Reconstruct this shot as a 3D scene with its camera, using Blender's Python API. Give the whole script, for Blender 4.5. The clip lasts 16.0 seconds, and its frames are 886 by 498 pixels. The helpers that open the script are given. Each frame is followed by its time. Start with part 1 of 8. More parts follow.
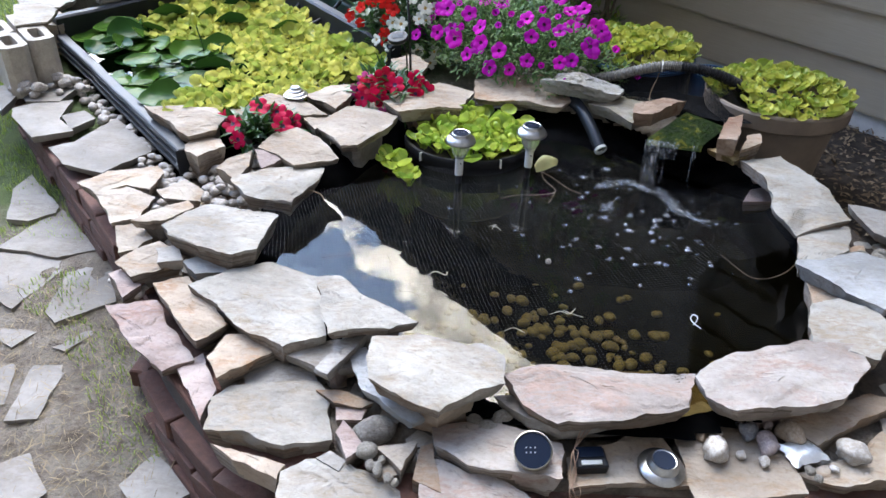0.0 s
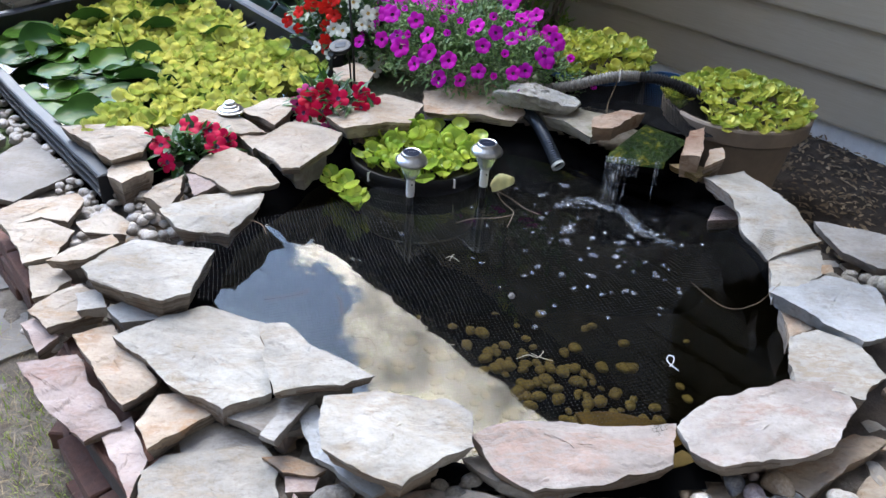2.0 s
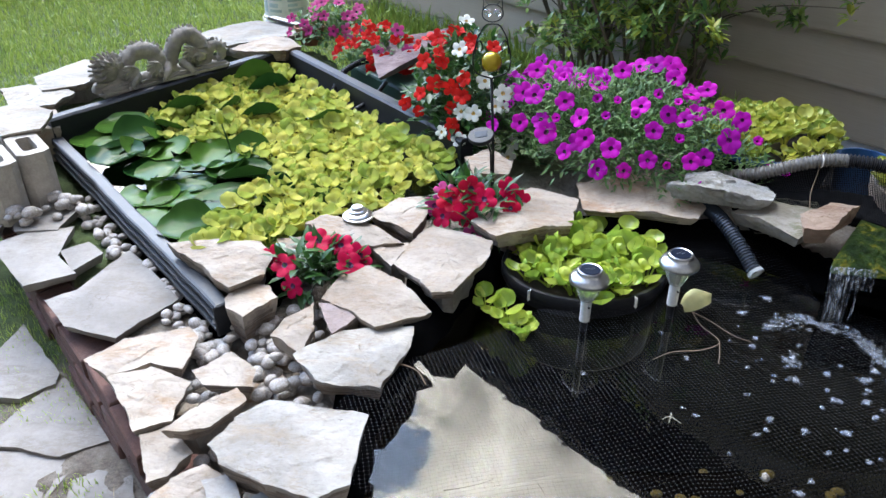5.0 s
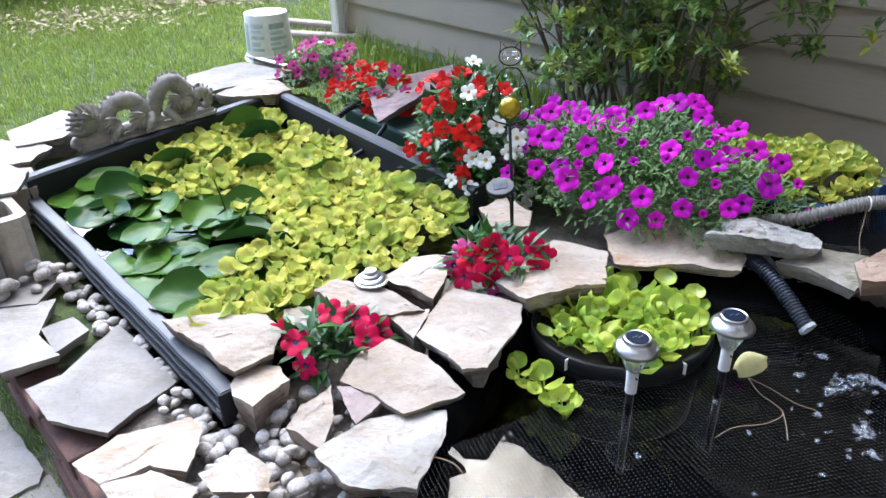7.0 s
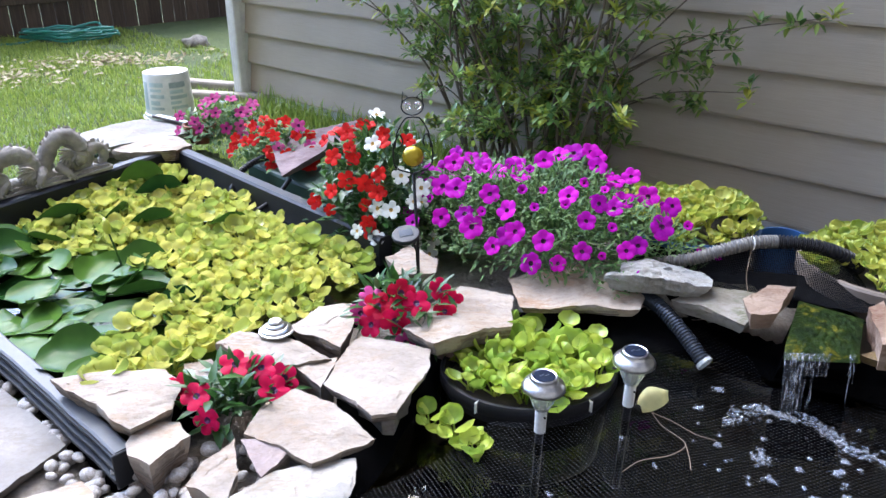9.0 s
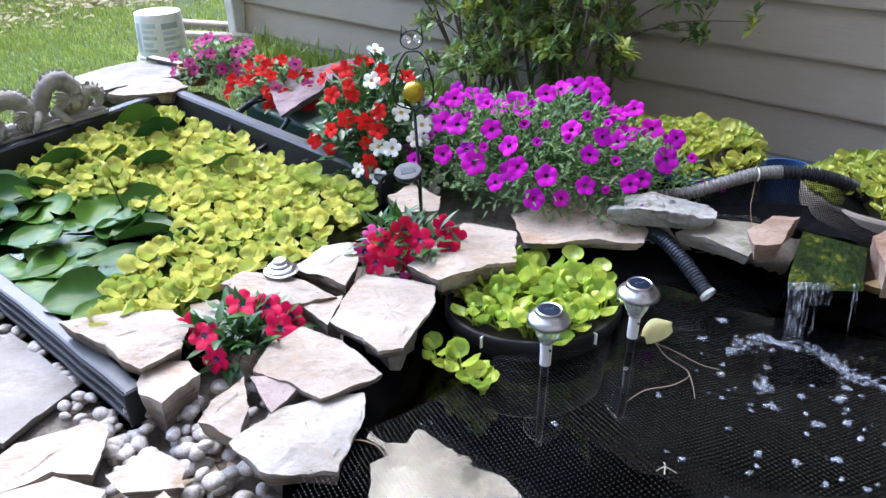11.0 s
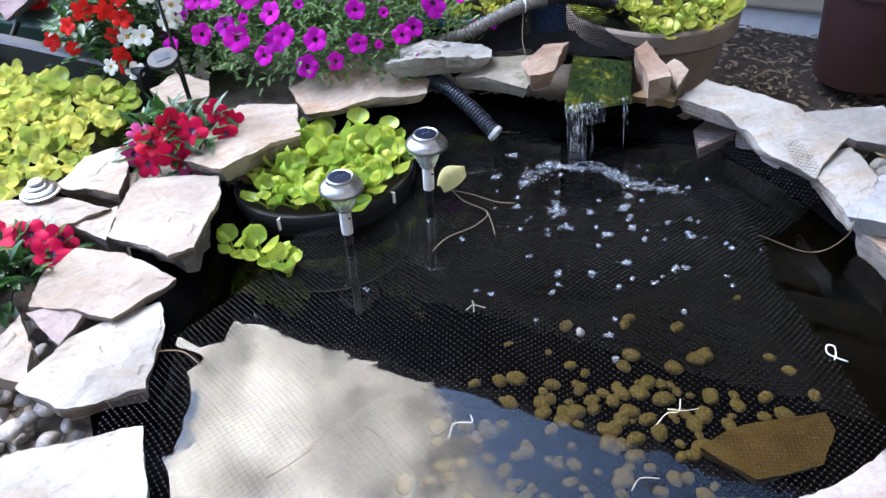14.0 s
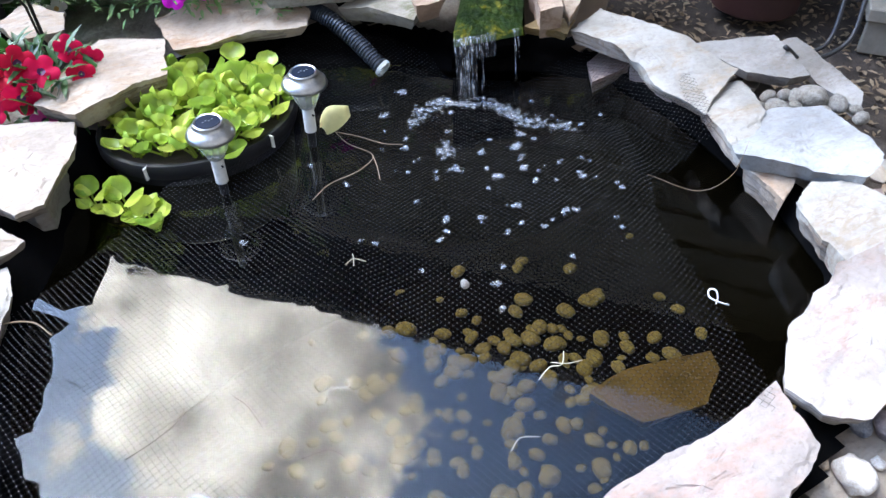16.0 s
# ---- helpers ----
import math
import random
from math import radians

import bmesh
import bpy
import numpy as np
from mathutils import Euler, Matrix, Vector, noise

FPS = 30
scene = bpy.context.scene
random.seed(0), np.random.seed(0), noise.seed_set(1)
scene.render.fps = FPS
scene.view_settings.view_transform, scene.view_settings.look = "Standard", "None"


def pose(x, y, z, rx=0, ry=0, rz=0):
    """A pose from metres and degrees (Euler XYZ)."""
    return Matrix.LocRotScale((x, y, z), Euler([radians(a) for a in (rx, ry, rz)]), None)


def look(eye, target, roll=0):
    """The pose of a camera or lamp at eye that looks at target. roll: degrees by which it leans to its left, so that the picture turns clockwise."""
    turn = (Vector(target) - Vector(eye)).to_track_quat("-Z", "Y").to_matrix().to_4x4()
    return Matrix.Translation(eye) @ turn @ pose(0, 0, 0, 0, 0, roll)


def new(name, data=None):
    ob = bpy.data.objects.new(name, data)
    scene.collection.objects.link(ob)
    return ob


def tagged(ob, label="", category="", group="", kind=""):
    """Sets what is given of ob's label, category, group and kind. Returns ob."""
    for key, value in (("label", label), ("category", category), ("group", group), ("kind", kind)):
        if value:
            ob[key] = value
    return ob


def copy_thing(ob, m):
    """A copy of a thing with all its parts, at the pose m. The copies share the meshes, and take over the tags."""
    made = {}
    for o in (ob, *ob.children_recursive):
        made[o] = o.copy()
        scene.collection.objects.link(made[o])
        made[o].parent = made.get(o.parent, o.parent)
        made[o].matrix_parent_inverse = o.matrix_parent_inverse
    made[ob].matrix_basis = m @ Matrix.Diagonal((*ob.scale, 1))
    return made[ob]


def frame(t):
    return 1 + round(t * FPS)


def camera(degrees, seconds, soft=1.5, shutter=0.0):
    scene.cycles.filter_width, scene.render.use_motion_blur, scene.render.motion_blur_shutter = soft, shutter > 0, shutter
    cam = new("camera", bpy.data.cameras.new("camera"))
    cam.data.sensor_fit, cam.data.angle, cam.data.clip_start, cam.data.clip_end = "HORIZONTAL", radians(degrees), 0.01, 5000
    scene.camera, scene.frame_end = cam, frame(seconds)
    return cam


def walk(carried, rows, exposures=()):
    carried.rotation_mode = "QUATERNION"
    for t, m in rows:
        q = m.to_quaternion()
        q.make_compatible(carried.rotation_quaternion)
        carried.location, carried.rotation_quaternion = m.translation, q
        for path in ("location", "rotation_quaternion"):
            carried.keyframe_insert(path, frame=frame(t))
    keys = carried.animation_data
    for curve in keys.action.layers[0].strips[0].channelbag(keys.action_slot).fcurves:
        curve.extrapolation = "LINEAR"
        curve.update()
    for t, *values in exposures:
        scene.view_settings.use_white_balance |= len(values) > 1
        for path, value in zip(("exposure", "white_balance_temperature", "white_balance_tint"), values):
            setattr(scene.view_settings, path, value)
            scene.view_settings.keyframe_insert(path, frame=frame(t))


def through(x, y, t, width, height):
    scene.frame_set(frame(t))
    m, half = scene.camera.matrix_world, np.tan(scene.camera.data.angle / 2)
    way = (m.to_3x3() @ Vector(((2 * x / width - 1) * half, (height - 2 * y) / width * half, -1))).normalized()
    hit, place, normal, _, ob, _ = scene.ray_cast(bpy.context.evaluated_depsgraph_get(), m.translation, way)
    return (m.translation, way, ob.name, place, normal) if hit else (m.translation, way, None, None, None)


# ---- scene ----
cam = camera(59.8, 16.0)
# seconds, eye, yaw, pitch, roll
PATH = [
    (0, 0.074, 0.118, 1.443, 1.36, -33.11, 1.50),
    (0.5, 0.079, 0.131, 1.437, -0.20, -31.28, 1.47),
    (1, 0.068, 0.162, 1.449, -0.66, -31.93, 1.17),
    (1.5, 0.058, 0.210, 1.438, -1.82, -33.26, 2.06),
    (2, 0.042, 0.304, 1.446, -3.75, -33.65, 2.95),
    (2.5, 0.042, 0.390, 1.433, -2.75, -34.62, 3.22),
    (3, 0.014, 0.448, 1.420, -1.22, -35.96, 3.47),
    (3.5, -0.046, 0.531, 1.423, -3.80, -35.03, 2.38),
    (4, -0.144, 0.607, 1.422, -2.71, -33.95, -0.15),
    (4.5, -0.190, 0.678, 1.411, -2.15, -33.37, -0.41),
    (5, -0.237, 0.756, 1.398, 1.13, -30.21, -0.83),
    (5.2, -0.238, 0.810, 1.403, 1.85, -29.63, -1.73),
    (7.3, -0.355, 0.956, 1.392, -1.42, -27.73, -1.35),
    (7.5, -0.360, 0.944, 1.379, -2.47, -26.65, 0.18),
    (8, -0.366, 0.947, 1.390, -2.31, -24.35, 0.64),
    (8.5, -0.348, 0.934, 1.367, -4.40, -23.37, 0.53),
    (9, -0.337, 0.936, 1.362, -8.30, -23.86, -0.03),
    (9.5, -0.338, 0.934, 1.354, -9.46, -25.20, -0.22),
    (10, -0.347, 0.936, 1.357, -9.46, -26.34, -0.36),
    (10.2, -0.347, 0.937, 1.352, -9.30, -26.79, -0.56),
    (12.3, -0.339, 0.927, 1.345, -7.00, -29.06, -1.41),
    (12.5, -0.344, 0.924, 1.335, -8.07, -29.18, -1.48),
    (13, -0.331, 0.932, 1.333, -11.26, -31.29, -2.27),
    (13.5, -0.303, 0.931, 1.307, -16.87, -33.20, -3.73),
    (14, -0.272, 0.946, 1.302, -23.05, -37.83, -4.35),
    (14.5, -0.233, 0.964, 1.294, -27.57, -39.86, -3.42),
    (15, -0.208, 0.971, 1.285, -30.01, -40.61, -2.34),
    (15.5, -0.188, 0.974, 1.284, -31.29, -41.98, -1.09),
    (16, -0.170, 0.988, 1.283, -30.37, -43.64, -1.39),
]
# seconds, stops, kelvin, tint: the film's own exposure and colour drift
EXPOSURE = [(0.0, -0.48, 6750, 13), (3.5, -0.56, 6700, 12), (5.0, -0.38, 6600, 12), (9.5, -0.06, 6450, 18), (12.5, -0.10, 6400, 18), (14.5, 0.00, 6400, 15), (16.0, 0.10, 6400, 13)]
walk(cam, [(t, pose(x, y, z, 90 + pitch, 0, yaw) @ pose(0, 0, 0, 0, 0, roll)) for t, x, y, z, yaw, pitch, roll in PATH], EXPOSURE)

# ---- sky, sun ----
SUN_DIR = Vector((-0.30, 0.50, 1.0)).normalized()      # towards the sun
GLOW_DIR = Vector((-0.35, 0.75, 0.85)).normalized()     # middle of the bright haze round it
world = bpy.data.worlds.new("sky")
scene.world = world
world.use_nodes = True
wt = world.node_tree
wt.nodes.clear()
sky = wt.nodes.new("ShaderNodeTexSky")
sky.sky_type = "NISHITA"
sky.sun_disc = False
sky.sun_elevation = math.asin(SUN_DIR.z)
sky.sun_rotation = math.atan2(SUN_DIR.x, SUN_DIR.y)
sky.air_density, sky.dust_density = 1.0, 1.5
wco = wt.nodes.new("ShaderNodeTexCoord")
wmap = wt.nodes.new("ShaderNodeMapping")
wmap.inputs["Scale"].default_value = (1.0, 1.0, 1.7)
wmap.inputs["Location"].default_value = (3.1, 1.4, 0.2)
wn = wt.nodes.new("ShaderNodeTexNoise")
wn.inputs["Scale"].default_value, wn.inputs["Detail"].default_value, wn.inputs["Roughness"].default_value = 5.0, 8.0, 0.6
wr = wt.nodes.new("ShaderNodeValToRGB")
wr.color_ramp.elements[0].position, wr.color_ramp.elements[1].position = 0.51, 0.555
wm = wt.nodes.new("ShaderNodeMix")
wm.data_type = "RGBA"
# sunlit cloud, brighter towards the sun
wd = wt.nodes.new("ShaderNodeVectorMath")
wd.operation = "DOT_PRODUCT"
wd.inputs[1].default_value = GLOW_DIR
wg = wt.nodes.new("ShaderNodeMapRange")
wg.inputs["From Min"].default_value, wg.inputs["From Max"].default_value = 0.75, 0.97
wg.inputs["To Min"].default_value, wg.inputs["To Max"].default_value = 13.0, 225.0
wc = wt.nodes.new("ShaderNodeCombineColor")
wt.links.new(wco.outputs["Generated"], wd.inputs[0])
wt.links.new(wd.outputs["Value"], wg.inputs["Value"])
wf = wt.nodes.new("ShaderNodeTexNoise")
wf.inputs["Scale"].default_value, wf.inputs["Detail"].default_value, wf.inputs["Roughness"].default_value = 10.0, 8.0, 0.62
wi = wt.nodes.new("ShaderNodeMapRange")
wi.inputs["From Min"].default_value, wi.inputs["From Max"].default_value = 0.36, 0.62
wi.inputs["To Min"].default_value, wi.inputs["To Max"].default_value = 0.40, 1.35
wj = wt.nodes.new("ShaderNodeMath")
wj.operation = "MULTIPLY"
wt.links.new(wco.outputs["Generated"], wf.inputs["Vector"])
wt.links.new(wf.outputs["Fac"], wi.inputs["Value"])
wt.links.new(wg.outputs["Result"], wj.inputs[0])
wt.links.new(wi.outputs["Result"], wj.inputs[1])
for ch, share in enumerate((1.0, 0.99, 0.945)):
    wx = wt.nodes.new("ShaderNodeMath")
    wx.operation = "MULTIPLY"
    wx.inputs[1].default_value = share
    wt.links.new(wj.outputs[0], wx.inputs[0])
    wt.links.new(wx.outputs[0], wc.inputs[ch])
wt.links.new(wc.outputs["Color"], wm.inputs["B"])
wb = wt.nodes.new("ShaderNodeBackground")
wb.inputs["Strength"].default_value = 0.15
wo = wt.nodes.new("ShaderNodeOutputWorld")
wt.links.new(wco.outputs["Generated"], wmap.inputs["Vector"])
wt.links.new(wmap.outputs["Vector"], wn.inputs["Vector"])
# the cloud bank that the pond mirrors: a tall bank south of the zenith, and low white haze over the lawn
wk = wt.nodes.new("ShaderNodeVectorMath")
wk.operation = "DOT_PRODUCT"
wk.inputs[1].default_value = (0.075, 0.675, 0.734)
wl = wt.nodes.new("ShaderNodeMapRange")
wl.inputs["From Min"].default_value, wl.inputs["From Max"].default_value = 0.935, 0.972
wl.inputs["To Min"].default_value, wl.inputs["To Max"].default_value = -0.06, 0.15
wsx = wt.nodes.new("ShaderNodeSeparateXYZ")
wt.links.new(wco.outputs["Generated"], wsx.inputs[0])
wdx = wt.nodes.new("ShaderNodeMath")
wdx.operation = "SUBTRACT"
wdx.inputs[1].default_value = 0.085
wab = wt.nodes.new("ShaderNodeMath")
wab.operation = "ABSOLUTE"
wt.links.new(wsx.outputs["X"], wdx.inputs[0])
wt.links.new(wdx.outputs[0], wab.inputs[0])
wl2 = wt.nodes.new("ShaderNodeMapRange")
wl2.inputs["From Min"].default_value, wl2.inputs["From Max"].default_value = 0.20, 0.12
wl2.inputs["To Min"].default_value, wl2.inputs["To Max"].default_value = -0.08, 0.15
wt.links.new(wab.outputs[0], wl2.inputs["Value"])
wmin = wt.nodes.new("ShaderNodeMath")
wmin.operation = "MINIMUM"
wk3 = wt.nodes.new("ShaderNodeVectorMath")
wk3.operation = "DOT_PRODUCT"
wk3.inputs[1].default_value = (-0.40, 0.845, 0.355)
wl3 = wt.nodes.new("ShaderNodeMapRange")
wl3.inputs["From Min"].default_value, wl3.inputs["From Max"].default_value = 0.955, 0.99
wl3.inputs["To Min"].default_value, wl3.inputs["To Max"].default_value = -0.06, 0.035
wt.links.new(wco.outputs["Generated"], wk3.inputs[0])
wt.links.new(wk3.outputs["Value"], wl3.inputs["Value"])
wmax = wt.nodes.new("ShaderNodeMath")
wmax.operation = "MAXIMUM"
wa = wt.nodes.new("ShaderNodeMath")
wt.links.new(wco.outputs["Generated"], wk.inputs[0])
wt.links.new(wk.outputs["Value"], wl.inputs["Value"])
wt.links.new(wl.outputs["Result"], wmin.inputs[0])
wt.links.new(wl2.outputs["Result"], wmin.inputs[1])
wt.links.new(wmin.outputs[0], wmax.inputs[0])
wt.links.new(wl3.outputs["Result"], wmax.inputs[1])
wt.links.new(wmax.outputs[0], wa.inputs[0])
# broken cloud grows denser away from the sun: unseen, added as fill light
wy = wt.nodes.new("ShaderNodeSeparateXYZ")
wz = wt.nodes.new("ShaderNodeMapRange")
wz.inputs["From Min"].default_value, wz.inputs["From Max"].default_value = 0.25, -0.45
wz.inputs["To Min"].default_value, wz.inputs["To Max"].default_value = 0.0, 0.07
we = wt.nodes.new("ShaderNodeMath")
wt.links.new(wco.outputs["Generated"], wy.inputs[0])
wt.links.new(wy.outputs["Y"], wz.inputs["Value"])
wt.links.new(wz.outputs["Result"], we.inputs[0])
wt.links.new(wn.outputs["Fac"], we.inputs[1])
wt.links.new(we.outputs[0], wa.inputs[1])
wt.links.new(wa.outputs[0], wr.inputs["Fac"])
wt.links.new(wr.outputs["Color"], wm.inputs["Factor"])
# hazy aureole round the sun
wh = wt.nodes.new("ShaderNodeMapRange")
wh.inputs["From Min"].default_value, wh.inputs["From Max"].default_value = 0.50, 0.90
wh.inputs["To Min"].default_value, wh.inputs["To Max"].default_value = 0.6, 12.0
wv = wt.nodes.new("ShaderNodeVectorMath")
wv.operation = "SCALE"
wt.links.new(wd.outputs["Value"], wh.inputs["Value"])
wt.links.new(sky.outputs["Color"], wv.inputs[0])
wt.links.new(wh.outputs["Result"], wv.inputs["Scale"])
wq = wt.nodes.new("ShaderNodeVectorMath")
wq.operation = "MULTIPLY"
wq.inputs[1].default_value = (0.78, 1.0, 1.22)
wt.links.new(wv.outputs["Vector"], wq.inputs[0])
wt.links.new(wq.outputs["Vector"], wm.inputs["A"])
wt.links.new(wm.outputs["Result"], wb.inputs["Color"])
wt.links.new(wb.outputs["Background"], wo.inputs["Surface"])

sun_data = bpy.data.lights.new("sun", "SUN")
sun_data.energy, sun_data.angle, sun_data.color = 0.9, radians(13.0), (1.0, 0.895, 0.70)
sun = new("sun", sun_data)
sun.matrix_world = look(SUN_DIR * 30, (0, 0, 0))

# ---- plan: u runs along the house, v towards it ----
WATER, NET, LILY = 0.30, 0.385, 0.37
UX, UY, VX, VY = 0.629, -0.777, 0.777, 0.629


def uv(u, v):
    return u * UX + v * VX, u * UY + v * VY


def to_uv(x, y):
    return x * UX + y * UY, x * VX + y * VY


HOUSE_TURN = math.degrees(math.atan2(UY, UX))


# ---- materials ----
def node_mat(name):
    m = bpy.data.materials.new(name)
    m.use_nodes = True
    nt = m.node_tree
    return m, nt, nt.nodes["Principled BSDF"]


def lin(r, g, b):
    return (r, g, b, 1.0)


def coords(nt, spread=True, stretch=(1, 1, 1)):
    """Object coordinates, shifted for each object so that alike pieces differ."""
    co = nt.nodes.new("ShaderNodeTexCoord")
    mp = nt.nodes.new("ShaderNodeMapping")
    mp.inputs["Scale"].default_value = stretch
    nt.links.new(co.outputs["Object"], mp.inputs["Vector"])
    if spread:
        oi = nt.nodes.new("ShaderNodeObjectInfo")
        mu = nt.nodes.new("ShaderNodeMath")
        mu.operation = "MULTIPLY"
        mu.inputs[1].default_value = 37.0
        nt.links.new(oi.outputs["Random"], mu.inputs[0])
        nt.links.new(mu.outputs[0], mp.inputs["Location"])
    return mp.outputs["Vector"]


def noise_tex(nt, vec, scale, detail=4.0, rough=0.55, distort=0.0):
    n = nt.nodes.new("ShaderNodeTexNoise")
    n.inputs["Scale"].default_value, n.inputs["Detail"].default_value = scale, detail
    n.inputs["Roughness"].default_value, n.inputs["Distortion"].default_value = rough, distort
    nt.links.new(vec, n.inputs["Vector"])
    return n.outputs["Fac"]


def ramp(nt, fac, stops):
    r = nt.nodes.new("ShaderNodeValToRGB")
    e = r.color_ramp.elements
    while len(e) < len(stops):
        e.new(0.5)
    for el, (p, c) in zip(e, stops):
        el.position, el.color = p, lin(*c)
    nt.links.new(fac, r.inputs["Fac"])
    return r.outputs["Color"]


def mix_col(nt, a, b, fac, mode="MIX"):
    m = nt.nodes.new("ShaderNodeMix")
    m.data_type, m.blend_type = "RGBA", mode
    for sock, v in (("A", a), ("B", b), ("Factor", fac)):
        if isinstance(v, (int, float)):
            m.inputs[sock].default_value = v
        elif isinstance(v, tuple):
            m.inputs[sock].default_value = lin(*v)
        else:
            nt.links.new(v, m.inputs[sock])
    return m.outputs["Result"]


def bump(nt, bsdf, height, strength=0.4, dist=0.01, before=None):
    b = nt.nodes.new("ShaderNodeBump")
    b.inputs["Strength"].default_value, b.inputs["Distance"].default_value = strength, dist
    nt.links.new(height, b.inputs["Height"])
    if before:
        nt.links.new(before, b.inputs["Normal"])
    nt.links.new(b.outputs["Normal"], bsdf.inputs["Normal"])
    return b.outputs["Normal"]


def varied(nt, col, low=0.8, high=1.15):
    """Brightness that differs from object to object."""
    oi = nt.nodes.new("ShaderNodeObjectInfo")
    mr = nt.nodes.new("ShaderNodeMapRange")
    mr.inputs["To Min"].default_value, mr.inputs["To Max"].default_value = low, high
    nt.links.new(oi.outputs["Random"], mr.inputs["Value"])
    hs = nt.nodes.new("ShaderNodeHueSaturation")
    nt.links.new(mr.outputs["Result"], hs.inputs["Value"])
    nt.links.new(col, hs.inputs["Color"])
    return hs.outputs["Color"]


def stone_mat(name, base, second, stain, rough=0.85, relief=1.0, strata=0.0):
    """Split sandstone: broad soft drifts of two colours, stained patches, faint grain, a few thin clefts; strata shows on broken sides."""
    m, nt, b = node_mat(name)
    v = coords(nt)
    base, second = [tuple(0.70 * x + 0.30 * sum(c) / 3 for x in c) for c in (base, second)]
    broad = noise_tex(nt, v, 4.5, 3, 0.5, 0.6)
    c = ramp(nt, broad, ((0.36, tuple(0.60 * x for x in base)), (0.64, tuple(0.76 * x for x in second))))
    blot = noise_tex(nt, coords(nt, True, (1.0, 1.5, 2.0)), 5.5, 5, 0.58, 0.9)
    # the stain lies in grainy streaks, thickest in the middle of its patches
    streak = noise_tex(nt, coords(nt, True, (1.0, 2.6, 2.0)), 26.0, 9, 0.72, 0.8)
    patch = ramp(nt, blot, ((0.46, (0, 0, 0)), (0.60, (0.8, 0.8, 0.8)), (0.80, (1.0, 1.0, 1.0))))
    c = mix_col(nt, c, tuple(0.60 * x for x in stain), mix_col(nt, patch, ramp(nt, streak, ((0.42, (0.10, 0.10, 0.10)), (0.52, (0.75, 0.75, 0.75)), (0.62, (1, 1, 1)))), 1.0, "MULTIPLY"))
    fine = noise_tex(nt, v, 90.0, 6, 0.7)
    c = mix_col(nt, c, ramp(nt, fine, ((0.32, (0.80, 0.78, 0.76)), (0.56, (1.0, 1.0, 1.0)), (0.72, (1.06, 1.06, 1.06)))), 0.55, "MULTIPLY")
    # clefts: thin dark lines that run out, only in some places
    w = noise_tex(nt, coords(nt, True, (1.0, 2.2, 3.0)), 6.0, 5, 0.55, 1.2)
    where = noise_tex(nt, v, 5.0, 3, 0.5, 0.3)
    line = ramp(nt, w, ((0.487, (1, 1, 1)), (0.497, (0.48, 0.42, 0.36)), (0.503, (0.48, 0.42, 0.36)), (0.513, (1, 1, 1))))
    c = mix_col(nt, c, line, ramp(nt, where, ((0.57, (0, 0, 0)), (0.68, (0.5, 0.5, 0.5)))), "MULTIPLY")
    if strata:
        bed = noise_tex(nt, coords(nt, True, (2.0, 2.0, 60.0)), 3.0, 4, 0.6, 0.4)
        c = mix_col(nt, c, ramp(nt, bed, ((0.38, (0.42, 0.36, 0.30)), (0.50, (1.0, 1.0, 1.0)), (0.66, (1.12, 1.08, 1.02)))), strata, "MULTIPLY")
    # split flakes: flat steps with crisp edges, each layer a little different in tone, over a fine grain
    vf = coords(nt, True, (1.0, 1.8, 3.0))
    flake = ramp(nt, noise_tex(nt, vf, 5.0, 6, 0.60, 0.6), ((0.36, (0, 0, 0)), (0.368, (0.25, 0.25, 0.25)), (0.46, (0.34, 0.34, 0.34)), (0.467, (0.60, 0.60, 0.60)),
                                                            (0.57, (0.68, 0.68, 0.68)), (0.577, (0.93, 0.93, 0.93)), (0.70, (1, 1, 1))))
    c = mix_col(nt, c, ramp(nt, flake, ((0.10, (0.84, 0.80, 0.76)), (0.45, (1.0, 1.0, 1.0)), (0.95, (1.05, 1.05, 1.06)))), 0.6 * min(1.0, relief), "MULTIPLY")
    pit = noise_tex(nt, coords(nt, True, (1.0, 1.5, 1.0)), 55.0, 9, 0.75, 0.5)
    c = mix_col(nt, c, ramp(nt, pit, ((0.36, (0.70, 0.66, 0.62)), (0.46, (0.97, 0.97, 0.97)), (0.66, (1.05, 1.05, 1.05)))), 0.65 * min(1.0, relief), "MULTIPLY")
    nt.links.new(varied(nt, c, 0.87, 1.05), b.inputs["Base Color"])
    b.inputs["Roughness"].default_value = rough
    first = bump(nt, b, noise_tex(nt, coords(nt, True, (1.0, 1.6, 2.0)), 8.0, 4, 0.5, 0.5), min(1.0, 0.55 * relief), 0.030)
    second_ = bump(nt, b, noise_tex(nt, v, 42.0, 7, 0.66, 0.3), min(1.0, 0.42 * relief), 0.009 * max(1.0, relief), first)
    bump(nt, b, flake, min(1.0, 0.32 * relief), 0.006, second_)
    return m


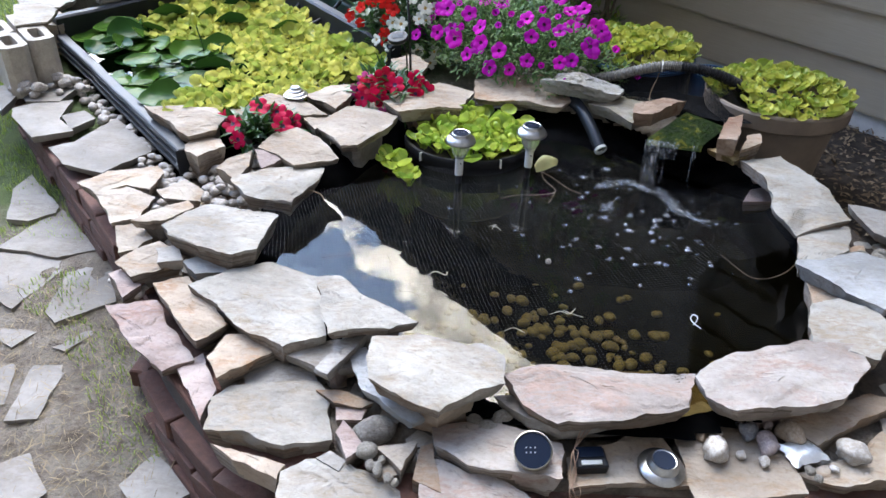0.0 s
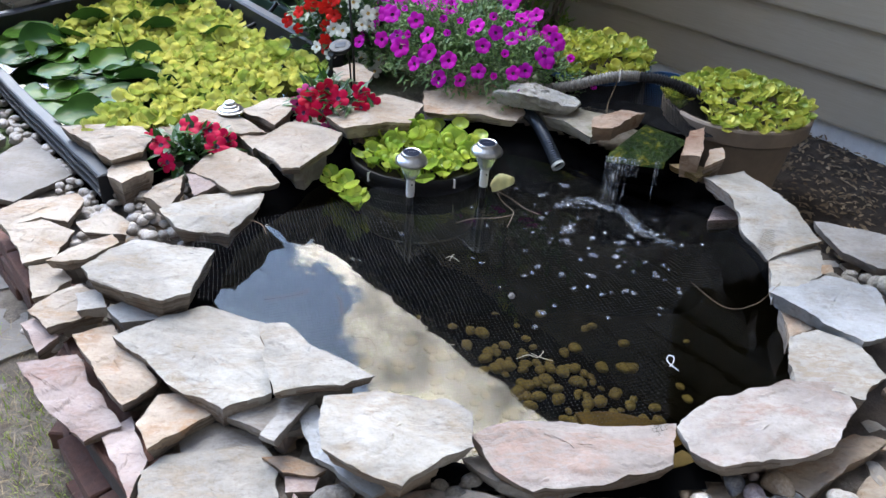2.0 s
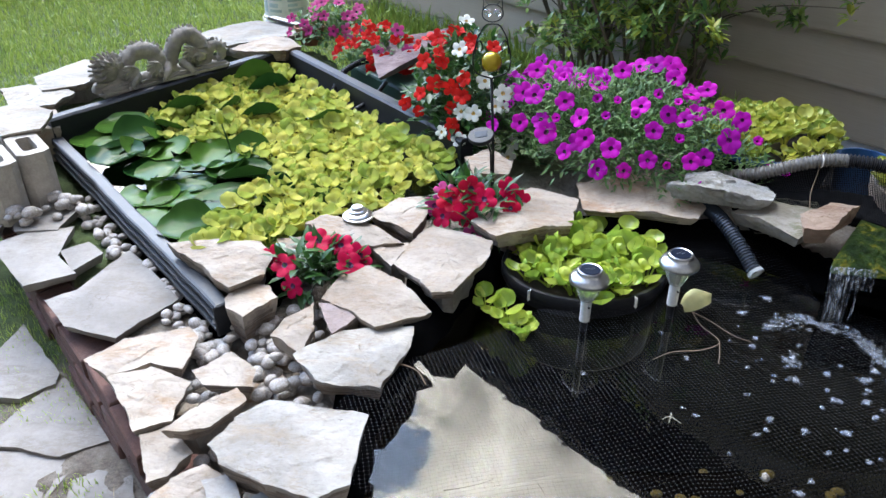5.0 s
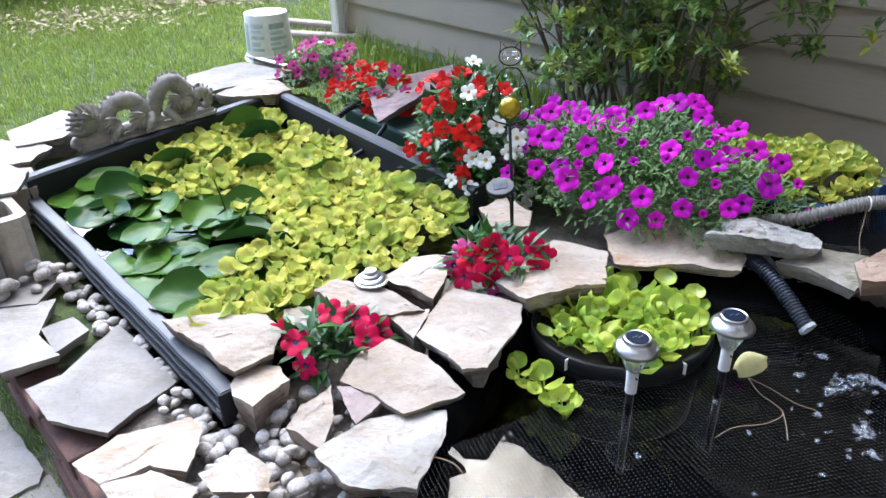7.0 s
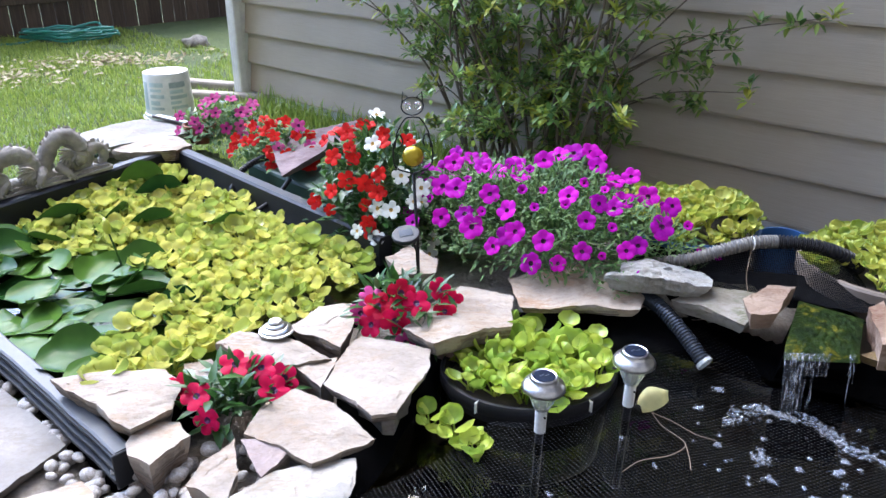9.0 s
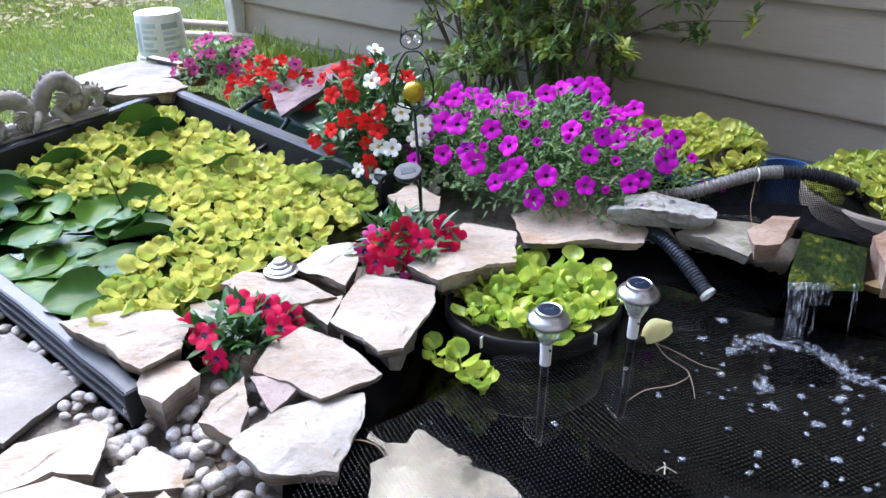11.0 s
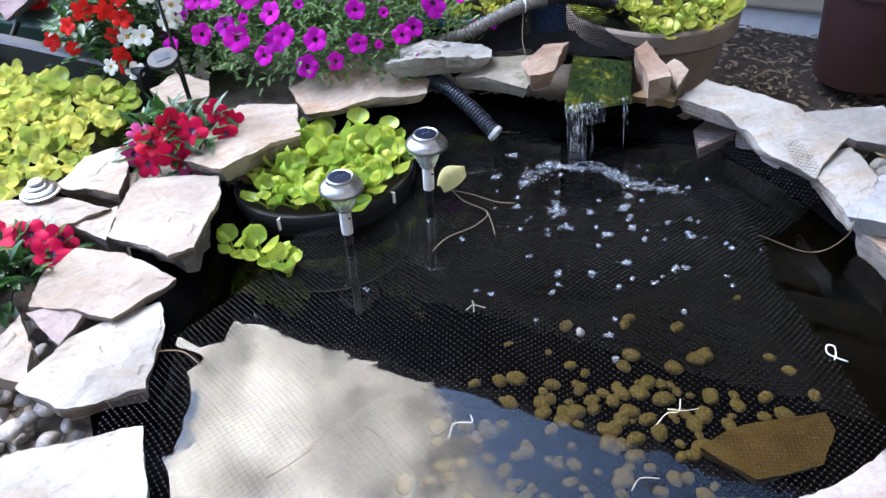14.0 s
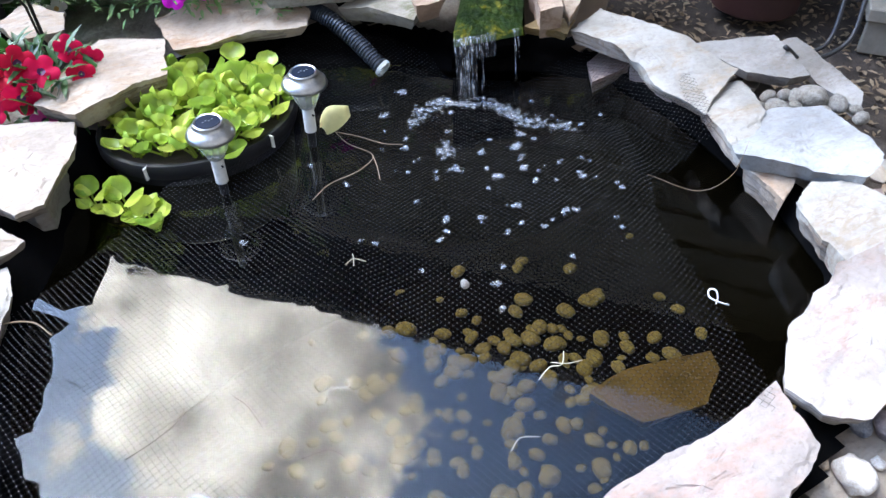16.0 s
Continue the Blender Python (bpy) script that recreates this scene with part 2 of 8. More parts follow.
def plain_mat(name, col, rough=0.5, metal=0.0, grain=60.0, depth=0.1, dark=0.7, light=1.15, spread=True):
    """One colour with drift, grain and a little relief."""
    m, nt, b = node_mat(name)
    v = coords(nt, spread)
    n1, n2 = noise_tex(nt, v, grain * 0.12, 4), noise_tex(nt, v, grain, 5, 0.65)
    a = tuple(x * dark for x in col)
    z = tuple(min(1.0, x * light) for x in col)
    c = ramp(nt, n1, ((0.3, a), (0.7, z)))
    c = mix_col(nt, c, ramp(nt, n2, ((0.3, (0.8, 0.8, 0.8)), (0.7, (1.1, 1.1, 1.1)))), 0.7, "MULTIPLY")
    nt.links.new(c, b.inputs["Base Color"])
    b.inputs["Roughness"].default_value, b.inputs["Metallic"].default_value = rough, metal
    if depth:
        bump(nt, b, n2, depth, 0.006)
    return m


def leaf_mat(name, light, dark, rough=0.35, through=0.35, grain=25.0):
    m, nt, b = node_mat(name)
    v = coords(nt)
    n = noise_tex(nt, v, grain, 4)
    oi = nt.nodes.new("ShaderNodeObjectInfo")
    gi = nt.nodes.new("ShaderNodeNewGeometry")
    ad = nt.nodes.new("ShaderNodeMath")
    ad.operation = "ADD"
    nt.links.new(oi.outputs["Random"], ad.inputs[0])
    nt.links.new(gi.outputs["Random Per Island"], ad.inputs[1])
    fr = nt.nodes.new("ShaderNodeMath")
    fr.operation = "FRACT"
    nt.links.new(ad.outputs[0], fr.inputs[0])
    c = mix_col(nt, dark, light, fr.outputs[0])
    c = mix_col(nt, c, ramp(nt, n, ((0.3, (0.65, 0.7, 0.6)), (0.65, (1.1, 1.1, 1.0)))), 0.7, "MULTIPLY")
    nt.links.new(c, b.inputs["Base Color"])
    b.inputs["Roughness"].default_value = rough
    tr = nt.nodes.new("ShaderNodeBsdfTranslucent")
    nt.links.new(c, tr.inputs["Color"])
    mx = nt.nodes.new("ShaderNodeMixShader")
    mx.inputs[0].default_value = through
    out = nt.nodes["Material Output"]
    nt.links.new(b.outputs[0], mx.inputs[1])
    nt.links.new(tr.outputs[0], mx.inputs[2])
    nt.links.new(mx.outputs[0], out.inputs["Surface"])
    bump(nt, b, n, 0.25, 0.004)
    return m


STONE = {
    "white": stone_mat("white_sandstone", (0.376, 0.335, 0.274), (0.469, 0.430, 0.363), (0.386, 0.300, 0.209)),
    "cream": stone_mat("cream_sandstone", (0.420, 0.322, 0.225), (0.493, 0.401, 0.297), (0.404, 0.267, 0.158)),
    "pink": stone_mat("pink_sandstone", (0.383, 0.254, 0.216), (0.470, 0.354, 0.306), (0.378, 0.213, 0.158)),
    "tan": stone_mat("tan_sandstone", (0.443, 0.309, 0.191), (0.540, 0.412, 0.285), (0.416, 0.221, 0.106)),
    "grey": stone_mat("grey_sandstone", (0.309, 0.280, 0.240), (0.397, 0.360, 0.315), (0.283, 0.235, 0.193)),
    "blue": stone_mat("bluish_sandstone", (0.360, 0.368, 0.372), (0.435, 0.440, 0.442), (0.345, 0.325, 0.300)),
    "orange": stone_mat("orange_sandstone", (0.36, 0.185, 0.09), (0.44, 0.29, 0.175), (0.22, 0.09, 0.04)),
    "moss": stone_mat("mossy_sandstone", (0.25, 0.20, 0.11), (0.36, 0.31, 0.23), (0.13, 0.13, 0.035)),
    "maroon": stone_mat("maroon_stone", (0.25, 0.135, 0.14), (0.32, 0.20, 0.20), (0.19, 0.10, 0.10)),
    "paver": stone_mat("paving_stone", (0.337, 0.295, 0.249), (0.383, 0.342, 0.294), (0.306, 0.262, 0.217), 0.9, 0.35),
    "wet": stone_mat("algae_stone", (0.20, 0.105, 0.015), (0.28, 0.17, 0.03), (0.09, 0.06, 0.01), 0.4),
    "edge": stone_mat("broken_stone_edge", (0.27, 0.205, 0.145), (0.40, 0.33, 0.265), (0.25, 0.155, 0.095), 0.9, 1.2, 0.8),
    "rose": stone_mat("rose_streaked_sandstone", (0.389, 0.314, 0.262), (0.478, 0.416, 0.359), (0.415, 0.272, 0.212)),
    "lime": stone_mat("pitted_limestone", (0.60, 0.58, 0.52), (0.72, 0.70, 0.66), (0.42, 0.38, 0.30), 0.95, 2.0),
}
M_PEBBLE = stone_mat("river_pebble", (0.50, 0.44, 0.38), (0.62, 0.57, 0.51), (0.40, 0.29, 0.22), 0.6, 0.35)
M_ALGAE_PEBBLE = stone_mat("pond_pebble", (0.30, 0.225, 0.045), (0.44, 0.35, 0.11), (0.18, 0.12, 0.025), 0.5, 0.2)
M_LINER = plain_mat("black_liner", (0.003, 0.003, 0.0032), 0.7, 0, 40, 0.25)
M_LINER.node_tree.nodes["Principled BSDF"].inputs["Specular IOR Level"].default_value = 0.0
M_RAIL = plain_mat("black_plastic_timber", (0.012, 0.013, 0.016), 0.55, 0, 50, 0.12)
M_RAIL.node_tree.nodes["Principled BSDF"].inputs["Specular IOR Level"].default_value = 0.4
# black plastic made greyer to carry the sky's glare on the rail top
M_RAILTOP = plain_mat("sky_glare_strip", (0.050, 0.052, 0.055), 0.55, 0, 50, 0.10)
M_CONCRETE = plain_mat("concrete_block", (0.40, 0.36, 0.31), 0.95, 0, 140, 0.5)
# pot soil; also the painted shade between the bricks
M_SOIL_AND_GAP_SHADE = plain_mat("soil_and_gap_shade", (0.07, 0.055, 0.045), 1.0, 0, 60, 0.5)
M_STATUE = plain_mat("weathered_grey_cast_stone", (0.29, 0.265, 0.235), 0.95, 0, 110, 0.6, 0.6, 1.25)
M_TERRACOTTA = plain_mat("terracotta", (0.28, 0.10, 0.055), 0.8, 0, 60, 0.2)
M_POT = plain_mat("taupe_plastic_pot", (0.24, 0.185, 0.14), 0.6, 0, 30, 0.2)
M_DARKPOT = plain_mat("dark_red_pot", (0.04, 0.015, 0.013), 0.5, 0, 30, 0.1)
M_EAVE = plain_mat("dark_brown_painted_trim", (0.045, 0.038, 0.032), 0.5, 0, 25, 0.06)
M_BLACK = plain_mat("black_plastic", (0.018, 0.018, 0.02), 0.38, 0, 40, 0.08)
M_BLUE = plain_mat("blue_plastic", (0.03, 0.10, 0.24), 0.4, 0, 40, 0.05)
M_HOSE_GREY = plain_mat("grey_corrugated_plastic", (0.15, 0.14, 0.125), 0.5, 0, 40, 0.1)
M_STEEL = plain_mat("brushed_stainless_steel", (0.46, 0.46, 0.455), 0.30, 1.0, 160, 0.05, 0.8, 1.1)
M_BRASS = plain_mat("dull_bronze_metal", (0.36, 0.33, 0.26), 0.35, 1.0, 120, 0.05)
M_TUBE = plain_mat("grey_metal_stake", (0.68, 0.68, 0.66), 0.4, 0.1, 60, 0.05)
M_DULLPANEL = plain_mat("scuffed_solar_cell", (0.05, 0.06, 0.075), 0.6, 0, 30, 0.0)
M_PANEL = plain_mat("solar_cell", (0.006, 0.011, 0.024), 0.3, 0, 30, 0.0)
for dull in (M_BLACK, M_PANEL, M_DULLPANEL):
    dull.node_tree.nodes["Principled BSDF"].inputs["Specular IOR Level"].default_value = 0.15
M_IRON = plain_mat("black_iron", (0.012, 0.012, 0.012), 0.5, 0.4, 60, 0.1)
M_BUCKET = plain_mat("white_bucket_plastic", (0.78, 0.78, 0.76), 0.45, 0, 20, 0.05, 0.93, 1.05)
M_PRINT = plain_mat("pale_blue_print", (0.50, 0.60, 0.63), 0.5, 0, 60, 0.0)
M_SPOUT = plain_mat("white_painted_metal", (0.72, 0.72, 0.71), 0.45, 0, 25, 0.06, 0.9, 1.05)
M_WOODGREY = plain_mat("weathered_timber", (0.28, 0.24, 0.19), 0.9, 0, 60, 0.4)
M_TWIG = plain_mat("dry_twig", (0.20, 0.14, 0.085), 0.9, 0, 80, 0.3)
M_GOLD = plain_mat("amber_glass_ball", (0.42, 0.30, 0.02), 0.08, 0.55, 30, 0.0)
M_WIRE = plain_mat("copper_wire", (0.30, 0.19, 0.13), 0.5, 0, 60, 0.0)
M_FOIL = plain_mat("crumpled_foil", (0.70, 0.72, 0.74), 0.35, 0.6, 60, 0.5)
M_GREENHOSE = plain_mat("green_garden_hose", (0.015, 0.20, 0.15), 0.4, 0, 30, 0.05)
M_GREENPOT = plain_mat("dark_green_planter", (0.018, 0.05, 0.03), 0.5, 0, 30, 0.1)
M_CABLE = plain_mat("black_cable", (0.012, 0.012, 0.014), 0.45, 0, 30, 0.0)

LEAF_YELLOW = leaf_mat("yellow_green_floating_leaf", (0.78, 0.71, 0.21), (0.31, 0.40, 0.08), 0.22, 0.34)
LEAF_LIME = leaf_mat("lime_green_floating_leaf", (0.62, 0.68, 0.14), (0.25, 0.40, 0.06), 0.26, 0.34)
LEAF_TUB = leaf_mat("golden_leaf", (0.70, 0.66, 0.15), (0.27, 0.37, 0.06), 0.35, 0.34)
LEAF_PAD = leaf_mat("lily_pad_skin", (0.060, 0.125, 0.020), (0.012, 0.045, 0.012), 0.22, 0.10, 14.0)
LEAF_PAD.node_tree.nodes["Principled BSDF"].inputs["Specular IOR Level"].default_value = 0.07
LEAF_DARK = leaf_mat("dark_green_leaf", (0.045, 0.13, 0.025), (0.015, 0.05, 0.012), 0.35, 0.22)
LEAF_PETUNIA = leaf_mat("soft_green_leaf", (0.16, 0.265, 0.085), (0.045, 0.115, 0.035), 0.6, 0.3)
LEAF_BUSH = leaf_mat("shrub_leaf", (0.32, 0.43, 0.105), (0.065, 0.16, 0.042), 0.38, 0.32)
LEAF_BUSHTIP = leaf_mat("shrub_tip_leaf", (0.50, 0.47, 0.07), (0.26, 0.36, 0.06), 0.4, 0.34)
LEAF_GRASS = leaf_mat("grass_blade", (0.35, 0.42, 0.085), (0.15, 0.25, 0.04), 0.6, 0.32)
LEAF_DRY = leaf_mat("dry_leaf", (0.30, 0.22, 0.15), (0.10, 0.065, 0.04), 0.8, 0.15)
LEAF_STRAW = leaf_mat("dry_straw_scraps", (0.50, 0.42, 0.29), (0.26, 0.20, 0.13), 0.85, 0.15)
LEAF_STALK = leaf_mat("dry_grass_stalks", (0.36, 0.28, 0.18), (0.15, 0.11, 0.07), 0.85, 0.1)
PETAL_PURPLE = leaf_mat("purple_petal", (0.62, 0.010, 0.48), (0.40, 0.006, 0.37), 0.6, 0.3)
PETAL_EYE = plain_mat("dark_flower_throat", (0.07, 0.0, 0.06), 0.6, 0, 60, 0.0)
PETAL_RED = leaf_mat("red_petal", (0.72, 0.02, 0.015), (0.55, 0.012, 0.012), 0.5, 0.3)
PETAL_CRIMSON = leaf_mat("crimson_petal", (0.60, 0.008, 0.085), (0.48, 0.004, 0.030), 0.5, 0.3)
PETAL_PINK = leaf_mat("pink_petal", (0.65, 0.10, 0.32), (0.50, 0.04, 0.22), 0.5, 0.3)
PETAL_WHITE = leaf_mat("white_petal", (0.80, 0.80, 0.78), (0.70, 0.70, 0.68), 0.5, 0.3)

for petal in (PETAL_PURPLE, PETAL_RED, PETAL_CRIMSON, PETAL_PINK):
    petal.node_tree.nodes["Principled BSDF"].inputs["Specular IOR Level"].default_value = 0.12


def brick_mat():
    m, nt, b = node_mat("red_clay_brick")
    v = coords(nt)
    n, f = noise_tex(nt, v, 9.0, 5, 0.6), noise_tex(nt, v, 110.0, 6, 0.7)
    c = ramp(nt, n, ((0.3, (0.070, 0.036, 0.029)), (0.55, (0.125, 0.058, 0.043)), (0.75, (0.135, 0.095, 0.080))))
    c = mix_col(nt, c, ramp(nt, f, ((0.3, (0.6, 0.6, 0.6)), (0.7, (1.15, 1.15, 1.15)))), 0.8, "MULTIPLY")
    nt.links.new(varied(nt, c, 0.7, 1.15), b.inputs["Base Color"])
    b.inputs["Roughness"].default_value = 0.92
    bump(nt, b, f, 0.6, 0.006)
    return m


def siding_mat():
    m, nt, b = node_mat("beige_painted_siding")
    v = coords(nt, True, (1, 1, 1))
    n = noise_tex(nt, v, 2.0, 4, 0.6)
    vs = coords(nt, True, (1.5, 40, 40))
    gr = noise_tex(nt, vs, 6.0, 5, 0.6)
    c = ramp(nt, n, ((0.3, (0.340, 0.288, 0.218)), (0.7, (0.380, 0.326, 0.254))))
    c = mix_col(nt, c, ramp(nt, gr, ((0.3, (0.9, 0.9, 0.88)), (0.7, (1.05, 1.05, 1.05)))), 0.7, "MULTIPLY")
    dirt = noise_tex(nt, v, 13.0, 6, 0.7)
    c = mix_col(nt, c, (0.25, 0.20, 0.13), ramp(nt, dirt, ((0.66, (0, 0, 0)), (0.82, (0.5, 0.5, 0.5)))))
    nt.links.new(c, b.inputs["Base Color"])
    b.inputs["Roughness"].default_value = 0.6
    bump(nt, b, gr, 0.25, 0.004)
    return m


def fence_mat():
    m, nt, b = node_mat("weathered_brown_fence_board")
    v = coords(nt, True, (14, 14, 0.8))
    n = noise_tex(nt, v, 4.0, 6, 0.65, 0.6)
    c = ramp(nt, n, ((0.25, (0.032, 0.024, 0.020)), (0.6, (0.072, 0.052, 0.04)), (0.8, (0.11, 0.088, 0.072))))
    nt.links.new(varied(nt, c, 0.75, 1.3), b.inputs["Base Color"])
    b.inputs["Roughness"].default_value = 0.9
    bump(nt, b, n, 0.4, 0.006)
    return m


def ground_mat():
    """Dry trodden soil, with turf where the lawn lies and dark mulch on the house side of the pond."""
    m, nt, b = node_mat("soil_and_turf")
    geo = nt.nodes.new("ShaderNodeNewGeometry")
    p = geo.outputs["Position"]
    n1, n2, n3 = noise_tex(nt, p, 2.2, 5, 0.6), noise_tex(nt, p, 14.0, 6, 0.65), noise_tex(nt, p, 120.0, 6, 0.7)
    dirt = ramp(nt, n2, ((0.3, (0.085, 0.066, 0.048)), (0.5, (0.175, 0.145, 0.115)), (0.75, (0.26, 0.23, 0.195))))
    turf = ramp(nt, n2, ((0.3, (0.04, 0.06, 0.017)), (0.7, (0.085, 0.12, 0.033))))
    mulch = ramp(nt, n2, ((0.3, (0.022, 0.016, 0.012)), (0.7, (0.075, 0.055, 0.042))))
    sep = nt.nodes.new("ShaderNodeSeparateXYZ")
    nt.links.new(p, sep.inputs[0])

    def mask(a, bx, by, jitter):
        """0 to 1 across the line bx*x + by*y = a, frayed by noise."""
        mx = nt.nodes.new("ShaderNodeMath"); mx.operation = "MULTIPLY"; mx.inputs[1].default_value = bx
        my = nt.nodes.new("ShaderNodeMath"); my.operation = "MULTIPLY_ADD"; my.inputs[1].default_value = by
        mn = nt.nodes.new("ShaderNodeMath"); mn.operation = "MULTIPLY_ADD"; mn.inputs[1].default_value = jitter
        rg = nt.nodes.new("ShaderNodeMapRange")
        rg.inputs["From Min"].default_value, rg.inputs["From Max"].default_value = a - 0.12, a + 0.12
        nt.links.new(sep.outputs[0], mx.inputs[0])
        nt.links.new(sep.outputs[1], my.inputs[0]); nt.links.new(mx.outputs[0], my.inputs[2])
        nt.links.new(n1, mn.inputs[0]); nt.links.new(my.outputs[0], mn.inputs[2])
        nt.links.new(mn.outputs[0], rg.inputs["Value"])
        return rg.outputs["Result"]
    c = mix_col(nt, dirt, turf, mask(3.6, -0.55, 1.0, 1.0))
    c = mix_col(nt, c, mulch, mask(1.05, 0.95, 0.0, 0.3))
    c = mix_col(nt, c, ramp(nt, n3, ((0.3, (0.6, 0.6, 0.6)), (0.7, (1.2, 1.2, 1.2)))), 0.8, "MULTIPLY")
    nt.links.new(c, b.inputs["Base Color"])
    b.inputs["Roughness"].default_value = 1.0
    bump(nt, b, mix_col(nt, n2, n3, 0.5), 0.8, 0.03)
    return m


def water_mat(name, tint, ripple=0.05, scale=9.0, ior=1.52):
    m, nt, b = node_mat(name)
    nt.nodes.remove(b)
    geo = nt.nodes.new("ShaderNodeNewGeometry")
    tr = nt.nodes.new("ShaderNodeBsdfTransparent")
    tr.inputs["Color"].default_value = lin(*tint)
    gl = nt.nodes.new("ShaderNodeBsdfGlossy")
    gl.inputs["Roughness"].default_value = 0.0
    fr = nt.nodes.new("ShaderNodeFresnel")
    fr.inputs["IOR"].default_value = ior
    n = noise_tex(nt, geo.outputs["Position"], scale, 3, 0.5)
    bp = nt.nodes.new("ShaderNodeBump")
    bp.inputs["Strength"].default_value, bp.inputs["Distance"].default_value = ripple, 0.02
    nt.links.new(n, bp.inputs["Height"])
    nt.links.new(bp.outputs["Normal"], gl.inputs["Normal"])
    nt.links.new(bp.outputs["Normal"], fr.inputs["Normal"])
    mx = nt.nodes.new("ShaderNodeMixShader")
    nt.links.new(fr.outputs[0], mx.inputs[0])
    nt.links.new(tr.outputs[0], mx.inputs[1])
    nt.links.new(gl.outputs[0], mx.inputs[2])
    nt.links.new(mx.outputs[0], nt.nodes["Material Output"].inputs["Surface"])
    return m


def glass_mat(name, col, rough=0.05):
    m, nt, b = node_mat(name)
    b.inputs["Base Color"].default_value = lin(*col)
    b.inputs["Roughness"].default_value = rough
    b.inputs["Transmission Weight"].default_value = 0.85
    b.inputs["IOR"].default_value = 1.33
    return m


M_BRICK, M_SIDING, M_FENCE, M_GROUND = brick_mat(), siding_mat(), fence_mat(), ground_mat()
M_WATER = water_mat("pond_water", (0.42, 0.37, 0.20), 0.03, 9.0, 1.43)
M_LILYWATER = water_mat("lily_pond_water", (0.30, 0.34, 0.22), 0.10, 16.0, 1.36)
M_LENS = glass_mat("ribbed_clear_lens", (0.90, 0.92, 0.88), 0.12)
M_LENS.node_tree.nodes["Principled BSDF"].inputs["Transmission Weight"].default_value = 0.70
M_FALL = glass_mat("falling_water", (0.95, 0.97, 0.98), 0.08)
M_FOAM = glass_mat("bubble_film", (0.78, 0.82, 0.86), 0.10)
M_FOAM.node_tree.nodes["Principled BSDF"].inputs["Transmission Weight"].default_value = 0.88
M_NET = plain_mat("black_pond_netting", (0.003, 0.003, 0.0035), 0.6, 0, 60, 0.0)
# paler than the threads: the knots' sunlit glints put into the colour
M_KNOT = plain_mat("netting_knot_glint", (0.075, 0.075, 0.078), 0.34, 0, 60, 0.0)
M_NET.node_tree.nodes["Principled BSDF"].inputs["Specular IOR Level"].default_value = 0.06


# ---- mesh helpers ----
def mesh_of(bm, mats, smooth=False, sharp=None):
    me = bpy.data.meshes.new("mesh")
    bm.to_mesh(me)
    bm.free()
    for m in mats if isinstance(mats, (list, tuple)) else (mats,):
        me.materials.append(m)
    if smooth:
        me.polygons.foreach_set("use_smooth", [True] * len(me.polygons))
        if sharp:
            me.set_sharp_from_angle(angle=radians(sharp))
    return me


def raw_mesh(verts, faces, mats, smooth=False):
    me = bpy.data.meshes.new("mesh")
    me.from_pydata(verts, [], faces)
    for m in mats if isinstance(mats, (list, tuple)) else (mats,):
        me.materials.append(m)
    if smooth:
        me.polygons.foreach_set("use_smooth", [True] * len(me.polygons))
    return me


def thing(name, m, label, category, group="", kind=""):
    """An Empty at a thing's base, that parents its parts."""
    ob = new(name)
    ob.empty_display_size = 0.05
    ob.matrix_basis = m
    return tagged(ob, label, category, group, kind)


def part(name, data, parent, m=None, label=""):
    ob = new(name, data)
    ob.parent = parent
    if m is not None:
        ob.matrix_basis = m
    return tagged(ob, label) if label else ob


def solo(name, data, m, label, category, group="", kind=""):
    ob = new(name, data)
    ob.matrix_basis = m
    return tagged(ob, label, category, group, kind)


def box_bm(sx, sy, sz, bevel=0.0, segs=1):
    """A box on z = 0, centred in x and y."""
    bm = bmesh.new()
    bmesh.ops.create_cube(bm, size=1.0)
    for v in bm.verts:
        v.co = Vector((v.co.x * sx, v.co.y * sy, (v.co.z + 0.5) * sz))
    if bevel:
        bmesh.ops.bevel(bm, geom=bm.edges[:], offset=bevel, segments=segs, affect="EDGES", profile=0.5)
    return bm


def lathe_bm(profile, n=32, close=True):
    """Turns a profile of (radius, z) round the z axis."""
    bm = bmesh.new()
    rings = []
    for r, z in profile:
        if r < 1e-5:
            rings.append([bm.verts.new((0, 0, z))])
        else:
            rings.append([bm.verts.new((r * math.cos(2 * math.pi * i / n), r * math.sin(2 * math.pi * i / n), z)) for i in range(n)])
    for a, b in zip(rings, rings[1:]):
        for i in range(n):
            j = (i + 1) % n
            if len(a) == 1 and len(b) == 1:
                continue
            if len(a) == 1:
                bm.faces.new((a[0], b[i], b[j]))
            elif len(b) == 1:
                bm.faces.new((a[i], a[j], b[0]))
            else:
                bm.faces.new((a[i], a[j], b[j], b[i]))
    bmesh.ops.recalc_face_normals(bm, faces=bm.faces[:])
    return bm


def spline(points, per=8):
    """A smooth line through points."""
    ps = [Vector(p) for p in points]
    ext = [ps[0] * 2 - ps[1], *ps, ps[-1] * 2 - ps[-2]]
    out = []
    for i in range(1, len(ext) - 2):
        p0, p1, p2, p3 = ext[i - 1:i + 3]
        for k in range(per):
            t = k / per
            out.append(0.5 * (2 * p1 + (p2 - p0) * t + (2 * p0 - 5 * p1 + 4 * p2 - p3) * t * t + (3 * p1 - p0 - 3 * p2 + p3) * t ** 3))
    out.append(ps[-1])
    return out


